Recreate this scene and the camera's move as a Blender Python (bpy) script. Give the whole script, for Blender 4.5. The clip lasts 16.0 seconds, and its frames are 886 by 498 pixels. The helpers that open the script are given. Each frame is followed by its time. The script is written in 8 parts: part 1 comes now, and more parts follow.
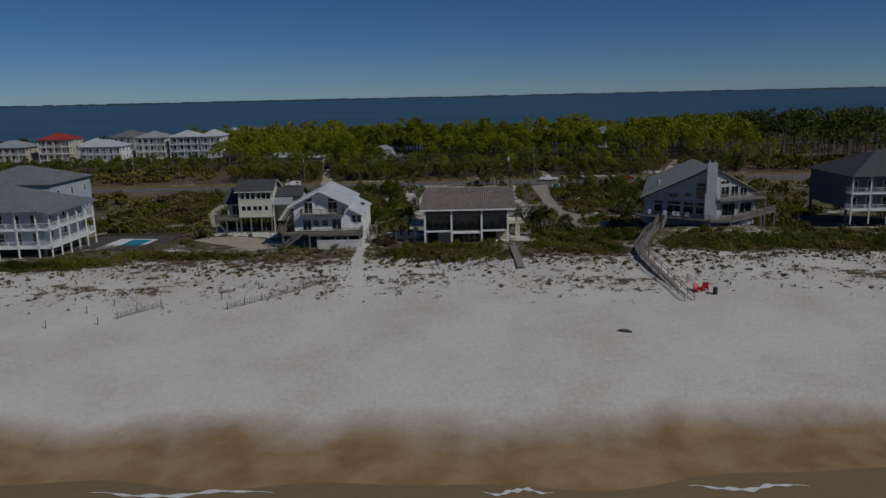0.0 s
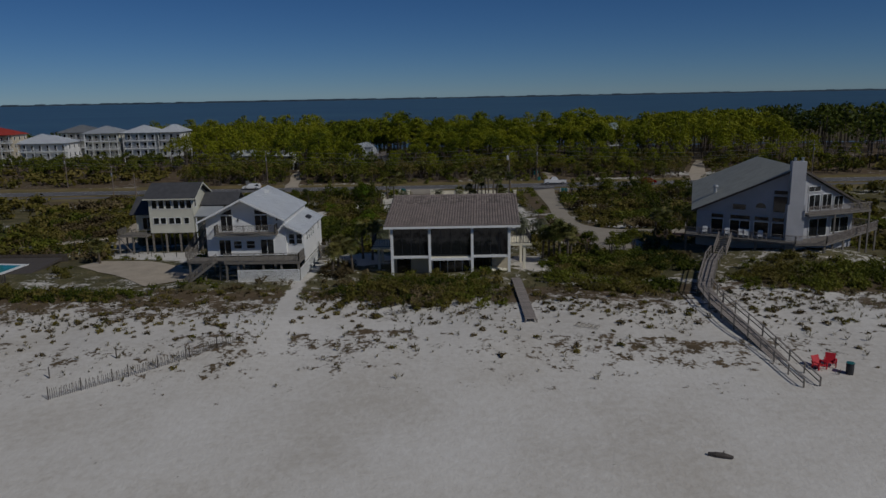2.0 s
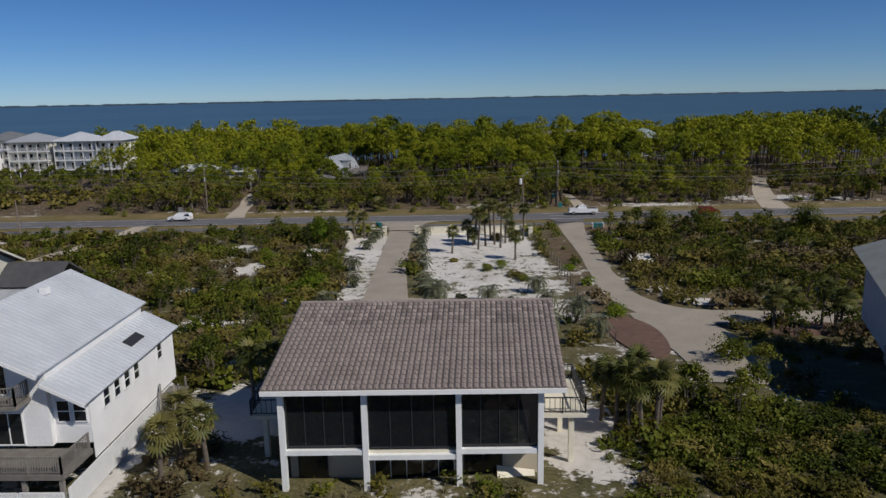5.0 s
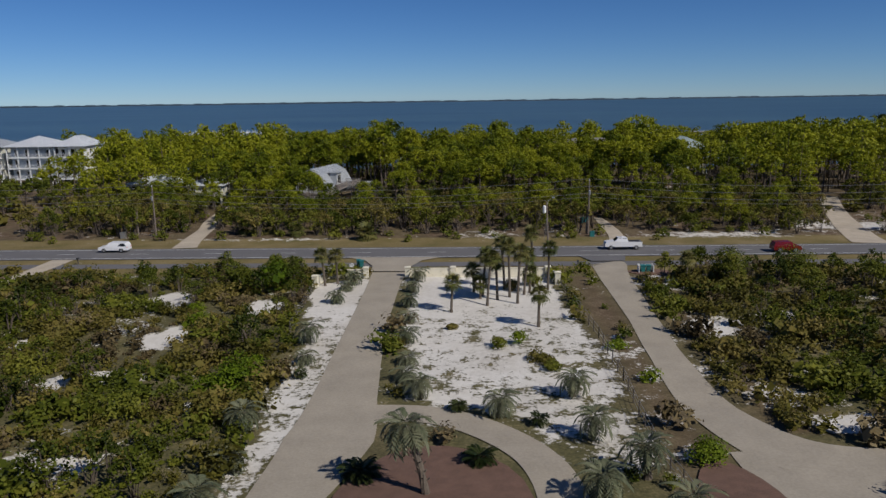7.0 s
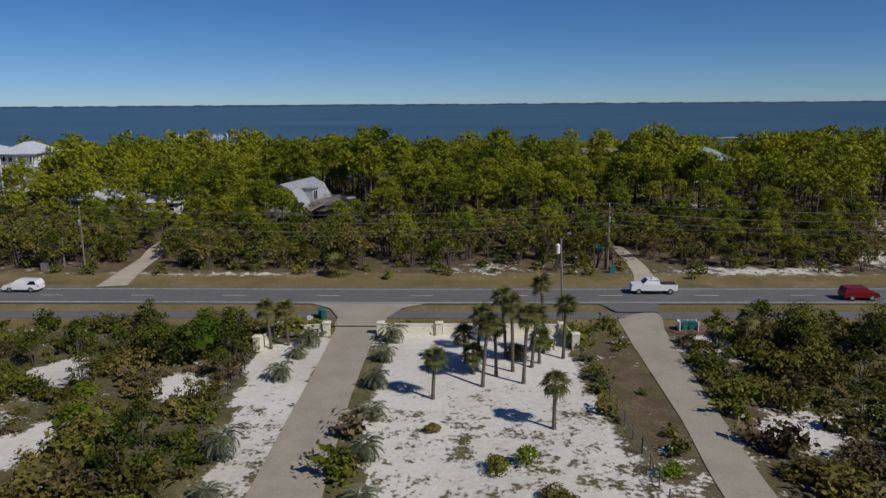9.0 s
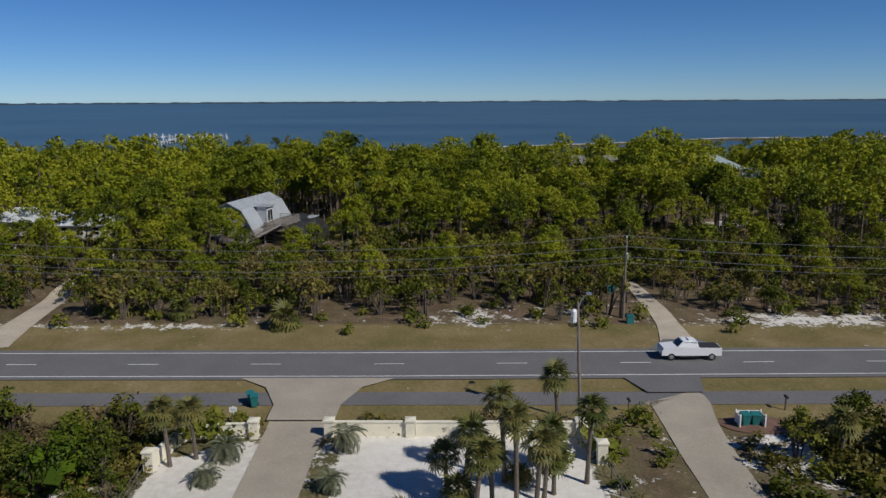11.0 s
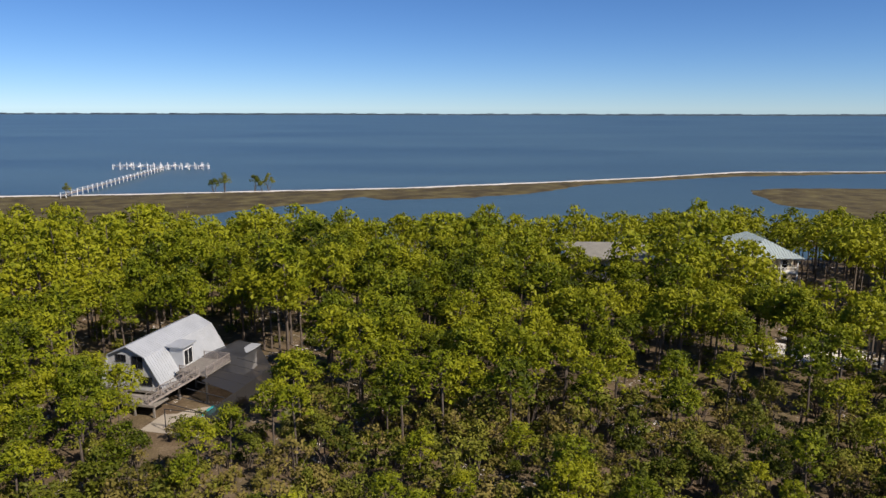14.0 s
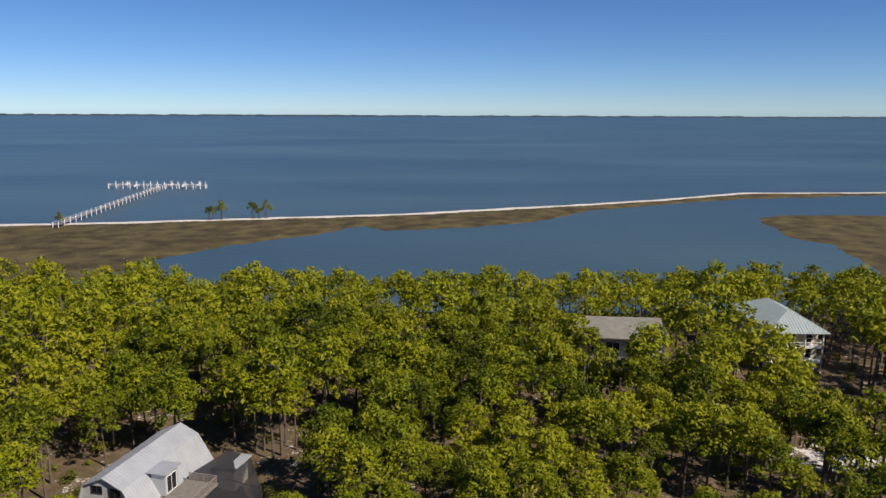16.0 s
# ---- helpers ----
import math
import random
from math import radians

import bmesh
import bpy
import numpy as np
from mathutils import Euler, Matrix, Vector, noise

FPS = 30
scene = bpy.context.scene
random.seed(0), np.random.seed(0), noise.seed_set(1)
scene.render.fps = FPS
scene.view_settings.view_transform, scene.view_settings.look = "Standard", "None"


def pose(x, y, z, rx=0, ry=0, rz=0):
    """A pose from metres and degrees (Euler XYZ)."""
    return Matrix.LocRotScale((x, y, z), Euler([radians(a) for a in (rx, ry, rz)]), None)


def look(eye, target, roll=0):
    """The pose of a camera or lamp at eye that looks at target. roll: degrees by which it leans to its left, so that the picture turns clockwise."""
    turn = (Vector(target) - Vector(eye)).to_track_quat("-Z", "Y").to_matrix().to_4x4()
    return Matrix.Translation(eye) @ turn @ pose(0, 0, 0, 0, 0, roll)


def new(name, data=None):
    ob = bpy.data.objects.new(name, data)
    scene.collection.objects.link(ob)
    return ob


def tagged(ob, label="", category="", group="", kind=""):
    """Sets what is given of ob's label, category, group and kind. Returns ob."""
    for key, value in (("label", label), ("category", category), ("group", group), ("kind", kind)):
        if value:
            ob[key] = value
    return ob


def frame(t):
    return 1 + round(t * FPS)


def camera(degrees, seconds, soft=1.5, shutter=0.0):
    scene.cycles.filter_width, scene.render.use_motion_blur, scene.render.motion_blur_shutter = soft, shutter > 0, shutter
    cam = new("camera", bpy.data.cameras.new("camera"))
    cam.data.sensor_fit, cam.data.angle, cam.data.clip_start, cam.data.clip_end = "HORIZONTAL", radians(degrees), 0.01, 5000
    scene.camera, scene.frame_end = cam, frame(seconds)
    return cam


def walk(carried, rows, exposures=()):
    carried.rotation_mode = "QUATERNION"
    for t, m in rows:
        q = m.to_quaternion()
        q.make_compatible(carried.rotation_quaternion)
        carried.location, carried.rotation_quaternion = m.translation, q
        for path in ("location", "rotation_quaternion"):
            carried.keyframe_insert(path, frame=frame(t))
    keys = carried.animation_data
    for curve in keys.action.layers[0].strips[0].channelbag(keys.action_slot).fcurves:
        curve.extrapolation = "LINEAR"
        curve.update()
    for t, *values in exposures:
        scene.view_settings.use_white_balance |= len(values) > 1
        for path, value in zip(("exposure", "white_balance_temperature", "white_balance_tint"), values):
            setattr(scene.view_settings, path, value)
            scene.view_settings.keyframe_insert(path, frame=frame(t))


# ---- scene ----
cam = camera(62.2, 16.0, soft=1.45)
PATH = [
    (0, (1.244, 2.29, 28.905), (1.211, 4.246, 28.489), -1.3),
    (0.5, (1.734, 11.817, 26.919), (1.706, 13.772, 26.499), -1.3),
    (1, (2.51, 21.474, 25.322), (2.483, 23.429, 24.904), -1.2),
    (1.5, (2.989, 31.052, 24.98), (2.964, 33.008, 24.566), -1.1),
    (2, (3.41, 40.244, 24.864), (3.387, 42.201, 24.451), -1.1),
    (2.5, (3.705, 49.209, 24.887), (3.682, 51.165, 24.47), -1.1),
    (3, (3.8, 57.949, 24.754), (3.779, 59.906, 24.341), -1.1),
    (3.5, (4.08, 66.738, 24.762), (4.061, 68.695, 24.35), -1.1),
    (4, (4.47, 75.523, 24.925), (4.453, 77.48, 24.511), -1.0),
    (4.2, (4.769, 78.935, 24.981), (4.748, 80.892, 24.567), -1.0),
    (6.3, (7.722, 112.158, 24.161), (7.654, 114.116, 23.762), -0.9),
    (6.5, (7.85, 115.736, 24.18), (7.776, 117.695, 23.782), -0.8),
    (7, (7.652, 124.439, 24.41), (7.576, 126.396, 24.006), -0.8),
    (7.5, (7.656, 132.692, 24.153), (7.577, 134.652, 23.764), -0.9),
    (8, (7.796, 139.178, 24.388), (7.72, 141.137, 23.992), -0.7),
    (8.5, (8.271, 144.096, 24.753), (8.195, 146.054, 24.352), -0.5),
    (8.7, (8.581, 145.85, 24.672), (8.502, 147.809, 24.277), -0.4),
    (10.8, (8.361, 168.29, 25.561), (8.335, 170.248, 25.156), -0.4),
    (11, (8.413, 171.421, 25.739), (8.388, 173.38, 25.336), -0.3),
    (11.5, (8.611, 179.791, 26.746), (8.584, 181.75, 26.34), -0.4),
    (12, (8.906, 188.146, 28.34), (8.876, 190.105, 27.937), -0.5),
    (12.5, (9.372, 195.882, 30.205), (9.341, 197.844, 29.817), -0.5),
    (13, (9.81, 201.43, 32.655), (9.781, 203.392, 32.268), -0.3),
    (13.5, (10.221, 205.413, 35.278), (10.195, 207.375, 34.894), -0.1),
    (14, (10.664, 208.558, 37.674), (10.64, 210.522, 37.298), 0.1),
    (14.5, (10.867, 211.432, 40.489), (10.843, 213.396, 40.115), 0.2),
    (15, (10.666, 214.518, 43.617), (10.642, 216.482, 43.241), 0.2),
    (15.5, (10.242, 217.172, 46.692), (10.22, 219.136, 46.317), 0.2),
    (16, (9.611, 219.317, 49.927), (9.587, 221.281, 49.55), 0.2),
]
EXPOSURES = [(0.0, -1.1, 6200, 9), (1.0, -1.22, 6200, 9), (2.4, -1.2, 6200, 9), (3.0, -1.02, 6200, 9), (3.5, -0.75, 6200, 9), (4.2, -0.25, 6300, 10), (6.3, -0.1, 6420, 11), (8.7, -0.15, 6350, 10), (11.0, 0.0, 6300, 9), (12.5, 0.48, 6700, 12), (14.5, 0.7, 7050, 14), (16.0, 0.56, 7100, 14)]
walk(cam, [(t, look(eye, target, roll)) for t, eye, target, roll in PATH], EXPOSURES)

# ---- world and sun ----
SUN_FROM = Vector((0.80, -0.60, 0.0)).normalized()
SUN_ELEV = radians(42)
sun_dir = Vector((SUN_FROM.x * math.cos(SUN_ELEV), SUN_FROM.y * math.cos(SUN_ELEV), math.sin(SUN_ELEV)))
world = bpy.data.worlds.new("sky")
scene.world = world
world.use_nodes = True
wn = world.node_tree.nodes
wl = world.node_tree.links
sky = wn.new("ShaderNodeTexSky")
sky.sky_type = 'NISHITA'
sky.sun_disc = False
sky.sun_elevation = SUN_ELEV
sky.sun_rotation = math.atan2(SUN_FROM.x, SUN_FROM.y)
sky.air_density, sky.dust_density, sky.ozone_density = 0.75, 0.0, 4.5
sky.altitude = 1500
vivid = wn.new("ShaderNodeHueSaturation")
vivid.inputs["Saturation"].default_value = 1.08
cool = wn.new("ShaderNodeMix")
cool.data_type, cool.blend_type = 'RGBA', 'MULTIPLY'
cool.inputs["Factor"].default_value = 1.0
cool.inputs["B"].default_value = (0.80, 0.97, 1.20, 1)
wl.new(sky.outputs["Color"], cool.inputs["A"])
wl.new(cool.outputs["Result"], vivid.inputs["Color"])
wl.new(vivid.outputs["Color"], wn["Background"].inputs["Color"])
wn["Background"].inputs["Strength"].default_value = 0.057
sun = bpy.data.lights.new("sun", 'SUN')
sun.energy, sun.angle, sun.color = 3.8, radians(0.53), (1.0, 0.95, 0.87)
sun_ob = new("sun", sun)
sun_ob.matrix_world = look(sun_dir * 300, (0, 0, 0))

# ---- materials ----
def mat(name, base, rough=0.8, metal=0.0, vary=0.25, scale=1.5, fine=18.0, bump=0.3, bump_scale=40.0, tint=None, dist=0.03, coord="Object", per_object=0.0):
    """A plain surface: base colour varied at two scales, with fine relief."""
    m = bpy.data.materials.new(name)
    m.use_nodes = True
    nt = m.node_tree
    n, l = nt.nodes, nt.links
    b = n["Principled BSDF"]
    b.inputs["Roughness"].default_value = rough
    b.inputs["Metallic"].default_value = metal
    tc = n.new("ShaderNodeTexCoord")
    a = n.new("ShaderNodeTexNoise")
    a.inputs["Scale"].default_value = scale
    a.inputs["Detail"].default_value = 4
    c = n.new("ShaderNodeTexNoise")
    c.inputs["Scale"].default_value = fine
    c.inputs["Detail"].default_value = 3
    l.new(tc.outputs[coord], a.inputs["Vector"])
    l.new(tc.outputs[coord], c.inputs["Vector"])
    mix = n.new("ShaderNodeMix")
    mix.data_type = 'RGBA'
    dark = tint or tuple(v * (1 - vary) for v in base)
    light = tuple(min(1, v * (1 + vary * 0.6)) for v in base)
    mix.inputs["A"].default_value = (*dark, 1)
    mix.inputs["B"].default_value = (*light, 1)
    s = n.new("ShaderNodeMath")
    s.operation = 'ADD'
    l.new(a.outputs["Fac"], s.inputs[0])
    l.new(c.outputs["Fac"], s.inputs[1])
    r = n.new("ShaderNodeMapRange")
    r.inputs["From Min"].default_value, r.inputs["From Max"].default_value = 0.7, 1.3
    l.new(s.outputs[0], r.inputs["Value"])
    l.new(r.outputs[0], mix.inputs["Factor"])
    out = mix.outputs["Result"]
    if per_object:
        oi = n.new("ShaderNodeObjectInfo")
        hs = n.new("ShaderNodeHueSaturation")
        mr = n.new("ShaderNodeMapRange")
        mr.inputs["To Min"].default_value, mr.inputs["To Max"].default_value = 1 - per_object, 1 + per_object
        l.new(oi.outputs["Random"], mr.inputs["Value"])
        l.new(mr.outputs[0], hs.inputs["Value"])
        l.new(out, hs.inputs["Color"])
        out = hs.outputs["Color"]
    l.new(out, b.inputs["Base Color"])
    if bump:
        d = n.new("ShaderNodeTexNoise")
        d.inputs["Scale"].default_value = bump_scale
        d.inputs["Detail"].default_value = 3
        l.new(tc.outputs[coord], d.inputs["Vector"])
        u = n.new("ShaderNodeBump")
        u.inputs["Strength"].default_value, u.inputs["Distance"].default_value = bump, dist
        l.new(d.outputs["Fac"], u.inputs["Height"])
        l.new(u.outputs[0], b.inputs["Normal"])
    return m


def leaf_mat(name, a, b, c, translucent=0.25, rough=0.55, scale=0.12):
    """Foliage: colour varied leaf by leaf and tree by tree, with light passing through."""
    m = bpy.data.materials.new(name)
    m.use_nodes = True
    nt = m.node_tree
    n, l = nt.nodes, nt.links
    p = n["Principled BSDF"]
    p.inputs["Roughness"].default_value = rough
    p.inputs["Specular IOR Level"].default_value = 0.12
    g = n.new("ShaderNodeNewGeometry")
    oi = n.new("ShaderNodeObjectInfo")
    tc = n.new("ShaderNodeTexCoord")
    ns = n.new("ShaderNodeTexNoise")
    ns.inputs["Scale"].default_value = scale
    ns.inputs["Detail"].default_value = 2
    l.new(g.outputs["Position"], ns.inputs["Vector"])
    ramp = n.new("ShaderNodeValToRGB")
    e = ramp.color_ramp.elements
    e[0].position, e[0].color = 0.25, (*a, 1)
    e[1].position, e[1].color = 0.8, (*c, 1)
    k = e.new(0.5)
    k.color = (*b, 1)
    s = n.new("ShaderNodeMath")
    s.operation = 'MULTIPLY_ADD'
    s.inputs[1].default_value = 0.28
    l.new(g.outputs["Random Per Island"], s.inputs[0])
    s2 = n.new("ShaderNodeMath")
    s2.operation = 'MULTIPLY_ADD'
    s2.inputs[1].default_value, s2.inputs[2].default_value = 1.4, -0.42
    l.new(ns.outputs["Fac"], s2.inputs[0])
    l.new(s2.outputs[0], s.inputs[2])
    s3 = n.new("ShaderNodeMath")
    s3.operation = 'MULTIPLY_ADD'
    s3.inputs[1].default_value = 0.34
    l.new(oi.outputs["Random"], s3.inputs[0])
    l.new(s.outputs[0], s3.inputs[2])
    l.new(s3.outputs[0], ramp.inputs["Fac"])
    l.new(ramp.outputs[0], p.inputs["Base Color"])
    t = n.new("ShaderNodeBsdfTranslucent")
    l.new(ramp.outputs[0], t.inputs["Color"])
    mx = n.new("ShaderNodeMixShader")
    mx.inputs[0].default_value = translucent
    l.new(p.outputs[0], mx.inputs[1])
    l.new(t.outputs[0], mx.inputs[2])
    l.new(mx.outputs[0], n["Material Output"].inputs["Surface"])
    return m


WHITE_SIDING = mat("white_siding", (0.78, 0.77, 0.75), 0.6, vary=0.1, scale=0.6)
CREAM_SIDING = mat("cream_siding", (0.62, 0.60, 0.50), 0.6, vary=0.12, scale=0.6)
GREY_SIDING = mat("grey_siding", (0.42, 0.42, 0.44), 0.7, vary=0.15, scale=0.7)
PALE_BLUE_SIDING = mat("pale_blue_siding", (0.42, 0.47, 0.52), 0.65, vary=0.12)
TAN_SIDING = mat("tan_siding", (0.55, 0.48, 0.36), 0.65, vary=0.12)
WHITE_TRIM = mat("white_trim", (0.8, 0.8, 0.78), 0.5, vary=0.07)
STUCCO = mat("cream_stucco", (0.74, 0.69, 0.55), 0.85, vary=0.14, scale=0.9, bump=0.4)
BEIGE_STUCCO = mat("beige_stucco", (0.52, 0.45, 0.33), 0.85, vary=0.15, scale=0.7)
METAL_ROOF = mat("white_metal_roof", (0.62, 0.64, 0.66), 0.42, 0.2, vary=0.13, scale=0.5)
GREEN_METAL = mat("grey_green_metal_roof", (0.40, 0.47, 0.46), 0.45, 0.2, vary=0.12, scale=0.5)
GREY_METAL = mat("grey_metal_roof", (0.42, 0.44, 0.46), 0.45, 0.2, vary=0.15, scale=0.5)
RED_METAL = mat("red_metal_roof", (0.42, 0.06, 0.04), 0.5, 0.1, vary=0.15)
DARK_SHINGLE = mat("dark_shingles", (0.07, 0.07, 0.075), 0.9, vary=0.3, scale=1.2, fine=9)
GREY_SHINGLE = mat("grey_shingles", (0.17, 0.18, 0.19), 0.9, vary=0.25, scale=0.8, fine=9)
PALE_SHINGLE = mat("pale_grey_shingles", (0.37, 0.37, 0.32), 0.9, vary=0.2, scale=0.8, fine=9)
TILE = mat("brown_roof_tile", (0.23, 0.19, 0.17), 0.85, vary=0.3, scale=0.9, fine=7, per_object=0.35)
OLD_WOOD = mat("weathered_wood", (0.20, 0.18, 0.155), 0.85, vary=0.35, scale=2, fine=25, per_object=0.15)
BOARD = mat("weathered_boards", (0.30, 0.26, 0.23), 0.85, vary=0.3, scale=2, fine=22, per_object=0.2)
DARK_WOOD = mat("dark_wood", (0.09, 0.075, 0.065), 0.85, vary=0.35, scale=2)
BLACK = mat("black_metal", (0.03, 0.03, 0.032), 0.6, vary=0.2)
ASPHALT = mat("asphalt", (0.135, 0.13, 0.13), 0.88, vary=0.16, scale=0.25, fine=4, bump=0.25, coord="Object")
PAINT = mat("road_paint", (0.72, 0.72, 0.70), 0.7, vary=0.2, scale=1.5)
CONCRETE = mat("concrete_drive", (0.35, 0.305, 0.24), 0.88, vary=0.16, scale=0.35, fine=5, bump=0.2)
DIRT = mat("sandy_track", (0.46, 0.39, 0.30), 0.95, vary=0.2, scale=0.5, fine=6, bump=0.4)
MULCH = mat("reddish_mulch", (0.15, 0.085, 0.06), 0.95, vary=0.3, scale=1.2, fine=14, bump=0.6)
BARK = mat("pine_bark", (0.115, 0.09, 0.07), 0.9, vary=0.3, scale=2, fine=15, bump=0.5)
PALM_BARK = mat("palm_bark", (0.13, 0.105, 0.08), 0.9, vary=0.35, scale=3, fine=18, bump=0.7)
POLE_WOOD = mat("pole_wood", (0.20, 0.16, 0.13), 0.85, vary=0.25, scale=2)
GALV = mat("galvanised_steel", (0.5, 0.5, 0.5), 0.4, 0.8, vary=0.12)
BIN_GREEN = mat("teal_plastic", (0.02, 0.16, 0.16), 0.5, vary=0.15)
RED_PLASTIC = mat("red_plastic", (0.55, 0.02, 0.03), 0.4, vary=0.15)
WHITE_PLASTIC = mat("white_plastic", (0.75, 0.75, 0.74), 0.45, vary=0.08)
WHITE_CAR = mat("white_car_paint", (0.75, 0.75, 0.75), 0.25, vary=0.04, bump=0)
RED_CAR = mat("red_car_paint", (0.16, 0.006, 0.008), 0.25, vary=0.06, bump=0)
RUBBER = mat("tyre_rubber", (0.02, 0.02, 0.02), 0.9, vary=0.2)
POOL_WATER = mat("pool_water", (0.03, 0.30, 0.32), 0.08, vary=0.15, bump=0.2, bump_scale=3)


def glass_mat(name, tint, rough=0.05):
    m = bpy.data.materials.new(name)
    m.use_nodes = True
    b = m.node_tree.nodes["Principled BSDF"]
    b.inputs["Base Color"].default_value = (*tint, 1)
    b.inputs["Roughness"].default_value = rough
    b.inputs["Specular IOR Level"].default_value = 0.6
    return m


GLASS = glass_mat("dark_window_glass", (0.012, 0.014, 0.016))


# ---- mesh building ----
class Mesh:
    """Collects boxes, tubes and faces, and becomes one mesh object."""

    def __init__(self):
        self.v, self.f = [], []

    def face(self, *pts):
        k = len(self.v)
        self.v.extend(tuple(p) for p in pts)
        self.f.append(tuple(range(k, k + len(pts))))
        return self

    def box(self, x0, y0, z0, x1, y1, z1):
        k = len(self.v)
        self.v += [(x0, y0, z0), (x1, y0, z0), (x1, y1, z0), (x0, y1, z0), (x0, y0, z1), (x1, y0, z1), (x1, y1, z1), (x0, y1, z1)]
        self.f += [(k + a, k + b, k + c, k + d) for a, b, c, d in ((0, 3, 2, 1), (4, 5, 6, 7), (0, 1, 5, 4), (1, 2, 6, 5), (2, 3, 7, 6), (3, 0, 4, 7))]
        return self

    def bar(self, p, q, w=0.1, h=None):
        """A bar of section w x h from p to q."""
        p, q, h = Vector(p), Vector(q), h or w
        d = (q - p).normalized()
        side = d.cross(Vector((0, 0, 1)))
        side = side.normalized() if side.length > 1e-3 else Vector((1, 0, 0))
        up = side.cross(d).normalized()
        k = len(self.v)
        for c in (p, q):
            for a, b in ((-1, -1), (1, -1), (1, 1), (-1, 1)):
                self.v.append(tuple(c + side * (a * w / 2) + up * (b * h / 2)))
        self.f += [(k + a, k + b, k + c, k + e) for a, b, c, e in ((3, 2, 1, 0), (4, 5, 6, 7), (0, 1, 5, 4), (1, 2, 6, 5), (2, 3, 7, 6), (3, 0, 4, 7))]
        return self

    def tube(self, pts, radii, sides=7):
        """A round tube along pts."""
        k0 = len(self.v)
        pts = [Vector(p) for p in pts]
        for i, p in enumerate(pts):
            d = (pts[min(i + 1, len(pts) - 1)] - pts[max(i - 1, 0)]).normalized()
            a = d.orthogonal().normalized() if abs(d.z) < 0.98 else Vector((1, 0, 0))
            a = (a - d * a.dot(d)).normalized()
            b = d.cross(a)
            for s in range(sides):
                g = 2 * math.pi * s / sides
                self.v.append(tuple(p + (a * math.cos(g) + b * math.sin(g)) * radii[i]))
        for i in range(len(pts) - 1):
            for s in range(sides):
                u = k0 + i * sides
                self.f.append((u + s, u + (s + 1) % sides, u + sides + (s + 1) % sides, u + sides + s))
        self.f.append(tuple(k0 + s for s in reversed(range(sides))))
        self.f.append(tuple(k0 + (len(pts) - 1) * sides + s for s in range(sides)))
        return self

    def slab(self, pts, thick):
        """A plate of even thickness below a flat ring of points."""
        k, n = len(self.v), len(pts)
        nrm = (Vector(pts[1]) - Vector(pts[0])).cross(Vector(pts[2]) - Vector(pts[1])).normalized()
        if nrm.z < 0:
            nrm = -nrm
        self.v += [tuple(p) for p in pts] + [tuple(Vector(p) - nrm * thick) for p in pts]
        self.f.append(tuple(range(k, k + n)))
        self.f.append(tuple(reversed(range(k + n, k + 2 * n))))
        for i in range(n):
            self.f.append((k + i, k + n + i, k + n + (i + 1) % n, k + (i + 1) % n))
        return self

    def data(self, name, material):
        me = bpy.data.meshes.new(name)
        me.from_pydata(self.v, [], self.f)
        me.materials.append(material)
        bm = bmesh.new()
        bm.from_mesh(me)
        bmesh.ops.recalc_face_normals(bm, faces=bm.faces)
        bm.to_mesh(me)
        bm.free()
        return me


def part(name, m, material, parent=None, label=""):
    ob = new(name, m.data(name, material))
    if parent:
        ob.parent = parent
    return tagged(ob, label)


def thing(name, x, y, z, turn=0, label="", category="", group=""):
    ob = new(name)
    ob.matrix_world = pose(x, y, z, 0, 0, turn)
    return tagged(ob, label, category, group)


def place(name, data, parent, m=None):
    """Another object on shared mesh data, under a thing."""
    ob = new(name, data)
    ob.parent = parent
    if m is not None:
        ob.matrix_basis = m
    return ob

# ---- ground ----
BAY, GULF = -2.6, -3.3
PROFILE_Y = [-5000, 40, 58, 66, 75, 85, 97, 104, 110, 120, 128, 140, 150, 165, 180, 225, 231, 236, 244, 250, 262, 300, 350, 385, 415, 430, 5000]
PROFILE_Z = [-6, -5, -3.4, -2.65, -0.9, 0.65, 1.9, 2.8, 3.2, 3.2, 2.8, 2.2, 1.4, 0.2, -0.35, -0.4, -0.2, -0.08, -0.08, -0.35, -0.1, 0.4, 0.1, -0.9, -2.0, -2.2, -2.2]
LAGOON = [(-92, 470), (-78, 436), (-50, 428), (0, 424), (60, 424), (110, 428), (150, 455), (160, 505), (150, 522), (156, 560), (160, 580), (186, 590), (232, 588), (420, 590), (420, 700), (257, 674), (172, 652), (128, 628), (83, 604), (60, 575), (43, 559), (18, 545), (-8, 538), (-19, 533), (-30, 548), (-36, 540), (-47, 523), (-78, 498)]
SPIT = [(-900, 430), (-900, 470), (-420, 500), (-300, 520), (-197, 546), (-149, 554), (-78, 572), (-18, 586), (29, 606), (74, 625), (128, 650), (193, 689), (267, 694), (420, 702), (900, 690), (900, 420)]


def inside_distance(px, py, poly):
    """Signed distance to a polygon's edge, plus inside."""
    best = np.full(px.shape, 1e9)
    inside = np.zeros(px.shape, bool)
    for (ax, ay), (bx, by) in zip(poly, poly[1:] + poly[:1]):
        dx, dy = bx - ax, by - ay
        t = np.clip(((px - ax) * dx + (py - ay) * dy) / (dx * dx + dy * dy), 0, 1)
        best = np.minimum(best, np.hypot(px - ax - t * dx, py - ay - t * dy))
        cross = (ay > py) != (by > py)
        with np.errstate(divide='ignore', invalid='ignore'):
            xi = ax + (py - ay) * dx / (dy if dy else 1e-9)
        inside ^= cross & (px < xi)
    return np.where(inside, best, -best)


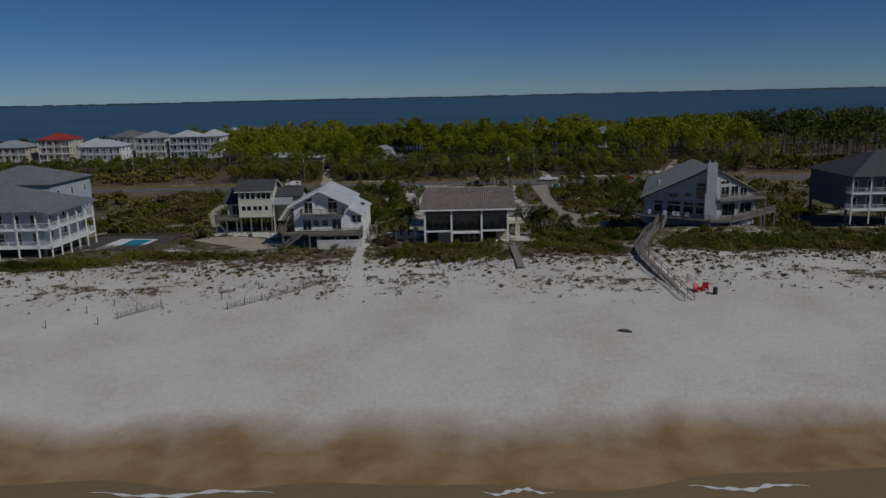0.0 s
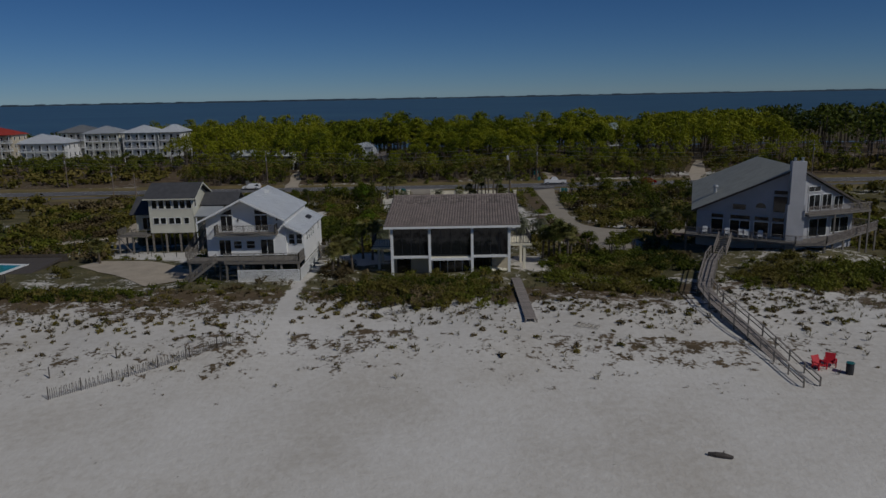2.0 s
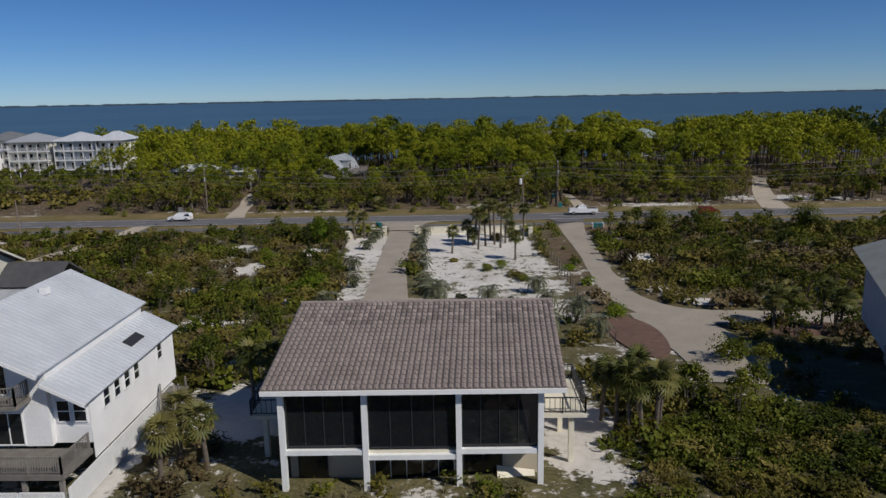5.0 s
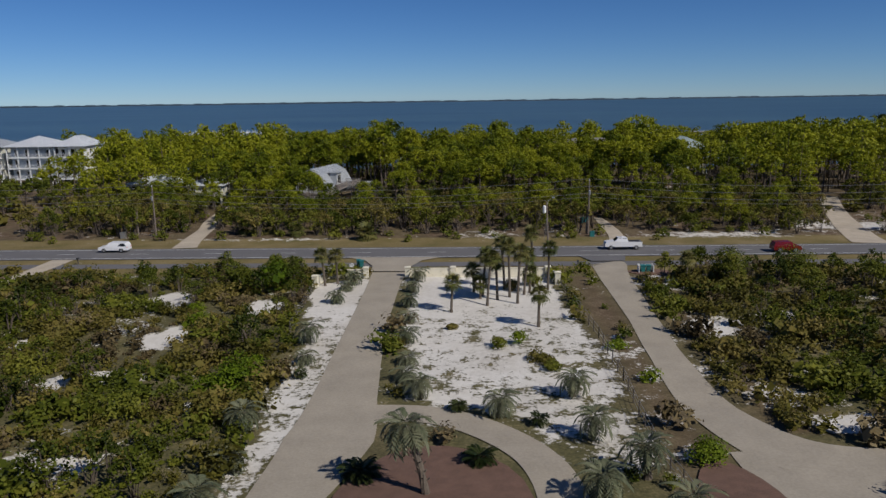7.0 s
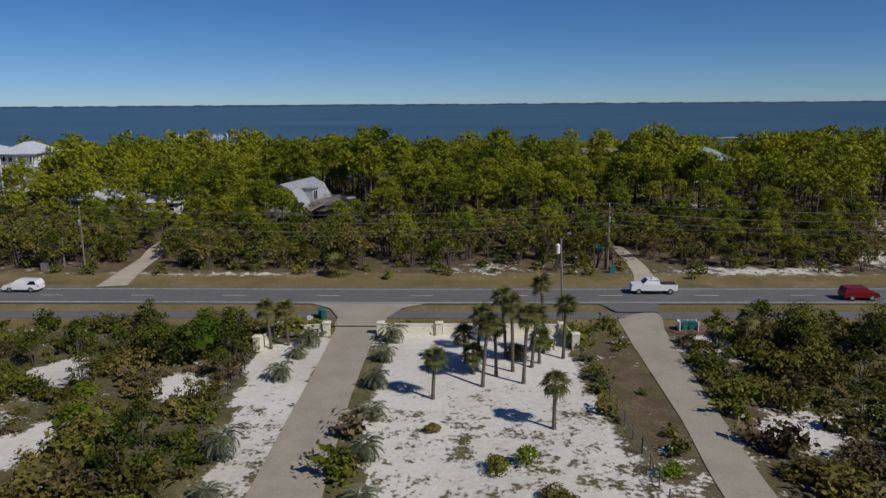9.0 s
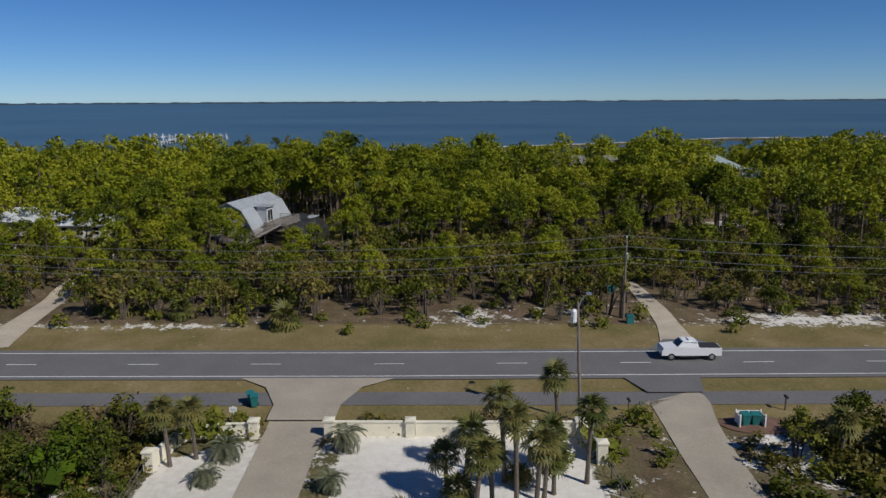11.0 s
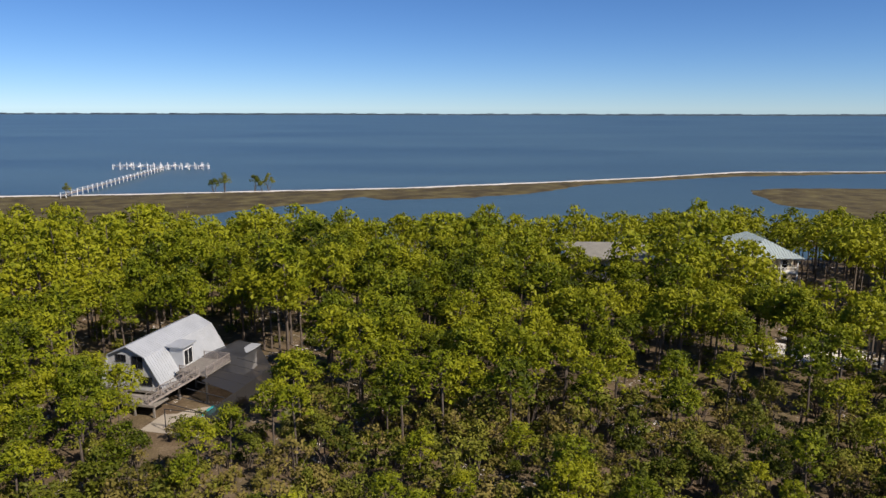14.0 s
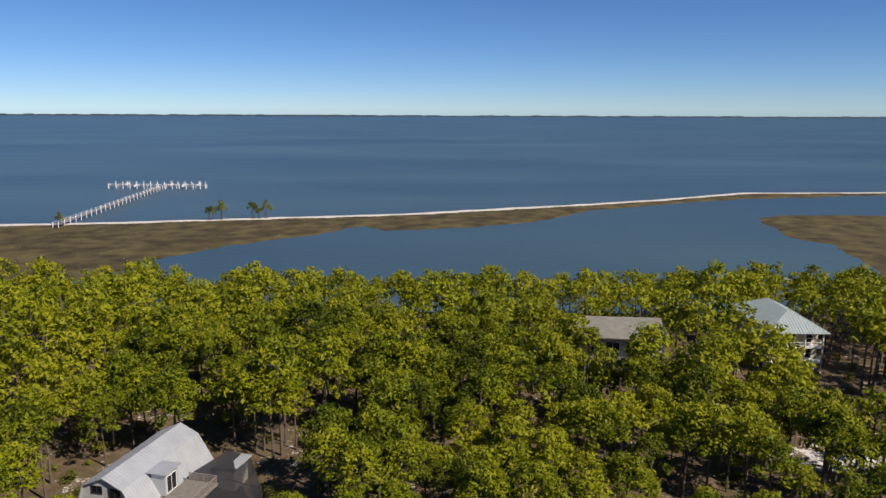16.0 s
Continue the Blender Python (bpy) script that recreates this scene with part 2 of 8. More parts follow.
def waves(x, y, s, seed=0.0):
    """Smooth uneven field, about -1 to 1."""
    a = np.sin(x / s + 1.3 * np.sin(y / s * 0.7 + seed) + seed) * np.cos(y / s * 1.1 - 0.9 * np.sin(x / s * 0.6 + 2 * seed))
    b = np.sin((x * 0.8 + y * 0.6) / s * 2.3 + seed * 3) * np.cos((y * 0.8 - x * 0.6) / s * 1.9 + seed)
    return 0.65 * a + 0.35 * b


def land(x, y):
    """The ground's height."""
    x, y = np.asarray(x, float), np.asarray(y, float)
    z = np.interp(y, PROFILE_Y, PROFILE_Z)
    dune = np.interp(y, [92, 104, 125, 140, 160], [0, 1, 1, 0.5, 0]) * 0.35 * waves(x, y, 5.5, 0.4)
    cusp = np.interp(y, [55, 66, 80, 92], [0.2, 0.28, 0.16, 0.0]) * waves(x, y * 0.6, 8.0, 1.7)
    # the dune under the grey house beside the boardwalk stands higher
    rise = 2.2 * np.exp(-((x - 47) / 13) ** 2 - ((y - 133) / 10) ** 2)
    rough = np.interp(y, [150, 170, 226, 229, 250, 260, 420, 430], [0, 0.12, 0.12, 0, 0, 0.2, 0.2, 0]) * waves(x, y, 4.0, 2.2)
    z = z + dune + cusp + rise + rough
    rag = 2.2 * waves(x, y, 6, 0.7)
    s = inside_distance(x, y, SPIT) + 0.6 * rag
    lag = inside_distance(x, y, LAGOON) + rag
    far = np.clip(s * 0.12, -1.6, 9)
    z = np.where(y > 400, np.minimum(z, BAY + 0.02 + far), z)
    z = np.where(y > 400, np.minimum(z, BAY + np.clip(-lag * 0.1, -0.9, 9)), z)
    chan = np.abs(np.interp(y, [436, 452, 470, 486], [-104, -97, -93, -80]) - x)
    z = np.where((y > 434) & (y < 488) & (chan < 2.5), BAY - 0.3, z)
    return z


def h(x, y):
    return float(land(np.array([x]), np.array([y]))[0])


def steps(*runs):
    out = []
    for a, b, n in runs:
        out += list(np.linspace(a, b, n, endpoint=False))
    return np.array(out + [runs[-1][1]])


YARD = [(-0.5, 224.8), (18.6, 224.8), (19.2, 206), (20.6, 184), (14, 175), (8.5, 180.5), (2.3, 181.5), (1.0, 190), (-0.4, 205)]
STRIP = [(-13.5, 221), (-7.2, 224), (-5.8, 210), (-5.8, 182), (-6.0, 172), (-6.0, 156), (-8.6, 156), (-8.3, 171), (-8.5, 182), (-9.8, 192), (-11.1, 203)]


THICKETS = [(-0.5, 121.5, 9.5, 6.0), (26, 133, 10, 8.5), (17, 126, 3.5, 3), (-43, 120, 12, 3.0), (48, 121, 13, 4.5), (-64, 116, 12, 4), (64, 122, 13, 6.5), (82, 121, 12, 6), (24, 121, 7, 3.5)]


def covers(x, y):
    """Plan of the ground's cover: scrub and grass, litter and mulch, marsh."""
    w, w2 = waves(x, y, 6, 3.1), waves(x, y, 2.2, 5.0)
    edge = 106 + 2.5 * waves(x, y * 0, 9, 1.2) + np.where(x > 24, -1.5, 0) + np.where(x < -40, -2, 0)
    grass = np.clip((y - edge) / 14, 0, 1) * np.where(y < 134, 0.70, 0.9)
    grass = np.where((y > edge - 13) & (y <= edge), np.clip((y - edge + 13) / 13, 0, 1) * (0.40 + 0.26 * w) + 0.07, grass)
    grass += np.where(y > 106, 0.25 * w + 0.12 * w2, 0)
    scrub = (y > 134) & (y < 228)
    grass = np.where(scrub, 0.84 + 0.42 * w + 0.24 * w2, grass)
    # lawn by the cottage, worn footpath and bare sand round the houses
    path_x = np.interp(y, [96, 109, 119, 128], [-11.6, -13.4, -14.5, -15.2])
    grass = np.where((np.abs(x - path_x) < 0.9) & (y < 142) & (y > 98), 0.0, grass)
    bare = np.exp(-((x + 9) / 4.5) ** 2 - ((y - 141) / 6) ** 2) + np.exp(-((x - 14.5) / 2.5) ** 2 - ((y - 138) / 7) ** 2)
    bare += np.exp(-((x + 41) / 8) ** 2 - ((y - 150) / 4) ** 2)
    bare += 0.9 * np.exp(-((x - 21) / 4) ** 2 - ((y - 124) / 3) ** 2)
    for cx, cy, rx, ry in ((-25.2, 199, 2.4, 3.6), (-26.6, 186.6, 4.2, 2.2), (-39.4, 197, 2.6, 1.9), (-15.1, 180, 1.4, 1.6), (-30, 214, 2.2, 3.2), (33.9, 202, 2.2, 3.2), (36.7, 177, 3.6, 1.7), (-17, 210, 2.2, 2.6), (-33, 174, 2.5, 1.6)):
        bare = bare + 0.85 * np.clip(1.4 - np.hypot((x - cx) / rx, (y - cy) / ry) + 0.8 * w2, 0, 1)
    grass -= 1.1 * bare
    for cx, cy, rx, ry in THICKETS:
        grass = np.maximum(grass, np.clip(2.2 - 1.7 * np.hypot((x - cx) / rx, (y - cy) / ry), 0, 1))
    inyard = np.maximum(inside_distance(x, y, YARD), inside_distance(x, y, STRIP))
    grass = np.where(inyard > 0, np.interp(y, [180, 205, 215], [0.44, 0.36, 0.08]) + 0.1 * w2, grass)
    grass = np.where((y > 227) & (y <= 253), 0.95, grass)
    grass = np.where(y > 253, 0.86 + 0.2 * w, grass)
    white = 0.62 * np.exp(-((x - 47) / 13) ** 2 - ((y - 255.3) / 2.8) ** 2) + 0.9 * np.exp(-((x - 67) / 8) ** 2 - ((y - 317) / 4) ** 2) + 0.42 * np.exp(-((x - 11) / 6) ** 2 - ((y - 257) / 4) ** 2) + 0.5 * np.exp(-((x + 32) / 14) ** 4 - ((y - 253.2) / 1.3) ** 2) + 0.8 * np.exp(-((x - 80) / 14) ** 2 - ((y - 262) / 6) ** 2)
    grass -= 0.8 * white * (y > 251)
    litter = np.where(y > 254, 0.75 + 0.3 * w2, 0.0)
    litter = np.where((y > 243) & (y <= 254), 0.08, litter)
    verge = np.exp(-((x - 23) / 2.4) ** 2) * (y > 150) * (y < 225) + np.exp(-((x - 32) / 3) ** 2) * (y > 175) * (y < 228)
    litter += 0.7 * verge
    litter += 0.25 * np.clip(w, 0, 1) * scrub + 0.75 * ((y > 90) & (y < 122))
    field = np.exp(-((x + 78) / 20) ** 2 - ((y - 222) / 7) ** 2)
    litter += 1.2 * field
    marsh = np.where(y > 405, np.clip((y - 405) / 15, 0, 1), 0.0)
    shore = inside_distance(x, y, SPIT) + 1.5 * w
    sandy = np.clip((10 - shore) / 4, 0, 1) * (y > 440)
    marsh = marsh * (1 - sandy)
    grass = np.where(y > 405, 0.95 * (1 - sandy), grass)
    grass = np.where(y < 90, 0.0, grass)
    return np.clip(grass, 0, 1), np.clip(litter, 0, 1), np.clip(marsh, 0, 1)


def ground_material():
    m = bpy.data.materials.new("ground_cover")
    m.use_nodes = True
    nt = m.node_tree
    n, l = nt.nodes, nt.links
    b = n["Principled BSDF"]
    b.inputs["Roughness"].default_value = 0.95
    b.inputs["Specular IOR Level"].default_value = 0.2
    pos = n.new("ShaderNodeNewGeometry").outputs["Position"]

    def tex(scale, detail=4, rough=0.55):
        t = n.new("ShaderNodeTexNoise")
        t.inputs["Scale"].default_value, t.inputs["Detail"].default_value, t.inputs["Roughness"].default_value = scale, detail, rough
        l.new(pos, t.inputs["Vector"])
        return t.outputs["Fac"]

    def ramp(fac, *stops):
        r = n.new("ShaderNodeValToRGB")
        e = r.color_ramp.elements
        e[0].position, e[0].color = stops[0][0], (*stops[0][1], 1)
        e[1].position, e[1].color = stops[-1][0], (*stops[-1][1], 1)
        for p, c in stops[1:-1]:
            e.new(p).color = (*c, 1)
        l.new(fac, r.inputs["Fac"])
        return r.outputs[0]

    def mix(fac, a, c):
        x = n.new("ShaderNodeMix")
        x.data_type = 'RGBA'
        l.new(fac, x.inputs["Factor"])
        l.new(a, x.inputs["A"])
        l.new(c, x.inputs["B"])
        return x.outputs["Result"]

    def span(v, a, c, lo=0.0, hi=1.0):
        r = n.new("ShaderNodeMapRange")
        r.inputs["From Min"].default_value, r.inputs["From Max"].default_value = a, c
        r.inputs["To Min"].default_value, r.inputs["To Max"].default_value = lo, hi
        l.new(v, r.inputs["Value"])
        return r.outputs[0]

    def op(kind, a, c):
        x = n.new("ShaderNodeMath")
        x.operation = kind
        for i, v in enumerate((a, c)):
            if isinstance(v, float):
                x.inputs[i].default_value = v
            else:
                l.new(v, x.inputs[i])
        return x.outputs[0]

    at = n.new("ShaderNodeAttribute")
    at.attribute_name = "cover"
    sep = n.new("ShaderNodeSeparateColor")
    l.new(at.outputs["Color"], sep.inputs[0])
    sand = ramp(op('ADD', op('MULTIPLY', tex(0.09), 0.6), op('MULTIPLY', tex(1.7), 0.4)), (0.35, (0.53, 0.49, 0.43)), (0.5, (0.62, 0.585, 0.53)), (0.68, (0.70, 0.67, 0.62)))
    # damp and wet sand low on the beach
    sxyz = n.new("ShaderNodeSeparateXYZ")
    l.new(pos, sxyz.inputs[0])
    level = op('ADD', sxyz.outputs["Z"], op('MULTIPLY', tex(0.12), 1.6))
    gulfside = span(sxyz.outputs["Y"], 90.0, 95.0, 1.0, 0.0)
    wet = op('MULTIPLY', span(level, -1.95, -0.95, 1.0, 0.0), gulfside)
    sand = mix(wet, sand, ramp(tex(0.25), (0.35, (0.27, 0.165, 0.075)), (0.65, (0.38, 0.26, 0.14))))
    grass = ramp(op('ADD', op('MULTIPLY', tex(0.35), 0.5), op('MULTIPLY', tex(4.0), 0.5)), (0.3, (0.045, 0.045, 0.022)), (0.5, (0.105, 0.095, 0.042)), (0.62, (0.18, 0.15, 0.075)), (0.75, (0.27, 0.23, 0.135)))
    litter = ramp(op('ADD', op('MULTIPLY', tex(0.5), 0.5), op('MULTIPLY', tex(5.0), 0.5)), (0.3, (0.06, 0.04, 0.026)), (0.5, (0.12, 0.08, 0.05)), (0.72, (0.24, 0.18, 0.125)))
    marsh = ramp(tex(0.12), (0.35, (0.045, 0.034, 0.017)), (0.5, (0.078, 0.062, 0.028)), (0.68, (0.12, 0.10, 0.042)))
    veg = mix(sep.outputs[1], grass, litter)
    veg = mix(sep.outputs[2], veg, marsh)
    # mown verges along the road: straw-coloured with greener patches
    straw = ramp(op('ADD', op('MULTIPLY', tex(0.16), 0.6), op('MULTIPLY', tex(3.0), 0.4)), (0.33, (0.105, 0.10, 0.033)), (0.48, (0.175, 0.135, 0.055)), (0.66, (0.25, 0.195, 0.10)))
    veg = mix(at.outputs["Alpha"], veg, straw)
    # tufts: the cover breaks up into patches
    patch = op('ADD', op('MULTIPLY', tex(0.55, 5, 0.65), 0.6), op('MULTIPLY', tex(2.6, 4, 0.6), 0.4))
    amount = op('SUBTRACT', sep.outputs[0], span(patch, 0.32, 0.68))
    fac = span(amount, -0.06, 0.10)
    l.new(mix(fac, sand, veg), b.inputs["Base Color"])
    bp = n.new("ShaderNodeBump")
    bp.inputs["Strength"].default_value, bp.inputs["Distance"].default_value = 0.6, 0.08
    l.new(op('ADD', tex(3.0, 5), op('MULTIPLY', fac, 0.8)), bp.inputs["Height"])
    l.new(bp.outputs[0], b.inputs["Normal"])
    l.new(span(wet, 0.0, 1.0, 0.95, 0.35), b.inputs["Roughness"])
    return m


def sheet(name, xs, ys, zf, material):
    gx, gy = np.meshgrid(xs, ys)
    zz = zf(gx, gy)
    v = np.stack([gx.ravel(), gy.ravel(), zz.ravel()], 1)
    nx, ny = len(xs), len(ys)
    i = (np.arange(ny - 1)[:, None] * nx + np.arange(nx - 1)[None, :]).ravel()
    f = np.stack([i, i + 1, i + nx + 1, i + nx], 1)
    me = bpy.data.meshes.new(name)
    me.vertices.add(len(v))
    me.vertices.foreach_set("co", v.ravel())
    me.loops.add(len(f) * 4)
    me.loops.foreach_set("vertex_index", f.ravel())
    me.polygons.add(len(f))
    me.polygons.foreach_set("loop_start", np.arange(len(f)) * 4)
    me.polygons.foreach_set("use_smooth", np.ones(len(f), bool))
    me.update(calc_edges=True)
    me.materials.append(material)
    return me, gx, gy


xs = steps((-4900, -1000, 5), (-1000, -320, 14), (-320, -90, 45), (-90, 90, 165), (90, 320, 45), (320, 1000, 14), (1000, 4900, 5))
ys = steps((-900, 0, 6), (0, 54, 20), (54, 150, 100), (150, 262, 90), (262, 400, 46), (400, 720, 130), (720, 4900, 14))
me, gx, gy = sheet("ground", xs, ys, land, ground_material())
g, li, ma = covers(gx, gy)
at = me.color_attributes.new("cover", 'FLOAT_COLOR', 'POINT')
at.data.foreach_set("color", np.stack([g, li, ma, ((gy > 226.5) & (gy < 253.5)).astype(float)], -1).astype(np.float32).ravel())
ground = tagged(new("ground", me), "white sand dunes, scrub and litter-strewn woodland floor", "ground", kind="structure")


def water_material(name, deep, shallow, scale, rough):
    m = bpy.data.materials.new(name)
    m.use_nodes = True
    n, l = m.node_tree.nodes, m.node_tree.links
    b = n["Principled BSDF"]
    b.inputs["Roughness"].default_value = rough
    b.inputs["IOR"].default_value = 1.33
    b.inputs["Specular IOR Level"].default_value = 0.2
    g2 = n.new("ShaderNodeNewGeometry")
    mp = n.new("ShaderNodeMapping")
    mp.inputs["Scale"].default_value = (0.4, 1, 1)
    l.new(g2.outputs["Position"], mp.inputs["Vector"])
    a = n.new("ShaderNodeTexNoise")
    a.inputs["Scale"].default_value, a.inputs["Detail"].default_value = scale, 5
    l.new(mp.outputs[0], a.inputs["Vector"])
    c = n.new("ShaderNodeTexNoise")
    c.inputs["Scale"].default_value, c.inputs["Detail"].default_value = 0.006, 3
    l.new(mp.outputs[0], c.inputs["Vector"])
    r = n.new("ShaderNodeValToRGB")
    e = r.color_ramp.elements
    e[0].position, e[0].color = 0.35, (*deep, 1)
    e[1].position, e[1].color = 0.7, (*shallow, 1)
    l.new(c.outputs["Fac"], r.inputs["Fac"])
    l.new(r.outputs[0], b.inputs["Base Color"])
    u = n.new("ShaderNodeBump")
    u.inputs["Strength"].default_value, u.inputs["Distance"].default_value = 0.5, 0.25
    l.new(a.outputs["Fac"], u.inputs["Height"])
    l.new(u.outputs[0], b.inputs["Normal"])
    return m


BAY_WATER = water_material("bay_water", (0.036, 0.068, 0.092), (0.062, 0.108, 0.125), 0.5, 0.32)
GULF_WATER = water_material("gulf_water", (0.22, 0.155, 0.08), (0.30, 0.22, 0.125), 0.8, 0.25)
me, _, _ = sheet("bay", steps((-4900, 4900, 8)), steps((405, 4900, 8)), lambda x, y: x * 0 + BAY, BAY_WATER)
tagged(new("bay_water", me), "calm blue bay water with fine ripples", "water", kind="structure")
me, _, _ = sheet("gulf", steps((-4900, 4900, 8)), steps((-900, 72, 8)), lambda x, y: x * 0 + GULF, GULF_WATER)
tagged(new("gulf_water", me), "shallow tea-brown sea water at the beach", "water", kind="structure")


# ---- far shore: a low wooded strip across the bay ----
m = Mesh()
rng = random.Random(5)
xx = -4800
while xx < 4800:
    w = rng.uniform(25, 70)
    hh = rng.uniform(6, 11)
    m.box(xx, 4780, BAY - 1, xx + w, 4800, BAY + hh)
    xx += w
# Blue-grey base: distance haze is painted into the woods' colour.
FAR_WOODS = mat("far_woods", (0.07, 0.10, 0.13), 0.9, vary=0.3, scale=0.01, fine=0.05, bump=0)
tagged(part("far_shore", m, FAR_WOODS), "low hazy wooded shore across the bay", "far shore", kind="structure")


# ---- roads and drives ----
ROUTES = []


def ribbon(name, pts, widths, material, lift=0.03, closed=False, sub=6, flat=None):
    """A paved strip along a line, laid on the ground."""
    pts = [Vector((*p, 0)) for p in pts]
    line, ww = [], []
    for i in range(len(pts) - 1):
        p0, p1, p2, p3 = pts[max(i - 1, 0)], pts[i], pts[i + 1], pts[min(i + 2, len(pts) - 1)]
        for s in range(sub):
            t = s / sub
            line.append(0.5 * ((2 * p1) + (p2 - p0) * t + (2 * p0 - 5 * p1 + 4 * p2 - p3) * t * t + (3 * p1 - p0 - 3 * p2 + p3) * t ** 3))
            ww.append(widths[i] * (1 - t) + widths[i + 1] * t)
    line.append(pts[-1])
    ww.append(widths[-1])
    ROUTES.append((np.array([(p.x, p.y) for p in line]), np.array(ww)))
    m = Mesh()
    rows = []
    for i, p in enumerate(line):
        d = (line[min(i + 1, len(line) - 1)] - line[max(i - 1, 0)]).normalized()
        s = Vector((d.y, -d.x, 0))
        row = []
        for k in (-0.5, -0.17, 0.17, 0.5):
            q = p + s * (k * ww[i])
            z = flat if flat is not None else max(h(q.x + a, q.y + c) for a, c in ((0, 0), (0.8, 0), (-0.8, 0), (0, 0.8), (0, -0.8)))
            row.append((q.x, q.y, z + lift))
        rows.append(row)
    for a, b in zip(rows, rows[1:]):
        for k in range(3):
            m.face(a[k], a[k + 1], b[k + 1], b[k])
    return part(name, m, material)


ROAD_MID = [(-900, 236), (-300, 238.2), (-60, 240.0), (0, 240.2), (50, 240.9), (300, 244), (900, 252)]
road = tagged(ribbon("road", ROAD_MID, [8.2] * 7, ASPHALT, 0.0, sub=12, flat=0.0), "grey two-lane asphalt road", "road", kind="structure")


def road_y(x):
    return float(np.interp(x, [p[0] for p in ROAD_MID], [p[1] for p in ROAD_MID]))


def stripe(name, off, w, dash=None):
    m = Mesh()
    x = -280.0
    while x < 280:
        n = 3.05 if dash else 12.2
        y0, y1 = road_y(x) + off, road_y(x + n) + off
        m.face((x, y0 - w / 2, 0.006), (x + n, y1 - w / 2, 0.006), (x + n, y1 + w / 2, 0.006), (x, y0 + w / 2, 0.006))
        x += dash or 12.2
    ob = part(name, m, PAINT)
    ob.parent = road
    return ob


stripe("edge_line", 3.25, 0.14)
stripe("edge_line", -3.25, 0.14)
stripe("centre_dashes", 0.0, 0.12, 12.2)
bike = tagged(ribbon("bike_path", [(-300, 230.4), (-60, 231.6), (0, 232.0), (50, 232.4), (300, 236)], [2.7] * 5, ASPHALT, 0.02, sub=24), "narrow asphalt cycle path beside the road", "path", kind="structure")
apron = Mesh()
ap = [(-11.5, 236.4), (-8.6, 234.2), (-7.0, 230.5), (-6.9, 227.5), (-1.3, 227.5), (-1.2, 230.5), (0.2, 234.2), (3.0, 236.4)]
apron.face(*[(x, y, 0.03 if y > 231 else -0.1 + 0.02 * (y - 227)) for x, y in ap])
drive = ribbon("driveway", [(-4.1, 229), (-4.2, 221), (-4.0, 208), (-3.6, 193), (-3.1, 182), (-2.9, 174), (-4.1, 164), (-4.2, 156), (-3.5, 150), (0, 146)], [5.4, 4.5, 4.4, 4.9, 5.6, 6.8, 4.6, 4.4, 4.6, 5.0], CONCRETE, 0.03)
tagged(drive, "pale concrete driveway between the gate walls", "driveway", kind="structure")
part("driveway_apron", apron, CONCRETE, drive)
loop = ribbon("driveway_loop", [(-1.5, 179), (4, 179), (8.5, 176.3), (12.2, 171), (13.2, 164), (11, 156), (5, 150)], [3.4, 3.3, 3.2, 3.2, 3.2, 3.4, 4], CONCRETE, 0.045)
tagged(loop, "curved concrete driveway loop round the mulch bed", "driveway", kind="structure")
nd = ribbon("neighbour_drive", [(27.7, 232.4), (28.0, 231.1), (27.6, 224.6), (27.0, 204), (26.5, 192), (26.8, 180), (30.5, 171.5), (40, 169.7), (48, 169), (54, 165)], [5.8999999999999995, 5.3, 4.3, 3.3, 3.4, 4.2, 5.8, 5.6, 5.6, 7], CONCRETE, 0.04)
tagged(nd, "long curving sand-coloured drive to the grey house", "driveway", kind="structure")
nd2 = ribbon("side_drive", [(29.3, 172.5), (29.8, 163), (30, 155), (28, 147)], [7.5, 8.2, 7.6, 5], CONCRETE, 0.035)
tagged(nd2, "sand-coloured parking apron off the drive", "driveway", kind="structure")
tagged(ribbon("woodland_track", [(32.6, 246), (33.6, 254), (33.6, 264), (33.4, 273)], [4.2, 2.7, 2.3, 1.6], DIRT, 0.05), "sandy track into the pine wood", "track", kind="structure")
join = Mesh()
join.face((24.4, 236.6, 0.035), (25.8, 233.0, 0.035), (30.8, 233.1, 0.035), (31.6, 236.7, 0.035))
tagged(part("drive_join", join, ASPHALT), "asphalt join between the long drive and the road", "road", kind="structure")
join = Mesh()
join.face((28.8, 244.3, 0.05), (36.8, 244.5, 0.05), (35.0, 247.6, 0.06), (31.2, 247.6, 0.06))
tagged(part("track_join", join, ASPHALT), "asphalt join where the sandy track meets the road", "road", kind="structure")
tagged(ribbon("gravel_track", [(-41, 245), (-42.5, 252), (-43.5, 262), (-46, 275), (-47, 292)], [4.2, 3.6, 3.2, 3, 3], DIRT, 0.05), "white gravel track into the wood", "track", kind="structure")
tagged(ribbon("cottage_track", [(-57, 237), (-58, 225), (-62, 205), (-60, 185), (-55, 170), (-50, 158)], [3.6, 3, 3, 3, 3.2, 5], DIRT, 0.05), "pale sandy track through the scrub", "track", kind="structure")
tagged(ribbon("pool_track", [(-56, 176), (-66, 165), (-72, 156), (-76, 148)], [3, 3.4, 3.6, 4], DIRT, 0.06), "pale sandy track to the pool house", "track", kind="structure")
tagged(ribbon("lot_drive", [(74, 246), (78, 262), (84, 280), (92, 300)], [6, 5, 4, 4], DIRT, 0.05), "white sand drive across the road", "track", kind="structure")


PALE_BOARD = mat("pale_grey_boards", (0.46, 0.46, 0.45), 0.75, vary=0.2, scale=0.8)


BROWN_SHINGLE = mat("brownish_shingles", (0.21, 0.20, 0.17), 0.9, vary=0.25, scale=0.8, fine=9)


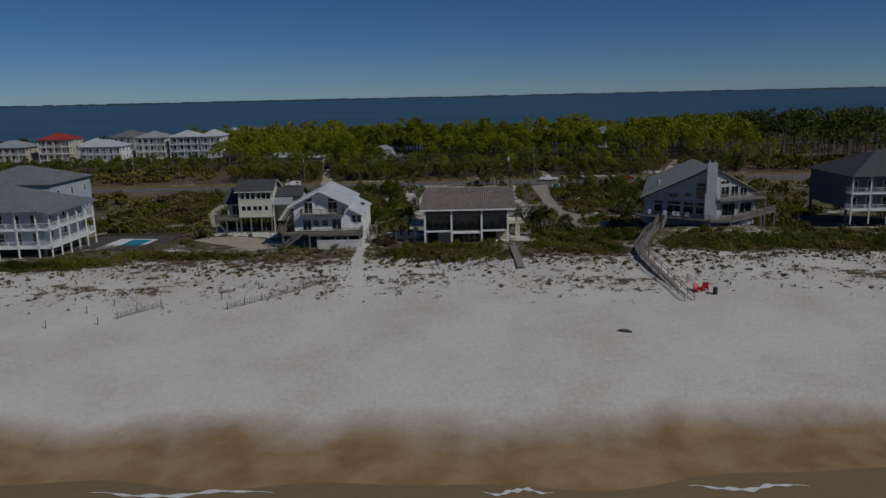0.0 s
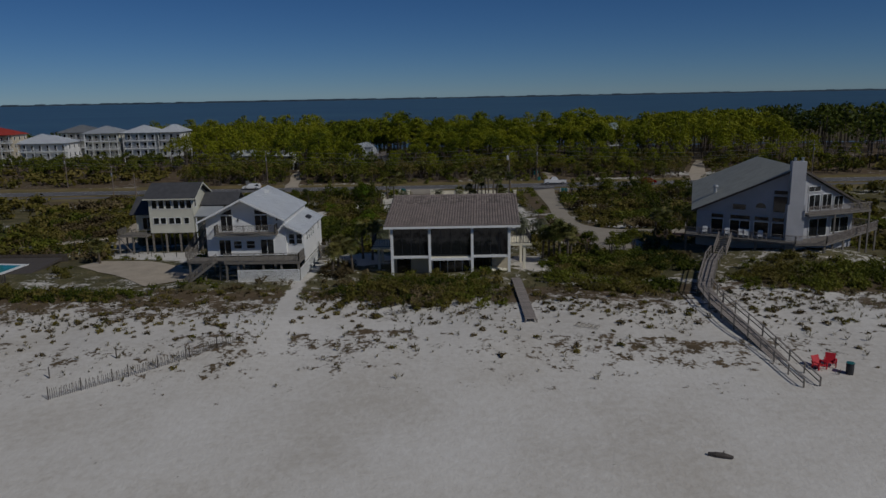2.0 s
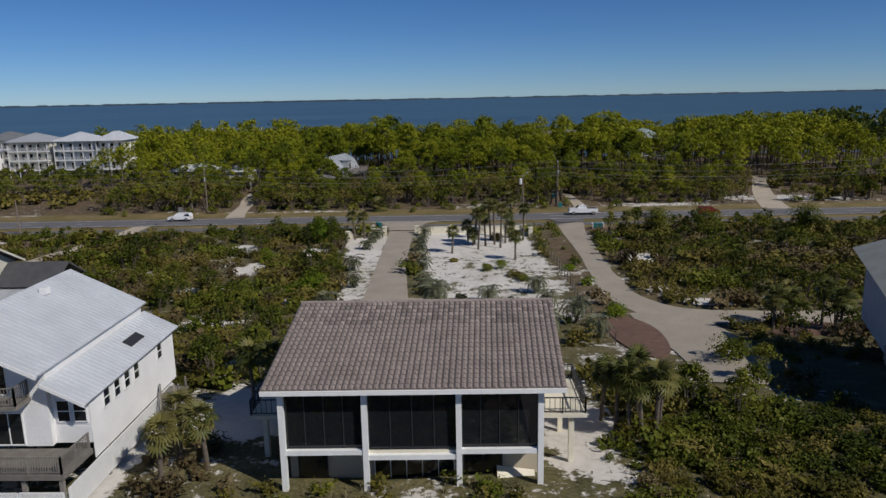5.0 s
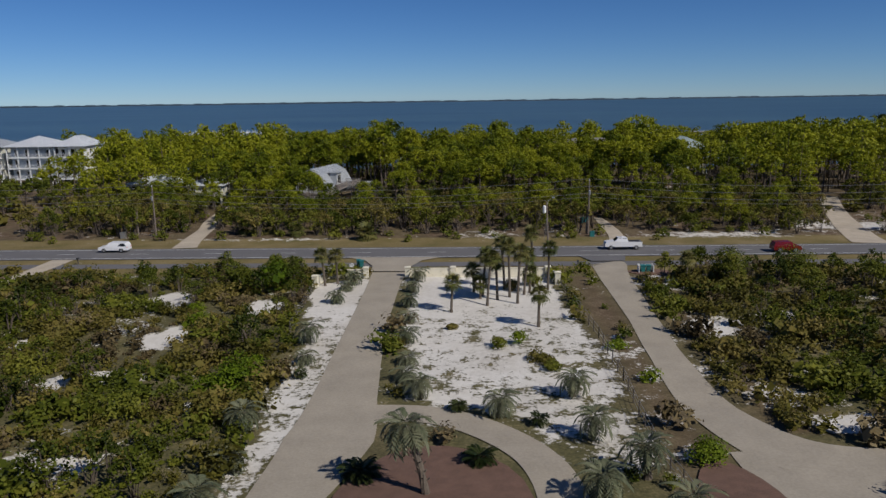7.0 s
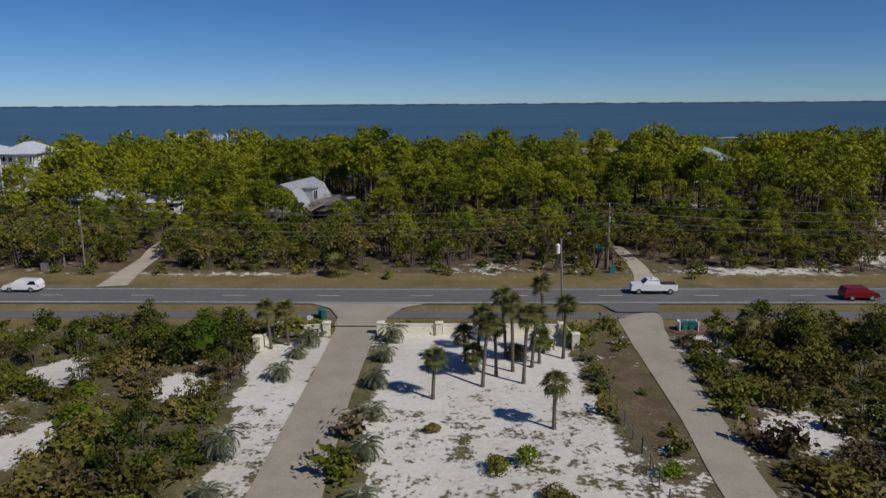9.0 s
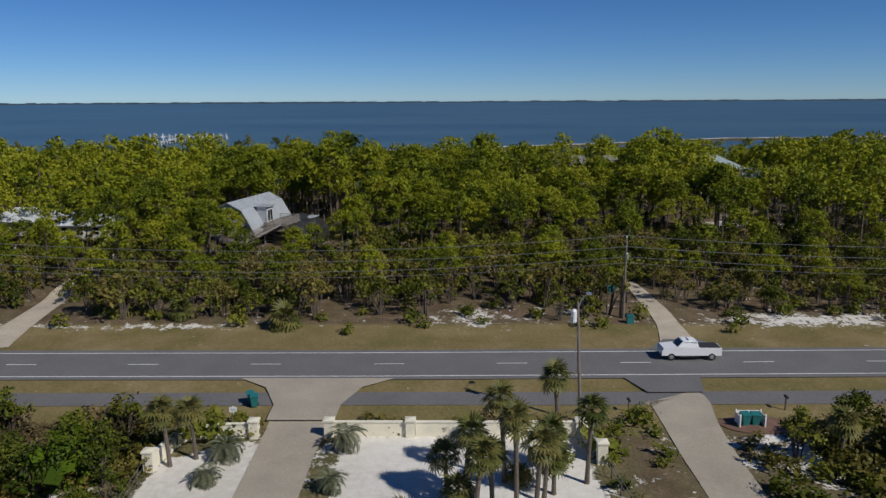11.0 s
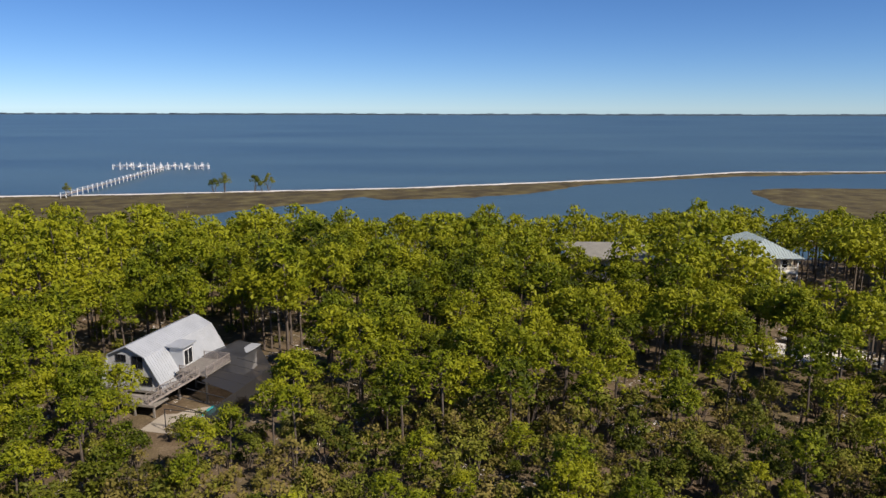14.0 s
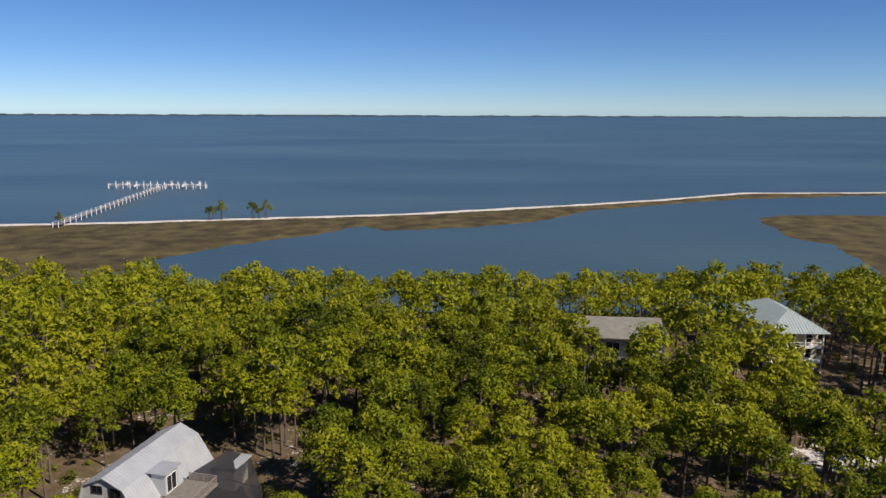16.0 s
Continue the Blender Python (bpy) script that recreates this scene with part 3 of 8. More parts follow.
# ---- building kit ----
class House:
    """A thing whose parts are given in world metres."""

    def __init__(self, name, x, y, z, label, category="house", group=""):
        self.o = Vector((x, y, z))
        self.ob = thing(name, x, y, z, 0, label, category, group)

    def add(self, name, m, material, parent=None, label=""):
        o = self.o
        m.v = [(a - o.x, b - o.y, c - o.z) for a, b, c in m.v]
        return part(name, m, material, parent or self.ob, label)


def out(u):
    return Vector((u[1], -u[0], 0))


def opening(hs, p, u, w, ht, kind="window", mull=1, cross=0, material=None, parent=None, deep=0.05):
    """A framed window or glass door with its lower left corner at p, on a wall that runs along u."""
    p, u = Vector(p), Vector((u[0], u[1], 0)).normalized()
    n, up = out(u), Vector((0, 0, 1))
    f = Mesh()
    c = p + n * deep
    t = 0.07
    for a, b in ((Vector(), up * ht), (u * w, u * w + up * ht)):
        f.bar(c + a, c + b, t, t)
    f.bar(c - u * 0.05, c + u * (w + 0.05), t, t)
    f.bar(c + up * ht - u * 0.05, c + up * ht + u * (w + 0.05), t, t)
    for i in range(mull):
        s = (i + 1) / (mull + 1) * w
        f.bar(c + u * s, c + u * s + up * ht, 0.05, 0.05)
    for i in range(cross):
        s = (i + 1) / (cross + 1) * ht
        f.bar(c + up * s, c + up * s + u * w, 0.05, 0.05)
    fr = hs.add(kind, f, material or WHITE_TRIM, parent)
    g = Mesh()
    k = n * (deep - 0.015)
    g.face(p + k, p + u * w + k, p + u * w + up * ht + k, p + up * ht + k)
    hs.add("pane", g, GLASS, fr)
    return fr


def railing(hs, pts, ht=1.0, material=None, gap=0.14, post=1.8, name="railing", parent=None):
    """Posts, rails and balusters along a line of floor points."""
    m = Mesh()
    for p, q in zip(pts, pts[1:]):
        p, q = Vector(p), Vector(q)
        d = q - p
        up = Vector((0, 0, ht))
        m.bar(p + up, q + up, 0.10, 0.05)
        m.bar(p + up * 0.12, q + up * 0.12, 0.05, 0.05)
        n = max(1, round(d.length / post))
        for i in range(n + 1):
            m.bar(p + d * i / n, p + d * i / n + up * 1.03, 0.09, 0.09)
        k = int(d.length / gap)
        for i in range(1, k):
            a = p + d * i / k
            m.bar(a + up * 0.12, a + up, 0.035, 0.035)
    return hs.add(name, m, material or OLD_WOOD, parent)


def posts(hs, spots, top, material=None, w=0.2, name="post", sink=0.2):
    for x, y in spots:
        z0 = h(x, y) - sink
        hs.add(name, Mesh().box(x - w / 2, y - w / 2, z0, x + w / 2, y + w / 2, top), material or OLD_WOOD)


def stairs(hs, a, b, width, side, material=None, name="stair"):
    """An open flight with stringers from a up to b; side is the width's direction."""
    a, b, side = Vector(a), Vector(b), Vector(side).normalized()
    n = max(2, round(abs(b.z - a.z) / 0.19))
    m = Mesh()
    for s in (0, 1):
        m.bar(a + side * width * s, b + side * width * s, 0.06, 0.25)
    run = Vector((b.x - a.x, b.y - a.y, 0)).normalized()
    for i in range(n + 1):
        c = a.lerp(b, i / n)
        m.bar(c - side * 0.02, c + side * (width + 0.02), 0.28, 0.05)
    ob = hs.add(name, m, material or OLD_WOOD)
    for s in (0, 1):
        railing(hs, [a + side * width * s, b + side * width * s], 0.95, material, 0.2, name="stair_railing")
    return ob


def ribbed(hs, ring, run, gap, material, name="roof", thick=0.14, rib=0.035):
    """A roof plane with standing ribs that run along `run`; ring: eave a, eave b, top b, top a."""
    a, b, c, d = [Vector(p) for p in ring]
    roof = hs.add(name, Mesh().slab([a, b, c, d], thick), material)
    n = max(2, int((b - a).length / gap))
    nrm = (b - a).cross(d - a).normalized()
    if nrm.z < 0:
        nrm = -nrm
    for i in range(1, n):
        hs.add("roof_rib", Mesh().bar(a.lerp(b, i / n) + nrm * rib * 0.5, d.lerp(c, i / n) + nrm * rib * 0.5, 0.05, rib), material, roof)
    return roof


def wall_ring(pts, z0, z1, thick=0.2):
    """Walls round a plan ring, of real thickness."""
    m = Mesh()
    for p, q in zip(pts, pts[1:] + pts[:1]):
        p, q = Vector((*p, 0)), Vector((*q, 0))
        u = (q - p).normalized()
        n = Vector((u.y, -u.x, 0)) * thick
        for f in ((p, q),):
            k = len(m.v)
            for z in (z0, z1):
                for c in (p, q - u * thick, q - u * thick - n, p - n):
                    m.v.append((c.x, c.y, z))
            m.f += [(k + i, k + j, k + l, k + e) for i, j, l, e in ((3, 2, 1, 0), (4, 5, 6, 7), (0, 1, 5, 4), (1, 2, 6, 5), (2, 3, 7, 6), (3, 0, 4, 7))]
    return m


def siding(hs, p, u, w, z0, z1, step, material, name="siding"):
    """Lap boards over a wall face, each tilted a little."""
    p, u = Vector((p[0], p[1], 0)), Vector((u[0], u[1], 0)).normalized()
    n = out(u)
    m = Mesh()
    z = z0
    while z < z1 - 0.02:
        t = min(z + step, z1)
        m.face(p + n * 0.035 + Vector((0, 0, z)), p + u * w + n * 0.035 + Vector((0, 0, z)), p + u * w + n * 0.012 + Vector((0, 0, t)), p + n * 0.012 + Vector((0, 0, t)))
        m.face(p + n * 0.012 + Vector((0, 0, z)), p + u * w + n * 0.012 + Vector((0, 0, z)), p + u * w + n * 0.035 + Vector((0, 0, z)), p + n * 0.035 + Vector((0, 0, z)))
        z += step
    return hs.add(name, m, material)


# ---- the tiled beach house in the middle ----
bh = House("tiled_house", 3.4, 136, 2.2, "cream stucco beach house with brown tiled roof and glass front")
bh.add("floor_slab", Mesh().box(-4.3, 129.6, 1.2, 10.9, 144.2, 2.25), STUCCO)
bh.add("wall", wall_ring([(-4.0, 131.4), (10.6, 131.4), (10.6, 144), (-4.0, 144)], 2.25, 9.0), BEIGE_STUCCO)
bh.add("upper_floor", Mesh().box(-4.0, 130.05, 4.75, 10.6, 131.4, 4.95), STUCCO)
for x in (-4.0, 0.7, 6.0, 10.6):
    bh.add("column", Mesh().box(x - 0.16, 129.75, 1.8, x + 0.16, 130.1, 8.85), WHITE_TRIM)
for x0, x1, z in ((-3.84, 0.54, 4.98), (0.86, 5.84, 4.66), (6.16, 10.44, 4.98)):
    bh.add("beam", Mesh().box(x0, 129.8, z - 0.17, x1, 130.08, z + 0.12), WHITE_TRIM)
bh.add("fascia", Mesh().box(-4.95, 129.22, 8.66, 11.95, 129.34, 8.92), WHITE_TRIM)
for x0, x1, n in ((-3.84, 0.54, 3), (0.86, 5.84, 3), (6.16, 10.44, 3)):
    opening(bh, (x0, 130.15, 5.12), (1, 0), x1 - x0, 3.6, "window_wall", n, 0, BLACK, deep=0.04)
opening(bh, (1.0, 131.38, 2.3), (1, 0), 4.7, 2.3, "sliding_door", 4, 0, WHITE_TRIM)
opening(bh, (-3.5, 131.38, 2.3), (1, 0), 1.7, 2.3, "sliding_door", 0, 0, BLACK)
opening(bh, (6.3, 131.38, 2.3), (1, 0), 2.2, 2.3, "sliding_door", 1, 0, BLACK)
bh.add("porch_ramp", Mesh().slab([(8.2, 129.5, 2.3), (10.4, 129.5, 2.3), (10.4, 131.3, 3.0), (8.2, 131.3, 3.3)], 0.15), STUCCO)
for x0, x1, y0, y1, z in ((10.75, 13.7, 132.6, 138.2, 5.9), (-7.0, -4.2, 133.8, 139.5, 5.45)):
    bh.add("side_deck", Mesh().box(x0, y0, z - 0.25, x1, y1, z), STUCCO)
    ox = x1 - 0.1 if x0 > 0 else x0 + 0.1
    ix = x0 + 0.1 if x0 > 0 else x1 - 0.1
    railing(bh, [(ix, y0 + 0.1, z), (ox, y0 + 0.1, z), (ox, y1 - 0.1, z), (ix, y1 - 0.1, z)], 1.0, BLACK, 0.3)
    posts(bh, [(ox - (0.8 if x0 > 0 else -0.8), y0 + 0.4), (ox - (0.8 if x0 > 0 else -0.8), y1 - 0.4)], z - 0.25, STUCCO, 0.32, "deck_column")
# roof with barrel tiles
EAVE, RIDGE, RZ0, RZ1 = 129.3, 137.2, 8.95, 11.65
SKEW = 0.85
roof_m = Mesh().slab([(-4.95, EAVE, RZ0), (11.95, EAVE, RZ0), (11.95 + 0.15, RIDGE, RZ1), (-4.95 + SKEW, RIDGE, RZ1)], 0.16)
roof_m.slab([(-4.95 + SKEW, RIDGE, RZ1), (12.1, RIDGE, RZ1), (12.1, 145.1, RZ0), (-4.0, 145.1, RZ0)], 0.16)
bh_roof = bh.add("roof", roof_m, TILE)
for x in (-4.0, 10.6):
    gab = Mesh()
    gab.face((x, 131.4, 9.0), (x, 144.0, 9.0), (x, RIDGE, 11.45))
    bh.add("gable", gab, BEIGE_STUCCO)
m = Mesh()
TW, TL = 0.34, 0.43
prof = [(-TW / 2, 0.0), (-TW / 2 + 0.04, 0.03), (-0.06, 0.085), (0.06, 0.085), (TW / 2 - 0.04, 0.03), (TW / 2, 0.0)]
for (x0, z0), (x1, z1) in zip(prof, prof[1:]):
    m.face((x0, 0, z0 + 0.035), (x1, 0, z1 + 0.035), (x1, TL, z1), (x0, TL, z0))
    m.face((x0, 0, 0.0), (x1, 0, 0.0), (x1, 0, z1 + 0.035), (x0, 0, z0 + 0.035))
tile_me = m.data("roof_tile", TILE)
slope = math.atan2(RZ1 - RZ0, RIDGE - EAVE)
ncol, nrow = int(16.9 / TW), int(math.hypot(RZ1 - RZ0, RIDGE - EAVE) / (TL * 0.92))
tiles_joined = Mesh()
TILE_JOBS = []
for side in (0, 1):
    for r in range(nrow):
        for c in range(ncol):
            s = r * TL * 0.92
            part_up = s / (nrow * TL * 0.92) if side == 0 else 1.0
            x0, x1 = -4.95 + SKEW * part_up, 11.95 + 0.15 * part_up
            x = x0 + (x1 - x0) * (c + 0.5) / ncol
            z = RZ0 + math.sin(slope) * s
            y = EAVE + math.cos(slope) * s if side == 0 else 145.1 - math.cos(slope) * s
            mt = Matrix.Translation((x, y, z)) @ Matrix.Rotation(0 if side == 0 else math.pi, 4, 'Z') @ Matrix.Rotation(slope, 4, 'X')
            if side == 0 and r >= nrow - 6:
                TILE_JOBS.append(mt)
            else:
                k = len(tiles_joined.v)
                tiles_joined.v += [tuple(mt @ v.co) for v in tile_me.vertices]
                tiles_joined.f += [tuple(k + i for i in p.vertices) for p in tile_me.polygons]
ob = bh.add("tile_course", tiles_joined, TILE, bh_roof, "courses of brown barrel tiles")
tagged(ob, kind="stuff")
bh.add("ridge_cap", Mesh().tube([(-4.95 + SKEW + i * 1.62, RIDGE, RZ1 + 0.05) for i in range(11)], [0.13] * 11, 8), TILE, bh_roof)

# ---- the white gabled house on stilts ----
wh = House("white_gabled_house", -21, 136, 2.8, "white clapboard beach house on stilts with white ribbed metal roof")
XL, XR, XS, YF, YB, ZF = -27.1, -17.2, -15.1, 130.0, 143.0, 5.5
wh.add("wall", wall_ring([(XL, YF), (XR, YF), (XR, YB), (XL, YB)], ZF, 10.1), WHITE_SIDING)
wh.add("wing_wall", wall_ring([(XR, YF + 0.4), (XS, YF + 0.4), (XS, YB), (XR, YB)], ZF, 8.25), WHITE_SIDING)
siding(wh, (XL, YF), (1, 0), XR - XL, ZF, 10.1, 0.16, WHITE_SIDING)
siding(wh, (XR, YF + 0.4), (1, 0), XS - XR, ZF, 8.3, 0.16, WHITE_SIDING)
siding(wh, (XS, YF + 0.4), (0, 1), YB - YF - 0.4, ZF - 1.0, 8.2, 0.16, WHITE_SIDING)
PX, PZ, EZ = -22.3, 12.75, 10.15
for y in (YF, YB):
    g = Mesh()
    g.slab([(XL, y, 10.1), (XR, y, 10.1), (PX, y, PZ - 0.22)], 0.02)
    wh.add("gable", g, WHITE_SIDING)
g = Mesh().slab([(XR, YF + 0.38, 8.2), (XS, YF + 0.38, 8.2), (XR, YF + 0.38, 9.3)], 0.02)
wh.add("wing_gable", g, WHITE_SIDING)
ribbed(wh, [(-27.75, 143.5, EZ - 0.1), (-27.75, 128.8, EZ - 0.1), (PX, 128.8, PZ), (PX, 143.5, PZ)], None, 0.42, METAL_ROOF)
ribbed(wh, [(-16.95, 128.8, EZ), (-16.95, 143.5, EZ), (PX, 143.5, PZ), (PX, 128.8, PZ)], None, 0.42, METAL_ROOF)
ribbed(wh, [(-14.75, 129.4, 8.25), (-14.75, 143.5, 8.25), (-17.2, 143.5, 9.5), (-17.2, 129.4, 9.5)], None, 0.42, METAL_ROOF, "wing_roof")
wh.add("skylight", Mesh().slab([(-15.6, 137.6, 8.82), (-15.6, 139.6, 8.82), (-16.2, 139.6, 9.13), (-16.2, 137.6, 9.13)], 0.08), BLACK)
wh.add("roof_vent", Mesh().box(-21.6, 138.0, 12.3, -21.1, 138.5, 12.75), WHITE_TRIM)
fa = Mesh()
fa.bar((-27.75, 128.75, EZ - 0.2), (PX, 128.75, PZ - 0.08), 0.05, 0.22)
fa.bar((PX, 128.75, PZ - 0.08), (-16.9, 128.75, EZ - 0.1), 0.05, 0.22)
fa.bar((-17.2, 129.35, 9.4), (-14.75, 129.35, 8.15), 0.05, 0.2)
wh.add("bargeboard", fa, WHITE_TRIM)
for x, w, z, ht, kind, c in ((-25.2, 1.5, 8.65, 1.95, "balcony_door", 0), (-20.95, 1.6, 8.65, 1.95, "balcony_door", 0), (-25.6, 1.5, 5.6, 1.95, "sliding_door", 0), (-20.4, 1.65, 5.6, 1.95, "sliding_door", 0)):
    opening(wh, (x, YF, z), (1, 0), w, ht, kind, 1, c, deep=0.06)
for x, w, z, ht, y in ((-23.75, 1.0, 6.4, 1.0, YF), (-22.2, 1.1, 6.4, 1.0, YF), (-16.95, 0.75, 6.8, 1.3, YF + 0.4), (-16.0, 0.75, 6.8, 1.3, YF + 0.4)):
    opening(wh, (x, y, z), (1, 0), w, ht, "window", 0, 1, deep=0.06)
for tri in (((-25.2, 10.75), (-23.8, 10.75), (-23.8, 11.4)), ((-20.9, 11.3), (-20.9, 10.75), (-19.3, 10.75))):
    wh.add("gable_window", Mesh().face(*[(x, YF - 0.05, z) for x, z in tri]), GLASS)
for y in (132.0, 133.4, 134.8, 136.2, 140.0):
    opening(wh, (XS, y, 6.9), (0, 1), 0.8, 1.1, "window", 0, 1, deep=0.06)
for x in (-23.0, -18.2):
    wh.add("wall_lamp", Mesh().tube([(x, YF - 0.1, 9.9), (x, YF - 0.1, 10.2)], [0.07, 0.1], 6), BLACK)
wh.add("balcony", Mesh().box(-25.7, 128.55, 8.28, -18.1, 129.95, 8.5), OLD_WOOD)
railing(wh, [(-25.6, 129.9, 8.5), (-25.6, 128.65, 8.5), (-22.0, 128.35, 8.5), (-18.2, 128.65, 8.5), (-18.2, 129.9, 8.5)], 1.05, OLD_WOOD, 0.16, name="balcony_railing")
DECK = [(-29.0, 129.9), (-29.0, 127.8), (-25.2, 127.7), (-24.2, 126.9), (-15.0, 126.8), (-14.9, 129.9)]
wh.add("deck", Mesh().slab([(x, y, 5.38) for x, y in DECK], 0.3), OLD_WOOD)
railing(wh, [(x, y, 5.38) for x, y in ((-29.0, 129.7), (-29.0, 127.9))], 1.0)
railing(wh, [(x, y, 5.38) for x, y in ((-24.2, 127.0), (-15.1, 126.9), (-15.0, 129.7))], 1.0)
posts(wh, [(-28.8, 128), (-27.0, 128), (-25.0, 127.8), (-24.0, 127.1), (-22.6, 127.2), (-19.5, 127.1), (-17.3, 127.1), (-15.2, 127.0), (-15.2, 132), (-15.2, 137), (-15.2, 142), (-19, 131), (-23, 131), (-26.8, 131), (-26.8, 137), (-26.8, 142), (-21, 137)], 5.2, OLD_WOOD, 0.22)


def lattice(hs, p, q, z0, z1, name="lattice_panel"):
    """A framed panel of crossed white strips."""
    p, q = Vector((*p, 0)), Vector((*q, 0))
    d = q - p
    L, H = d.length, z1 - z0
    u = d / L
    m = Mesh()
    for a, b in (((0, 0), (L, 0)), ((0, H), (L, H)), ((0, 0), (0, H)), ((L, 0), (L, H))):
        m.bar(p + u * a[0] + Vector((0, 0, z0 + a[1])), p + u * b[0] + Vector((0, 0, z0 + b[1])), 0.06, 0.08)
    s = -H
    while s < L:
        a0, a1 = max(s, 0), min(s + H, L)
        if a1 > a0:
            m.bar(p + u * a0 + Vector((0, 0, z0 + a0 - s)), p + u * a1 + Vector((0, 0, z0 + a1 - s)), 0.05, 0.05)
            m.bar(p + u * a0 + Vector((0, 0, z1 - a0 + s)), p + u * a1 + Vector((0, 0, z1 - a1 + s)), 0.05, 0.05)
        s += 0.17
    return hs.add(name, m, WHITE_TRIM)


for x0, x1 in ((-22.6, -20.1), (-20.0, -17.6), (-17.5, -15.1)):
    lattice(wh, (x0, 126.82), (x1, 126.8), 2.95, 4.35)
for y0, y1 in ((127.2, 132), (132.1, 137), (137.1, 142)):
    lattice(wh, (-15.0, y0), (-15.0, y1), 2.95, 4.4)
stairs(wh, (-29.2, 126.5, 2.5), (-25.4, 126.5, 5.3), 1.2, (0, 1, 0))
stairs(wh, (-28.9, 130.0, 5.4), (-27.5, 135.2, 8.5), 1.2, (-1, 0.27, 0))
wh.add("landing", Mesh().box(-29.0, 135.0, 8.3, -27.2, 137.2, 8.5), OLD_WOOD)
posts(wh, [(-28.9, 137.0), (-28.9, 135.2)], 8.4, OLD_WOOD, 0.16)
wh.add("side_landing", Mesh().box(-15.0, 139.6, 4.2, -13.6, 141.4, 4.4), OLD_WOOD)
stairs(wh, (-13.4, 138.2, 3.0), (-13.9, 139.6, 4.3), 1.0, (-1, 0, 0))
posts(wh, [(-13.7, 139.8), (-13.7, 141.2)], 5.2, OLD_WOOD, 0.12)

# ---- the cream cottage on posts ----
ct = House("cream_cottage", -41, 156, 2.2, "cream clapboard cottage on posts with dark shingled roof")
ct.add("wall", wall_ring([(-43.6, 153), (-36.7, 153), (-36.7, 160), (-43.6, 160)], 4.4, 9.9), CREAM_SIDING)
siding(ct, (-43.6, 153), (1, 0), 6.9, 4.4, 9.8, 0.2, CREAM_SIDING)
siding(ct, (-36.7, 153), (0, 1), 7, 4.4, 9.8, 0.2, CREAM_SIDING)
r = Mesh().slab([(-44.2, 152.3, 9.85), (-36.0, 152.3, 9.85), (-36.0, 156.5, 11.9), (-44.2, 156.5, 11.9)], 0.15)
r.slab([(-44.2, 156.5, 11.9), (-36.0, 156.5, 11.9), (-36.0, 160.7, 9.85), (-44.2, 160.7, 9.85)], 0.15)
ct.add("roof", r, DARK_SHINGLE)
g = Mesh()
g.slab([(-36.72, 153, 9.9), (-36.72, 160, 9.9), (-36.72, 156.5, 11.7)], 0.02)
g.bar((-35.98, 152.3, 9.75), (-35.98, 156.5, 11.8), 0.05, 0.2)
g.bar((-35.98, 156.5, 11.8), (-35.98, 160.7, 9.75), 0.05, 0.2)
g.bar((-44.2, 152.28, 9.75), (-36.0, 152.28, 9.75), 0.05, 0.18)
ct.add("gable", g, CREAM_SIDING)
for x in (-43.1, -42.0, -40.9, -39.7, -38.7, -37.7):
    opening(ct, (x, 153, 8.2), (1, 0), 0.85, 1.35, "window", 0, 0, deep=0.06)
for x, w in ((-43.0, 0.9), (-41.9, 0.9), (-40.6, 0.9), (-39.6, 0.9), (-38.2, 0.8)):
    opening(ct, (x, 153, 5.8), (1, 0), w, 1.0, "window", 0, 0, deep=0.06)
opening(ct, (-36.7, 153.6, 8.3), (0, 1), 0.8, 1.2, "window", 0, 0, deep=0.06)
posts(ct, [(x, y) for x in (-43.4, -41.3, -39.1, -36.9) for y in (153.2, 156.5, 159.8)], 4.4, OLD_WOOD, 0.24)
ct.add("wing", wall_ring([(-46.6, 155), (-43.7, 155), (-43.7, 160), (-46.6, 160)], 4.4, 7.2), CREAM_SIDING)
ct.add("wing_roof", Mesh().slab([(-47.2, 153.9, 7.2), (-43.65, 153.9, 7.2), (-43.65, 157.5, 9.6), (-47.2, 157.5, 9.6)], 0.15).slab([(-47.2, 157.5, 9.6), (-43.65, 157.5, 9.6), (-43.65, 161, 7.2), (-47.2, 161, 7.2)], 0.15), DARK_SHINGLE)
opening(ct, (-45.6, 155, 4.6), (1, 0), 1.6, 2.0, "sliding_door", 1, 0, deep=0.06)
ct.add("deck", Mesh().box(-48.4, 151.6, 4.0, -43.7, 154.9, 4.25), OLD_WOOD)
railing(ct, [(-48.3, 154.8, 4.25), (-48.3, 151.7, 4.25), (-43.8, 151.7, 4.25)], 0.95)
posts(ct, [(-48.2, 151.8), (-46.0, 151.8), (-43.9, 151.8), (-48.2, 154.6)], 4.1)
br = Mesh().bar((-48.2, 151.75, 4.0), (-46.0, 151.75, h(-46, 151.75)), 0.12, 0.12)
ct.add("brace", br, OLD_WOOD)
ct.add("rear_wing", wall_ring([(-36.6, 156.5), (-31.2, 156.5), (-31.2, 161), (-36.6, 161)], 3.0, 8.4), CREAM_SIDING)
ct.add("rear_wing_roof", Mesh().slab([(-36.5, 155.8, 8.3), (-30.7, 155.8, 8.3), (-30.7, 158.8, 10.0), (-36.5, 158.8, 10.0)], 0.15).slab([(-36.5, 158.8, 10.0), (-30.7, 158.8, 10.0), (-30.7, 161.8, 8.3), (-36.5, 161.8, 8.3)], 0.15), DARK_SHINGLE)
ribbed(ct, [(-36.5, 152.8, 7.0), (-32.8, 152.8, 7.0), (-32.8, 156.4, 8.2), (-36.5, 156.4, 8.2)], None, 0.4, GREY_METAL, "porch_roof")
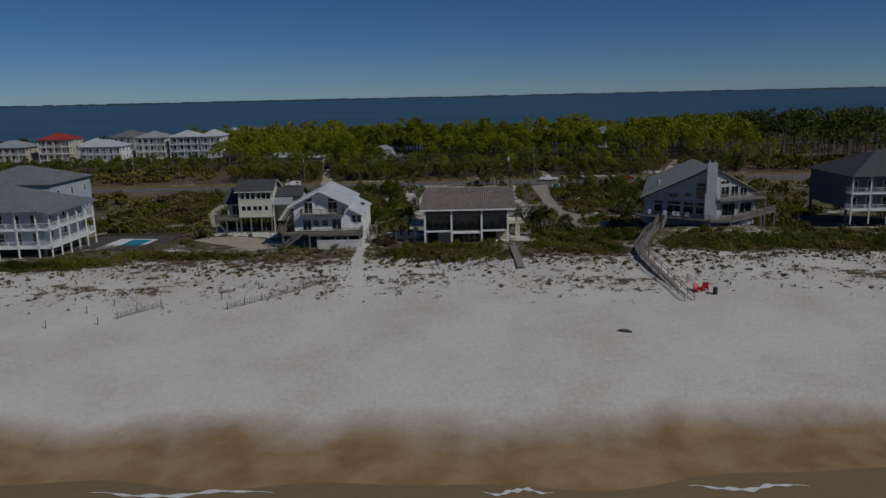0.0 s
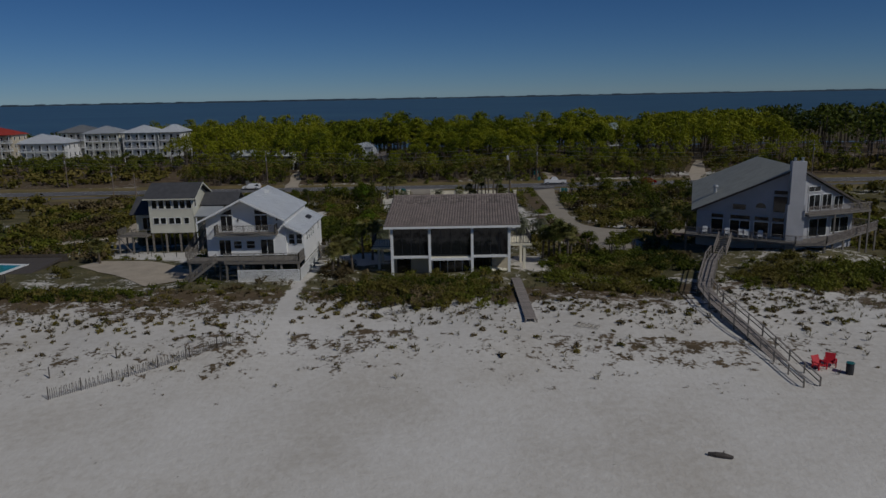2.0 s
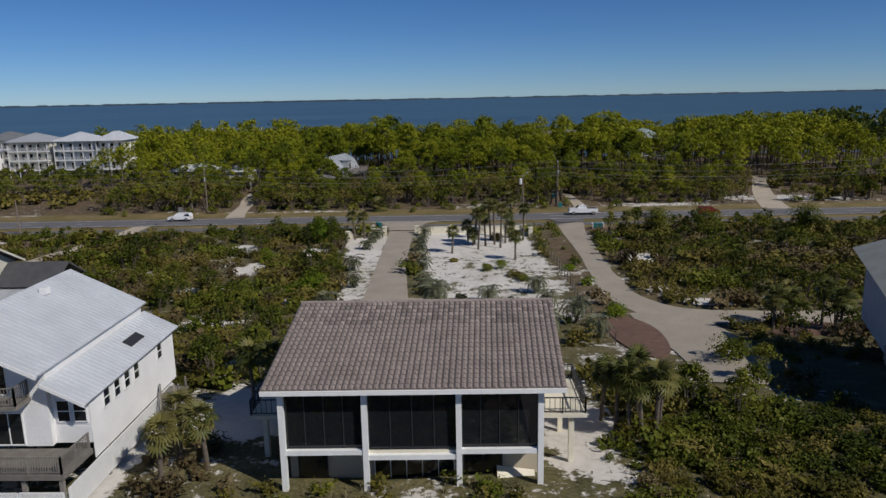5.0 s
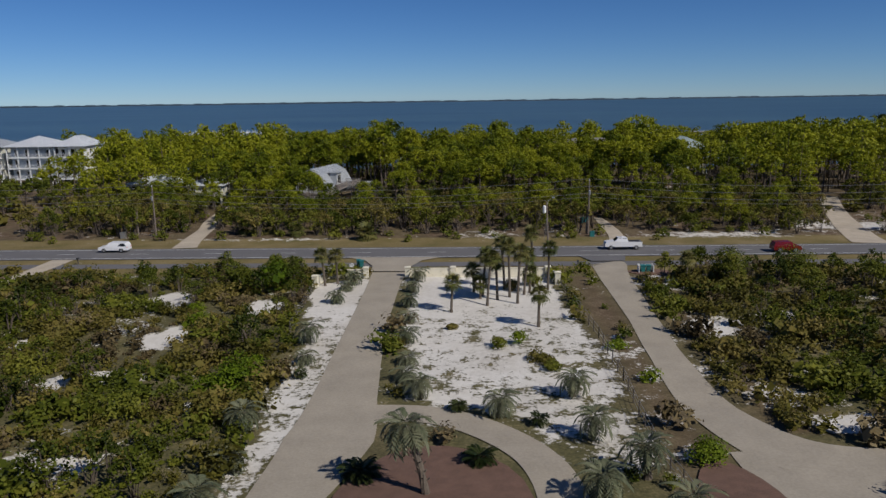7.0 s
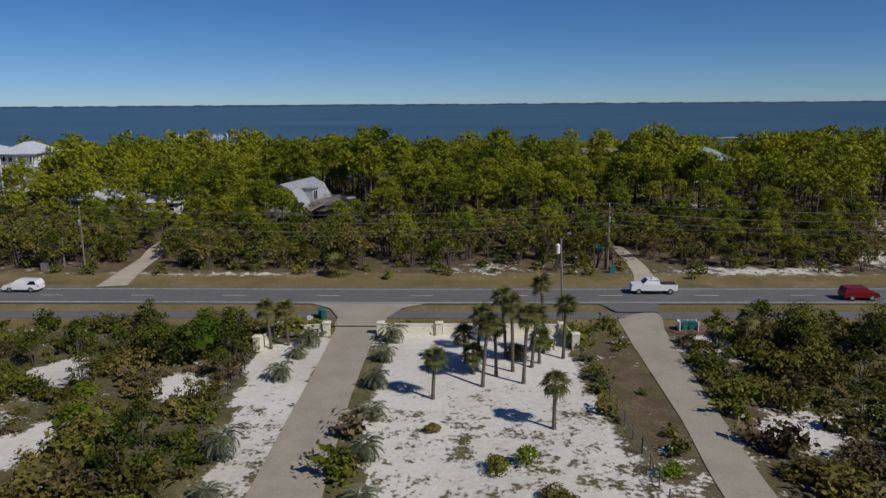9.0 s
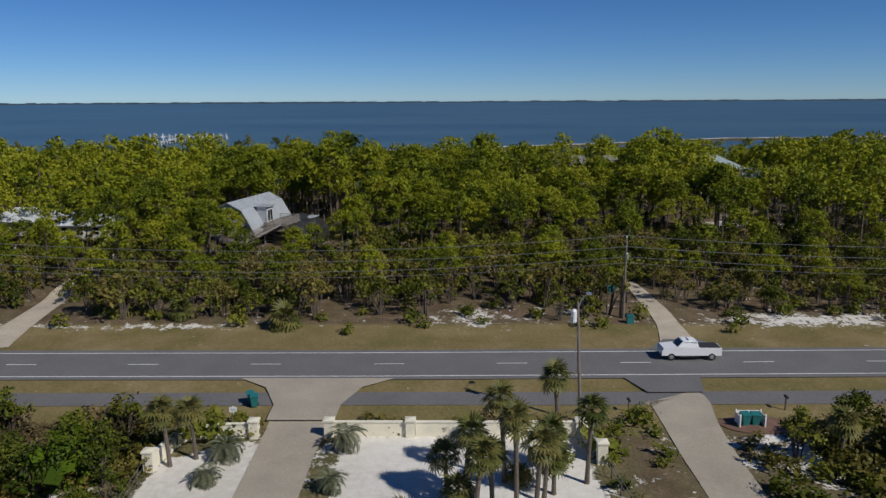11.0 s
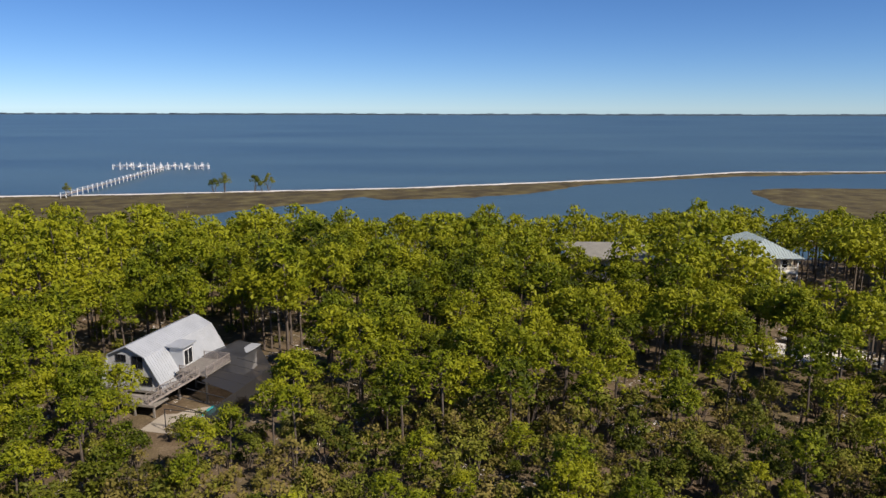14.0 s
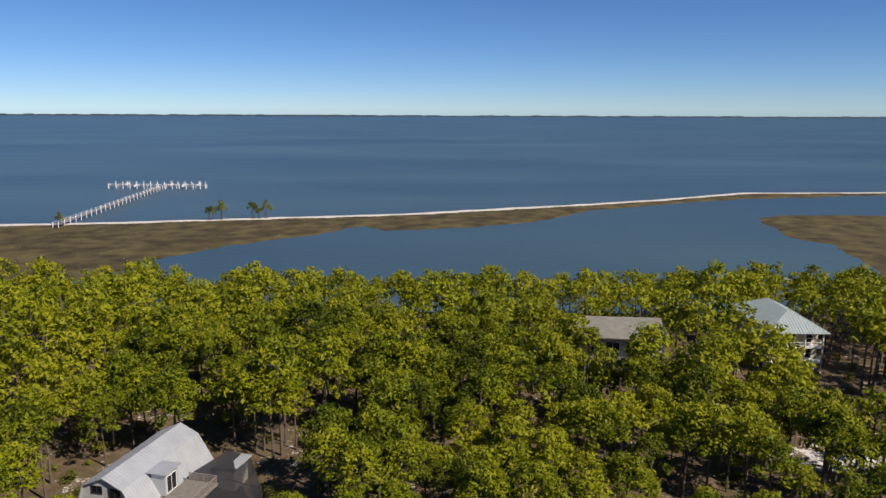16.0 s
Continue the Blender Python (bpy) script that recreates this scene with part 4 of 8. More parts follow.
posts(ct, [(-33.0, 153.0), (-36.3, 153.0)], 7.0, WHITE_TRIM, 0.15, "porch_post")

# ---- the grey house with the prow front ----
gh = House("grey_prow_house", 47, 141, 4.6, "grey clapboard house with prow front, tall chimney and wide deck")
A, B, C = Vector((36.7, 138.7, 0)), Vector((46.6, 131.9, 0)), Vector((56.0, 135.6, 0))
BACK_L, BACK_R = Vector((42.6, 156.0, 0)), Vector((58.5, 149.0, 0))
gh.add("wall", wall_ring([tuple(p.xy) for p in (A, B, C, BACK_R, BACK_L)], 4.2, 8.9), GREY_SIDING)
P1, P2, P3, P4 = (36.0, 138.9, 8.85), (46.7, 131.3, 15.2), (42.1, 157.6, 10.4), (48.8, 149.5, 15.0)
E1, E2 = (57.0, 135.4, 9.9), (59.6, 150.4, 9.9)
gh.add("roof", Mesh().slab([P1, P2, P4], 0.18).slab([P1, P4, P3], 0.18), PALE_SHINGLE)
gh.add("roof_side", Mesh().slab([P2, E1, E2, P4], 0.18), PALE_SHINGLE)
g = Mesh()
g.slab([(A.x, A.y, 8.9), (B.x, B.y, 8.9), (B.x, B.y, 14.9)], 0.02)
g.slab([(B.x, B.y, 8.9), (C.x, C.y, 8.9), (C.x, C.y, 10.0), (B.x, B.y, 14.9)], 0.02)
gh.add("gable", g, GREY_SIDING)
U = (B - A).normalized()
V = (C - B).normalized()
siding(gh, A, U, (B - A).length, 5.0, 8.9, 0.18, GREY_SIDING)
br = Mesh().bar(Vector(P1) - Vector((0, 0, 0.12)), Vector(P2) - Vector((0, 0, 0.12)), 0.06, 0.26)
br.bar(Vector(P2) - Vector((0, 0, 0.12)), Vector(E1) - Vector((0, 0, 0.12)), 0.06, 0.24)
gh.add("bargeboard", br, DARK_WOOD)
L1 = (B - A).length
for s0, s1 in ((0.16, 0.29), (0.36, 0.57), (0.61, 0.76), (0.79, 0.94)):
    p = A + U * L1 * s0
    opening(gh, (p.x, p.y, 6.05), U, L1 * (s1 - s0), 1.9, "glass_door", 1 if s1 - s0 > 0.18 else 0, 0, deep=0.08)
    opening(gh, (p.x, p.y, 8.1), U, L1 * (s1 - s0), 0.55, "transom_window", 0, 0, GREY_SIDING, deep=0.08)
for s0, s1, z, ht in ((0.38, 0.52, 9.35, 0.75), (0.79, 0.94, 9.3, 2.1), (0.79, 0.94, 11.6, 0.55)):
    p = A + U * L1 * s0
    opening(gh, (p.x, p.y, z), U, L1 * (s1 - s0), ht, "window", 0, 0, GREY_SIDING, deep=0.06)
c = A + U * L1 * 0.67 + out(U) * 0.06
arc = Mesh()
arc.face(*[c + U * (0.65 * math.cos(i * math.pi / 10)) + Vector((0, 0, 9.75 + 0.65 * math.sin(i * math.pi / 10))) for i in range(11)])
gh.add("fan_window", arc, GLASS)
L2 = (C - B).length
for s0, s1, z, ht in ((0.22, 0.40, 9.5, 2.0), (0.44, 0.60, 9.5, 2.0), (0.64, 0.80, 9.5, 1.6), (0.20, 0.40, 11.9, 0.7), (0.25, 0.55, 6.1, 2.3), (0.62, 0.92, 6.4, 1.9)):
    p = B + V * L2 * s0
    opening(gh, (p.x, p.y, z), V, L2 * (s1 - s0), ht, "glass_door" if z < 10 else "window", 1, 0, deep=0.07)
ch = Mesh()
n0 = (out(U) + out(V)).normalized()
for z0, z1, w in ((4.4, 10.5, 1.05), (10.5, 15.9, 0.85)):
    k = B + n0 * 0.2
    k0 = len(ch.v)
    for z in (z0, z1):
        for sx, sy in ((-1, -1), (1, -1), (1, 1), (-1, 1)):
            q = k + Vector((-n0.y, n0.x, 0)) * (-sx * w) + n0 * (-sy * 0.45)
            ch.v.append((q.x, q.y, z))
    ch.f += [(k0 + i, k0 + j, k0 + l, k0 + e) for i, j, l, e in ((3, 2, 1, 0), (4, 5, 6, 7), (0, 1, 5, 4), (1, 2, 6, 5), (2, 3, 7, 6), (3, 0, 4, 7))]
gh.add("chimney", ch, GREY_SIDING)
for k in (-0.45, 0.45):
    q = B + n0 * 0.2 + Vector((-n0.y, n0.x, 0)) * k
    gh.add("chimney_pot", Mesh().tube([(q.x, q.y, 15.9), (q.x, q.y, 16.3), (q.x, q.y, 16.35)], [0.16, 0.16, 0.24], 8), GALV)
gh.add("roof_vent", Mesh().tube([(40.0, 141.5, 10.4), (40.0, 141.5, 11.6), (40.0, 141.5, 11.65), (40, 141.5, 11.9)], [0.25, 0.25, 0.38, 0.3], 8), GREY_METAL)
GD = [(36.0, 141.0), (34.8, 137.4), (45.9, 129.5), (49.6, 129.2), (61.6, 139.4), (58.4, 142.6), (56.2, 135.9), (46.6, 132.1), (36.9, 138.9)]
gd = Mesh()
for ring in ([GD[0], GD[1], GD[2], GD[7], GD[8]], [GD[2], GD[3], GD[7]], [GD[3], GD[4], GD[6], GD[7]], [GD[4], GD[5], GD[6]]):
    gd.slab([(x, y, 5.9) for x, y in ring], 0.25)
gh.add("deck", gd, OLD_WOOD)
for p, q in zip(GD[:5], GD[1:6]):
    railing(gh, [(*p, 5.9), (*q, 5.9)], 1.0, BOARD)
posts(gh, [(35.0, 137.6), (38.5, 135.0), (42.2, 132.4), (45.9, 129.8), (49.5, 129.5), (53.5, 132.7), (57.5, 136.1), (61.3, 139.3), (47, 133), (52, 135), (38, 139)], 5.7, OLD_WOOD, 0.22)
up = B + V * 0.8
e0 = C + V * 0.8
gh.add("upper_deck", Mesh().slab([(up.x, up.y, 9.3), (e0.x, e0.y, 9.3), *[tuple(q) for q in ((e0 + out(V) * 2.0 + Vector((0, 0, 9.3))), (up + out(V) * 1.6 + Vector((0, 0, 9.3))))]], 0.22), OLD_WOOD)
q0, q1 = up + out(V) * 1.55, e0 + out(V) * 1.95
railing(gh, [(q0.x, q0.y, 9.3), (q1.x, q1.y, 9.3), (e0.x, e0.y, 9.3)], 1.0, BOARD)
posts(gh, [(q1.x - 0.2, q1.y), (q0.x + 4, q0.y + 1.5)], 9.2, OLD_WOOD, 0.18)
stairs(gh, (36.6, 131.5, 4.4), (38.2, 134.3, 5.8), 1.5, (0.87, -0.5, 0), BOARD)

# deck chairs
def deck_chair(x, y, z, turn):
    t = thing("deck_chair", x, y, z, turn, "white slatted deck chair on the grey house's deck", "chair", "deck chairs")
    part("seat", Mesh().box(-0.3, -0.3, 0.36, 0.3, 0.28, 0.41), WHITE_PLASTIC, t)
    part("backrest", Mesh().slab([(-0.3, 0.27, 0.4), (0.3, 0.27, 0.4), (0.3, 0.5, 1.05), (-0.3, 0.5, 1.05)], 0.05), WHITE_PLASTIC, t)
    for sx in (-0.28, 0.28):
        for sy in (-0.25, 0.25):
            part("leg", Mesh().box(sx - 0.025, sy - 0.025, 0, sx + 0.025, sy + 0.025, 0.6 if sy < 0 else 0.36), WHITE_PLASTIC, t)
    return t


for s in (0.12, 0.36, 0.5, 0.56, 0.7):
    q = A + U * L1 * s + out(U) * 1.2
    deck_chair(q.x, q.y, 5.9, math.degrees(math.atan2(U.y, U.x)) + 8)


# ---- plain far and side houses ----
def porch_house(name, x0, y0, x1, y1, base, floors, wall, roof, label, porch=True, peak=3.0, fl=3.0, ribs=0.0, over=0.7):
    """A house on piles with hipped roof and white front galleries."""
    hs = House(name, (x0 + x1) / 2, (y0 + y1) / 2, base, label)
    z = base + 2.4
    top = z + fl * floors
    fy = y0 + (2.2 if porch else 0)
    hs.add("wall", wall_ring([(x0, fy), (x1, fy), (x1, y1), (x0, y1)], z, top), wall)
    n = max(2, int((x1 - x0) / 2.6))
    for f in range(floors):
        zf = z + f * fl
        for i in range(n):
            x = x0 + (i + 0.5) * (x1 - x0) / n
            opening(hs, (x - 0.55, fy, zf + (0.15 if porch else 0.9)), (1, 0), 1.1, 2.0 if porch else 1.3, "glass_door" if porch else "window", 0, 1, deep=0.05)
        for i in range(3):
            y = fy + (i + 0.5) * (y1 - fy) / 3
            opening(hs, (x1, y - 0.45, zf + 0.9), (0, 1), 0.9, 1.4, "window", 0, 1, deep=0.05)
        if porch:
            hs.add("gallery", Mesh().box(x0 - 0.2, y0, zf - 0.25, x1 + 0.2, fy, zf), WHITE_TRIM)
            railing(hs, [(x0 - 0.1, fy, zf), (x0 - 0.1, y0 + 0.08, zf), (x1 + 0.1, y0 + 0.08, zf), (x1 + 0.1, fy, zf)], 1.0, WHITE_TRIM, 0.3, 2.6)
    if porch:
        k = max(2, int((x1 - x0) / 3))
        for i in range(k + 1):
            x = x0 + i * (x1 - x0) / k
            hs.add("gallery_post", Mesh().box(x - 0.1, y0, base - 0.3, x + 0.1, y0 + 0.2, top), WHITE_TRIM)
    for x in (x0 + 0.3, (x0 + x1) / 2, x1 - 0.3):
        for y in (fy + 0.3, y1 - 0.3):
            hs.add("pile", Mesh().box(x - 0.2, y - 0.2, base - 0.4, x + 0.2, y + 0.2, z), wall)
    a, b, c, d = (x0 - over, y0 - over), (x1 + over, y0 - over), (x1 + over, y1 + over), (x0 - over, y1 + over)
    w, l = x1 - x0 + 2 * over, y1 - y0 + 2 * over
    if w >= l:
        r0, r1 = ((x0 - over) + l / 2, (y0 + y1) / 2), ((x1 + over) - l / 2, (y0 + y1) / 2)
        planes = ([a, b, r1, r0], [c, d, r0, r1], [b, c, r1], [d, a, r0])
    else:
        r0, r1 = ((x0 + x1) / 2, (y0 - over) + w / 2), ((x0 + x1) / 2, (y1 + over) - w / 2)
        planes = ([a, b, r0], [b, c, r1, r0], [c, d, r1], [d, a, r0, r1])
    m = Mesh()
    for pl in planes:
        m.slab([(x, y, top + (peak if (x, y) in (r0, r1) else 0.0)) for x, y in pl], 0.15)
    hs.add("roof", m, roof)
    m = Mesh()
    if ribs:
        for pl in planes:
            e0, e1 = Vector((*pl[0], top)), Vector((*pl[1], top))
            t0 = Vector((*pl[-1], top + peak))
            t1 = Vector((*pl[2], top + peak)) if len(pl) == 4 else t0
            k = max(2, int((e1 - e0).length / ribs))
            for i in range(1, k):
                p = e0.lerp(e1, i / k)
                along = (e1 - e0).normalized()
                s = (p - e0).dot(along)
                u0, u1 = (t0 - e0).dot(along), (t1 - e0).dot(along)
                f = s / u0 if s < u0 else ((e1 - e0).length - s) / ((e1 - e0).length - u1) if s > u1 else 1.0
                base_t = e0 + along * u0
                up2 = (t0 - base_t) * min(1, f)
                m.bar(p + Vector((0, 0, 0.04)), p + up2 + Vector((0, 0, 0.04)), 0.06, 0.06)
        tagged(hs.add("roof_rib", m, roof), kind="stuff")
    return hs


big = porch_house("gallery_house", -90, 123, -69.2, 139, 2.4, 2, PALE_BLUE_SIDING, GREY_SHINGLE, "pale blue two-storey house with white galleries and grey roof", True, 3.6, 3.1)
for z in (4.8, 7.9):
    big.add("side_gallery", Mesh().box(-69.0, 123, z - 0.25, -66.8, 138.5, z), WHITE_TRIM)
    railing(big, [(-69.0, 123.1, z), (-66.9, 123.1, z), (-66.9, 138.4, z), (-69.0, 138.4, z)], 1.0, WHITE_TRIM, 0.3, 2.6)
for i in range(6):
    big.add("gallery_post", Mesh().box(-67.0, 123 + 3.06 * i, 2.0, -66.8, 123.2 + 3.06 * i, 10.7), WHITE_TRIM)
big.add("gallery_roof", Mesh().slab([(-66.1, 122.3, 10.55), (-66.1, 139.7, 10.55), (-68.6, 139.7, 11.2), (-68.6, 122.3, 11.2)], 0.14), GREY_SHINGLE)
for x, y, w2 in ((-88, 124.2, 3.2), (-84.5, 125.3, 3.0)):
    gb = Mesh().slab([(x - w2, y - 1.5, 11.3), (x, y - 1.5, 13.6), (x, y + 6, 13.6), (x - w2, y + 6, 11.3)], 0.14)
    gb.slab([(x, y - 1.5, 13.6), (x + w2, y - 1.5, 11.3), (x + w2, y + 6, 11.3), (x, y + 6, 13.6)], 0.14)
    big.add("cross_gable", gb, GREY_SHINGLE)
    big.add("gable", Mesh().slab([(x - w2 + 0.4, y - 1.2, 11.3), (x + w2 - 0.4, y - 1.2, 11.3), (x, y - 1.2, 13.3)], 0.04), PALE_BLUE_SIDING)
big.add("porch_stair_base", Mesh().box(-79, 119.5, 2.2, -77, 123, 2.5), OLD_WOOD)
stairs(big, (-79.5, 119.2, 2.6), (-76.6, 122.9, 4.9), 1.6, (-0.6, 0.8, 0), WHITE_TRIM)
porch_house("pale_house", -107, 160, -86.5, 178, 1.0, 2, PALE_BLUE_SIDING, GREY_SHINGLE, "pale blue house with grey hipped roof behind the scrub", False, 3.4, 4.0)
# The shade on this house is put into its wall and roof colours.
SHADED_SIDING = mat("dark_slate_siding", (0.10, 0.11, 0.13), 0.7, vary=0.15)
dark = porch_house("dark_house", 76.5, 141, 97, 158, 3.0, 2, SHADED_SIDING, DARK_SHINGLE, "grey house on piles with grey roof, shade put into both colours", True, 4.2, 3.2)
for x0, x1, y0, base, wl, rf, lab, fl2 in (
        (-162, -144, 322, 0.6, WHITE_SIDING, METAL_ROOF, "white house with open galleries and white metal roof", 2),
        (-158, -143.5, 345, 0.5, CREAM_SIDING, GREY_SHINGLE, "cream house with grey hipped roof among the trees", 3),
        (-141, -128, 332, 0.5, CREAM_SIDING, GREY_METAL, "cream three-storey house with grey metal roof", 3),
        (-125.6, -113, 332, 0.5, PALE_BLUE_SIDING, METAL_ROOF, "pale blue house with white hipped metal roof", 3),
        (-111.5, -103, 332, 0.5, WHITE_SIDING, METAL_ROOF, "small white house with white metal roof", 3),
        (-185, -171, 332, 0.5, TAN_SIDING, RED_METAL, "tan house with red metal roof", 3),
        (-170, -158.5, 338, 0.5, WHITE_SIDING, METAL_ROOF, "white house with white metal roof", 2),
        (-208, -191, 332, 0.5, TAN_SIDING, GREY_METAL, "tan house with grey metal roof", 2)):
    porch_house("gallery_house", x0, y0, x1, y0 + 13, base, fl2, wl, rf, lab, True, 2.8, 3.1, 0.9)
porch_house("gallery_house", 70.5, 354.5, 80.6, 374, -0.2, 2, TAN_SIDING, GREEN_METAL, "tan house with white galleries and grey-green metal roof", True, 3.0, 3.0, 0.55, 0.9)
porch_house("cabin", 144, 396, 160, 410, 0, 1, CREAM_SIDING, METAL_ROOF, "cream house with white metal roof in the woods", True, 3.0, 3.0, 0.9)
porch_house("cabin", -74, 296, -62, 305, 0.2, 1, GREY_SIDING, METAL_ROOF, "low house with pale metal roof among pines", False, 1.8, 2.6, 0.8)
porch_house("cabin", -58, 292, -50, 300, 0.2, 1, CREAM_SIDING, METAL_ROOF, "small cream house with pale roof among pines", False, 1.8, 2.6, 0.8)

# ---- the low-roofed house in the wood ----
fh = House("flat_roofed_house", 40.5, 353, 0, "dark house with a long low shingled roof among pines")
fh.add("wall", wall_ring([(33.5, 348), (47.5, 346), (48.5, 357), (34.5, 359)], 2.2, 9.6), GREY_SIDING)
fh.add("roof", Mesh().slab([(32.2, 345.8, 9.7), (47.6, 343.8, 9.9), (48.4, 351, 11.9), (33.0, 352.8, 11.7)], 0.2).slab([(33.0, 352.8, 11.7), (48.4, 351, 11.9), (49.4, 358.4, 9.7), (34.0, 360.4, 9.6)], 0.2), BROWN_SHINGLE)
u = Vector((14, -2, 0)).normalized()
for i in range(4):
    p = Vector((33.9, 347.94, 0)) + u * (0.6 + 3.3 * i)
    opening(fh, (p.x, p.y, 6.5), u, 2.4, 1.9, "window", 1, 0, deep=0.06)
fh.add("deck", Mesh().slab([(33.5, 345.2, 5.6), (47.3, 343.2, 5.6), (47.5, 346, 5.6), (33.5, 348, 5.6)], 0.2), OLD_WOOD)
railing(fh, [(33.5, 345.3, 5.6), (47.3, 343.3, 5.6)], 1.0)
posts(fh, [(33.7, 345.5), (40, 344.5), (47.1, 343.5), (34, 348.5), (47, 347), (48, 356), (35, 358)], 5.5)

# ---- the gambrel house with the screened pool ----
gm = House("gambrel_house", -28, 303, 0.3, "grey house with gambrel metal roof, weathered deck and screened pool")
prof = [(-34.1, 2.5), (-32.7, 7.0), (-29.9, 8.25), (-27.3, 7.0), (-24.6, 2.5)]
Y0, Y1 = 296.0, 311.0
for y in (Y0, Y1):
    w = Mesh()
    w.slab([(x, y, z) for x, z in prof], 0.03)
    gm.add("end_wall", w, PALE_BOARD, label="pale grey board end wall")
gm.add("floor", Mesh().box(-34.0, Y0, 2.2, -24.7, Y1, 2.5), OLD_WOOD)
for (xa, za), (xb, zb), nm in zip(prof, prof[1:], ("lower_roof", "upper_roof", "upper_roof", "lower_roof")):
    ex = 0.35
    ribbed(gm, [(xa, Y0 - ex, za), (xa, Y1 + ex, za), (xb, Y1 + ex, zb), (xb, Y0 - ex, zb)] if za < zb else [(xb, Y1 + ex, zb), (xb, Y0 - ex, zb), (xa, Y0 - ex, za), (xa, Y1 + ex, za)], None, 0.45, GREY_METAL, nm, 0.12)
for i in range(21):
    x = -33.9 + i * 0.46
    zt = float(np.interp(x, [p[0] for p in prof], [p[1] for p in prof]))
    gm.add("batten", Mesh().bar((x, Y0 - 0.02, 2.5), (x, Y0 - 0.02, zt), 0.06, 0.04), PALE_BOARD)
for x, z, wd, ht in ((-31.6, 6.1, 1.4, 0.9), (-29.3, 5.4, 1.5, 1.5), (-32.9, 3.6, 1.6, 1.1), (-30.4, 3.7, 0.9, 0.8), (-28.2, 3.2, 1.6, 1.1)):
    opening(gm, (x, Y0, z), (1, 0), wd, ht, "window", 1, 0, BLACK, deep=0.07)
dm = Mesh().box(-26.7, 300.2, 4.2, -24.9, 302.8, 7.0)
gm.add("dormer", dm, GREY_METAL)
opening(gm, (-24.9, 300.5, 4.4), (0, 1), 1.9, 2.1, "dormer_door", 1, 0, deep=0.05)
gm.add("dormer_roof", Mesh().box(-27.2, 299.9, 7.0, -24.5, 303.1, 7.15), GREY_METAL)
gm.add("upper_deck", Mesh().box(-24.8, 298.4, 4.1, -20.4, 304.4, 4.3), OLD_WOOD)
railing(gm, [(-24.3, 298.5, 4.3), (-22.9, 298.5, 4.3)], 1.0, BOARD)
railing(gm, [(-20.5, 298.5, 4.3), (-20.5, 304.3, 4.3), (-24.3, 304.3, 4.3)], 1.0, BOARD)
stairs(gm, (-25.3, 293.2, 2.0), (-21.4, 298.3, 4.25), 1.2, (-0.79, 0.61, 0), BOARD)
gm.add("front_deck", Mesh().box(-30.4, 293.0, 1.7, -24.4, 295.9, 1.95), OLD_WOOD)
railing(gm, [(-30.3, 295.8, 1.95), (-30.3, 293.1, 1.95), (-26.2, 293.1, 1.95)], 1.0, BOARD)
posts(gm, [(-30.2, 293.2), (-27.3, 293.2), (-24.6, 293.2), (-24.6, 298.6), (-20.6, 298.6), (-20.6, 304.2), (-33.5, 296.5), (-33.5, 303), (-33.5, 310.5), (-25, 303), (-25, 310.5)], 1.9)
posts(gm, [(-20.6, 298.6), (-20.6, 304.2)], 4.2)
gm.add("pool_terrace", Mesh().box(-24.2, 289.6, -0.3, -15.2, 313.6, 0.35), CONCRETE)
gm.add("pool", Mesh().box(-19.8, 295.0, 0.3, -16.6, 305.0, 0.36), POOL_WATER)
fr = Mesh()
CG = [(-21.0, 290.2), (-15.6, 290.2), (-15.6, 306.4), (-20.8, 313.2), (-24.0, 313.2)]
for x, y in CG:
    fr.bar((x, y, 0.3), (x, y, 3.1), 0.08, 0.08)
for p, q in zip(CG, CG[1:]):
    for z in (0.9, 3.1):
        fr.bar((*p, z), (*q, z), 0.07, 0.07)
for i in range(8):
    y = 290.2 + i * 2.31
    fr.bar((-15.6, y, 0.3), (-15.6, y, 3.1), 0.07, 0.07)
    fr.bar((-15.6, y, 3.1), (-21.0 if y < 299 else -20.6, y, 3.9), 0.07, 0.07)
gm.add("cage_frame", fr, BLACK)
scr = Mesh()
scr.face((-15.6, 296.5, 3.12), (-15.6, 306.4, 3.12), (-20.6, 306.4, 3.9), (-20.6, 297.5, 3.9))
scr.face((-20.6, 304.6, 3.9), (-20.6, 306.4, 3.9), (-25.0, 306.4, 4.3), (-25.0, 304.6, 4.3))
scr.face((-15.6, 306.4, 3.12), (-20.8, 313.2, 3.5), (-24.0, 313.2, 4.1), (-25.0, 306.4, 4.3), (-20.6, 306.4, 3.9))
scr.face((-15.58, 290.2, 0.3), (-15.58, 306.4, 0.3), (-15.58, 306.4, 3.1), (-15.58, 290.2, 3.1))
SHADE_CLOTH = bpy.data.materials.new("insect_screen")
SHADE_CLOTH.use_nodes = True
sn, sl = SHADE_CLOTH.node_tree.nodes, SHADE_CLOTH.node_tree.links
sn["Principled BSDF"].inputs["Base Color"].default_value = (0.03, 0.03, 0.032, 1)
sn["Principled BSDF"].inputs["Alpha"].default_value = 0.8
gm.add("insect_screen", scr, SHADE_CLOTH)
gm.add("pool_shed", Mesh().box(-23.8, 309.5, 0.3, -21.2, 313.0, 3.6), WHITE_SIDING)
gm.add("pool_shed_roof", Mesh().box(-24.1, 309.2, 3.6, -20.6, 313.3, 3.75), GREY_METAL)
gm.ob.matrix_world = pose(-26.8, 303, 0.3, 0, 0, -13)


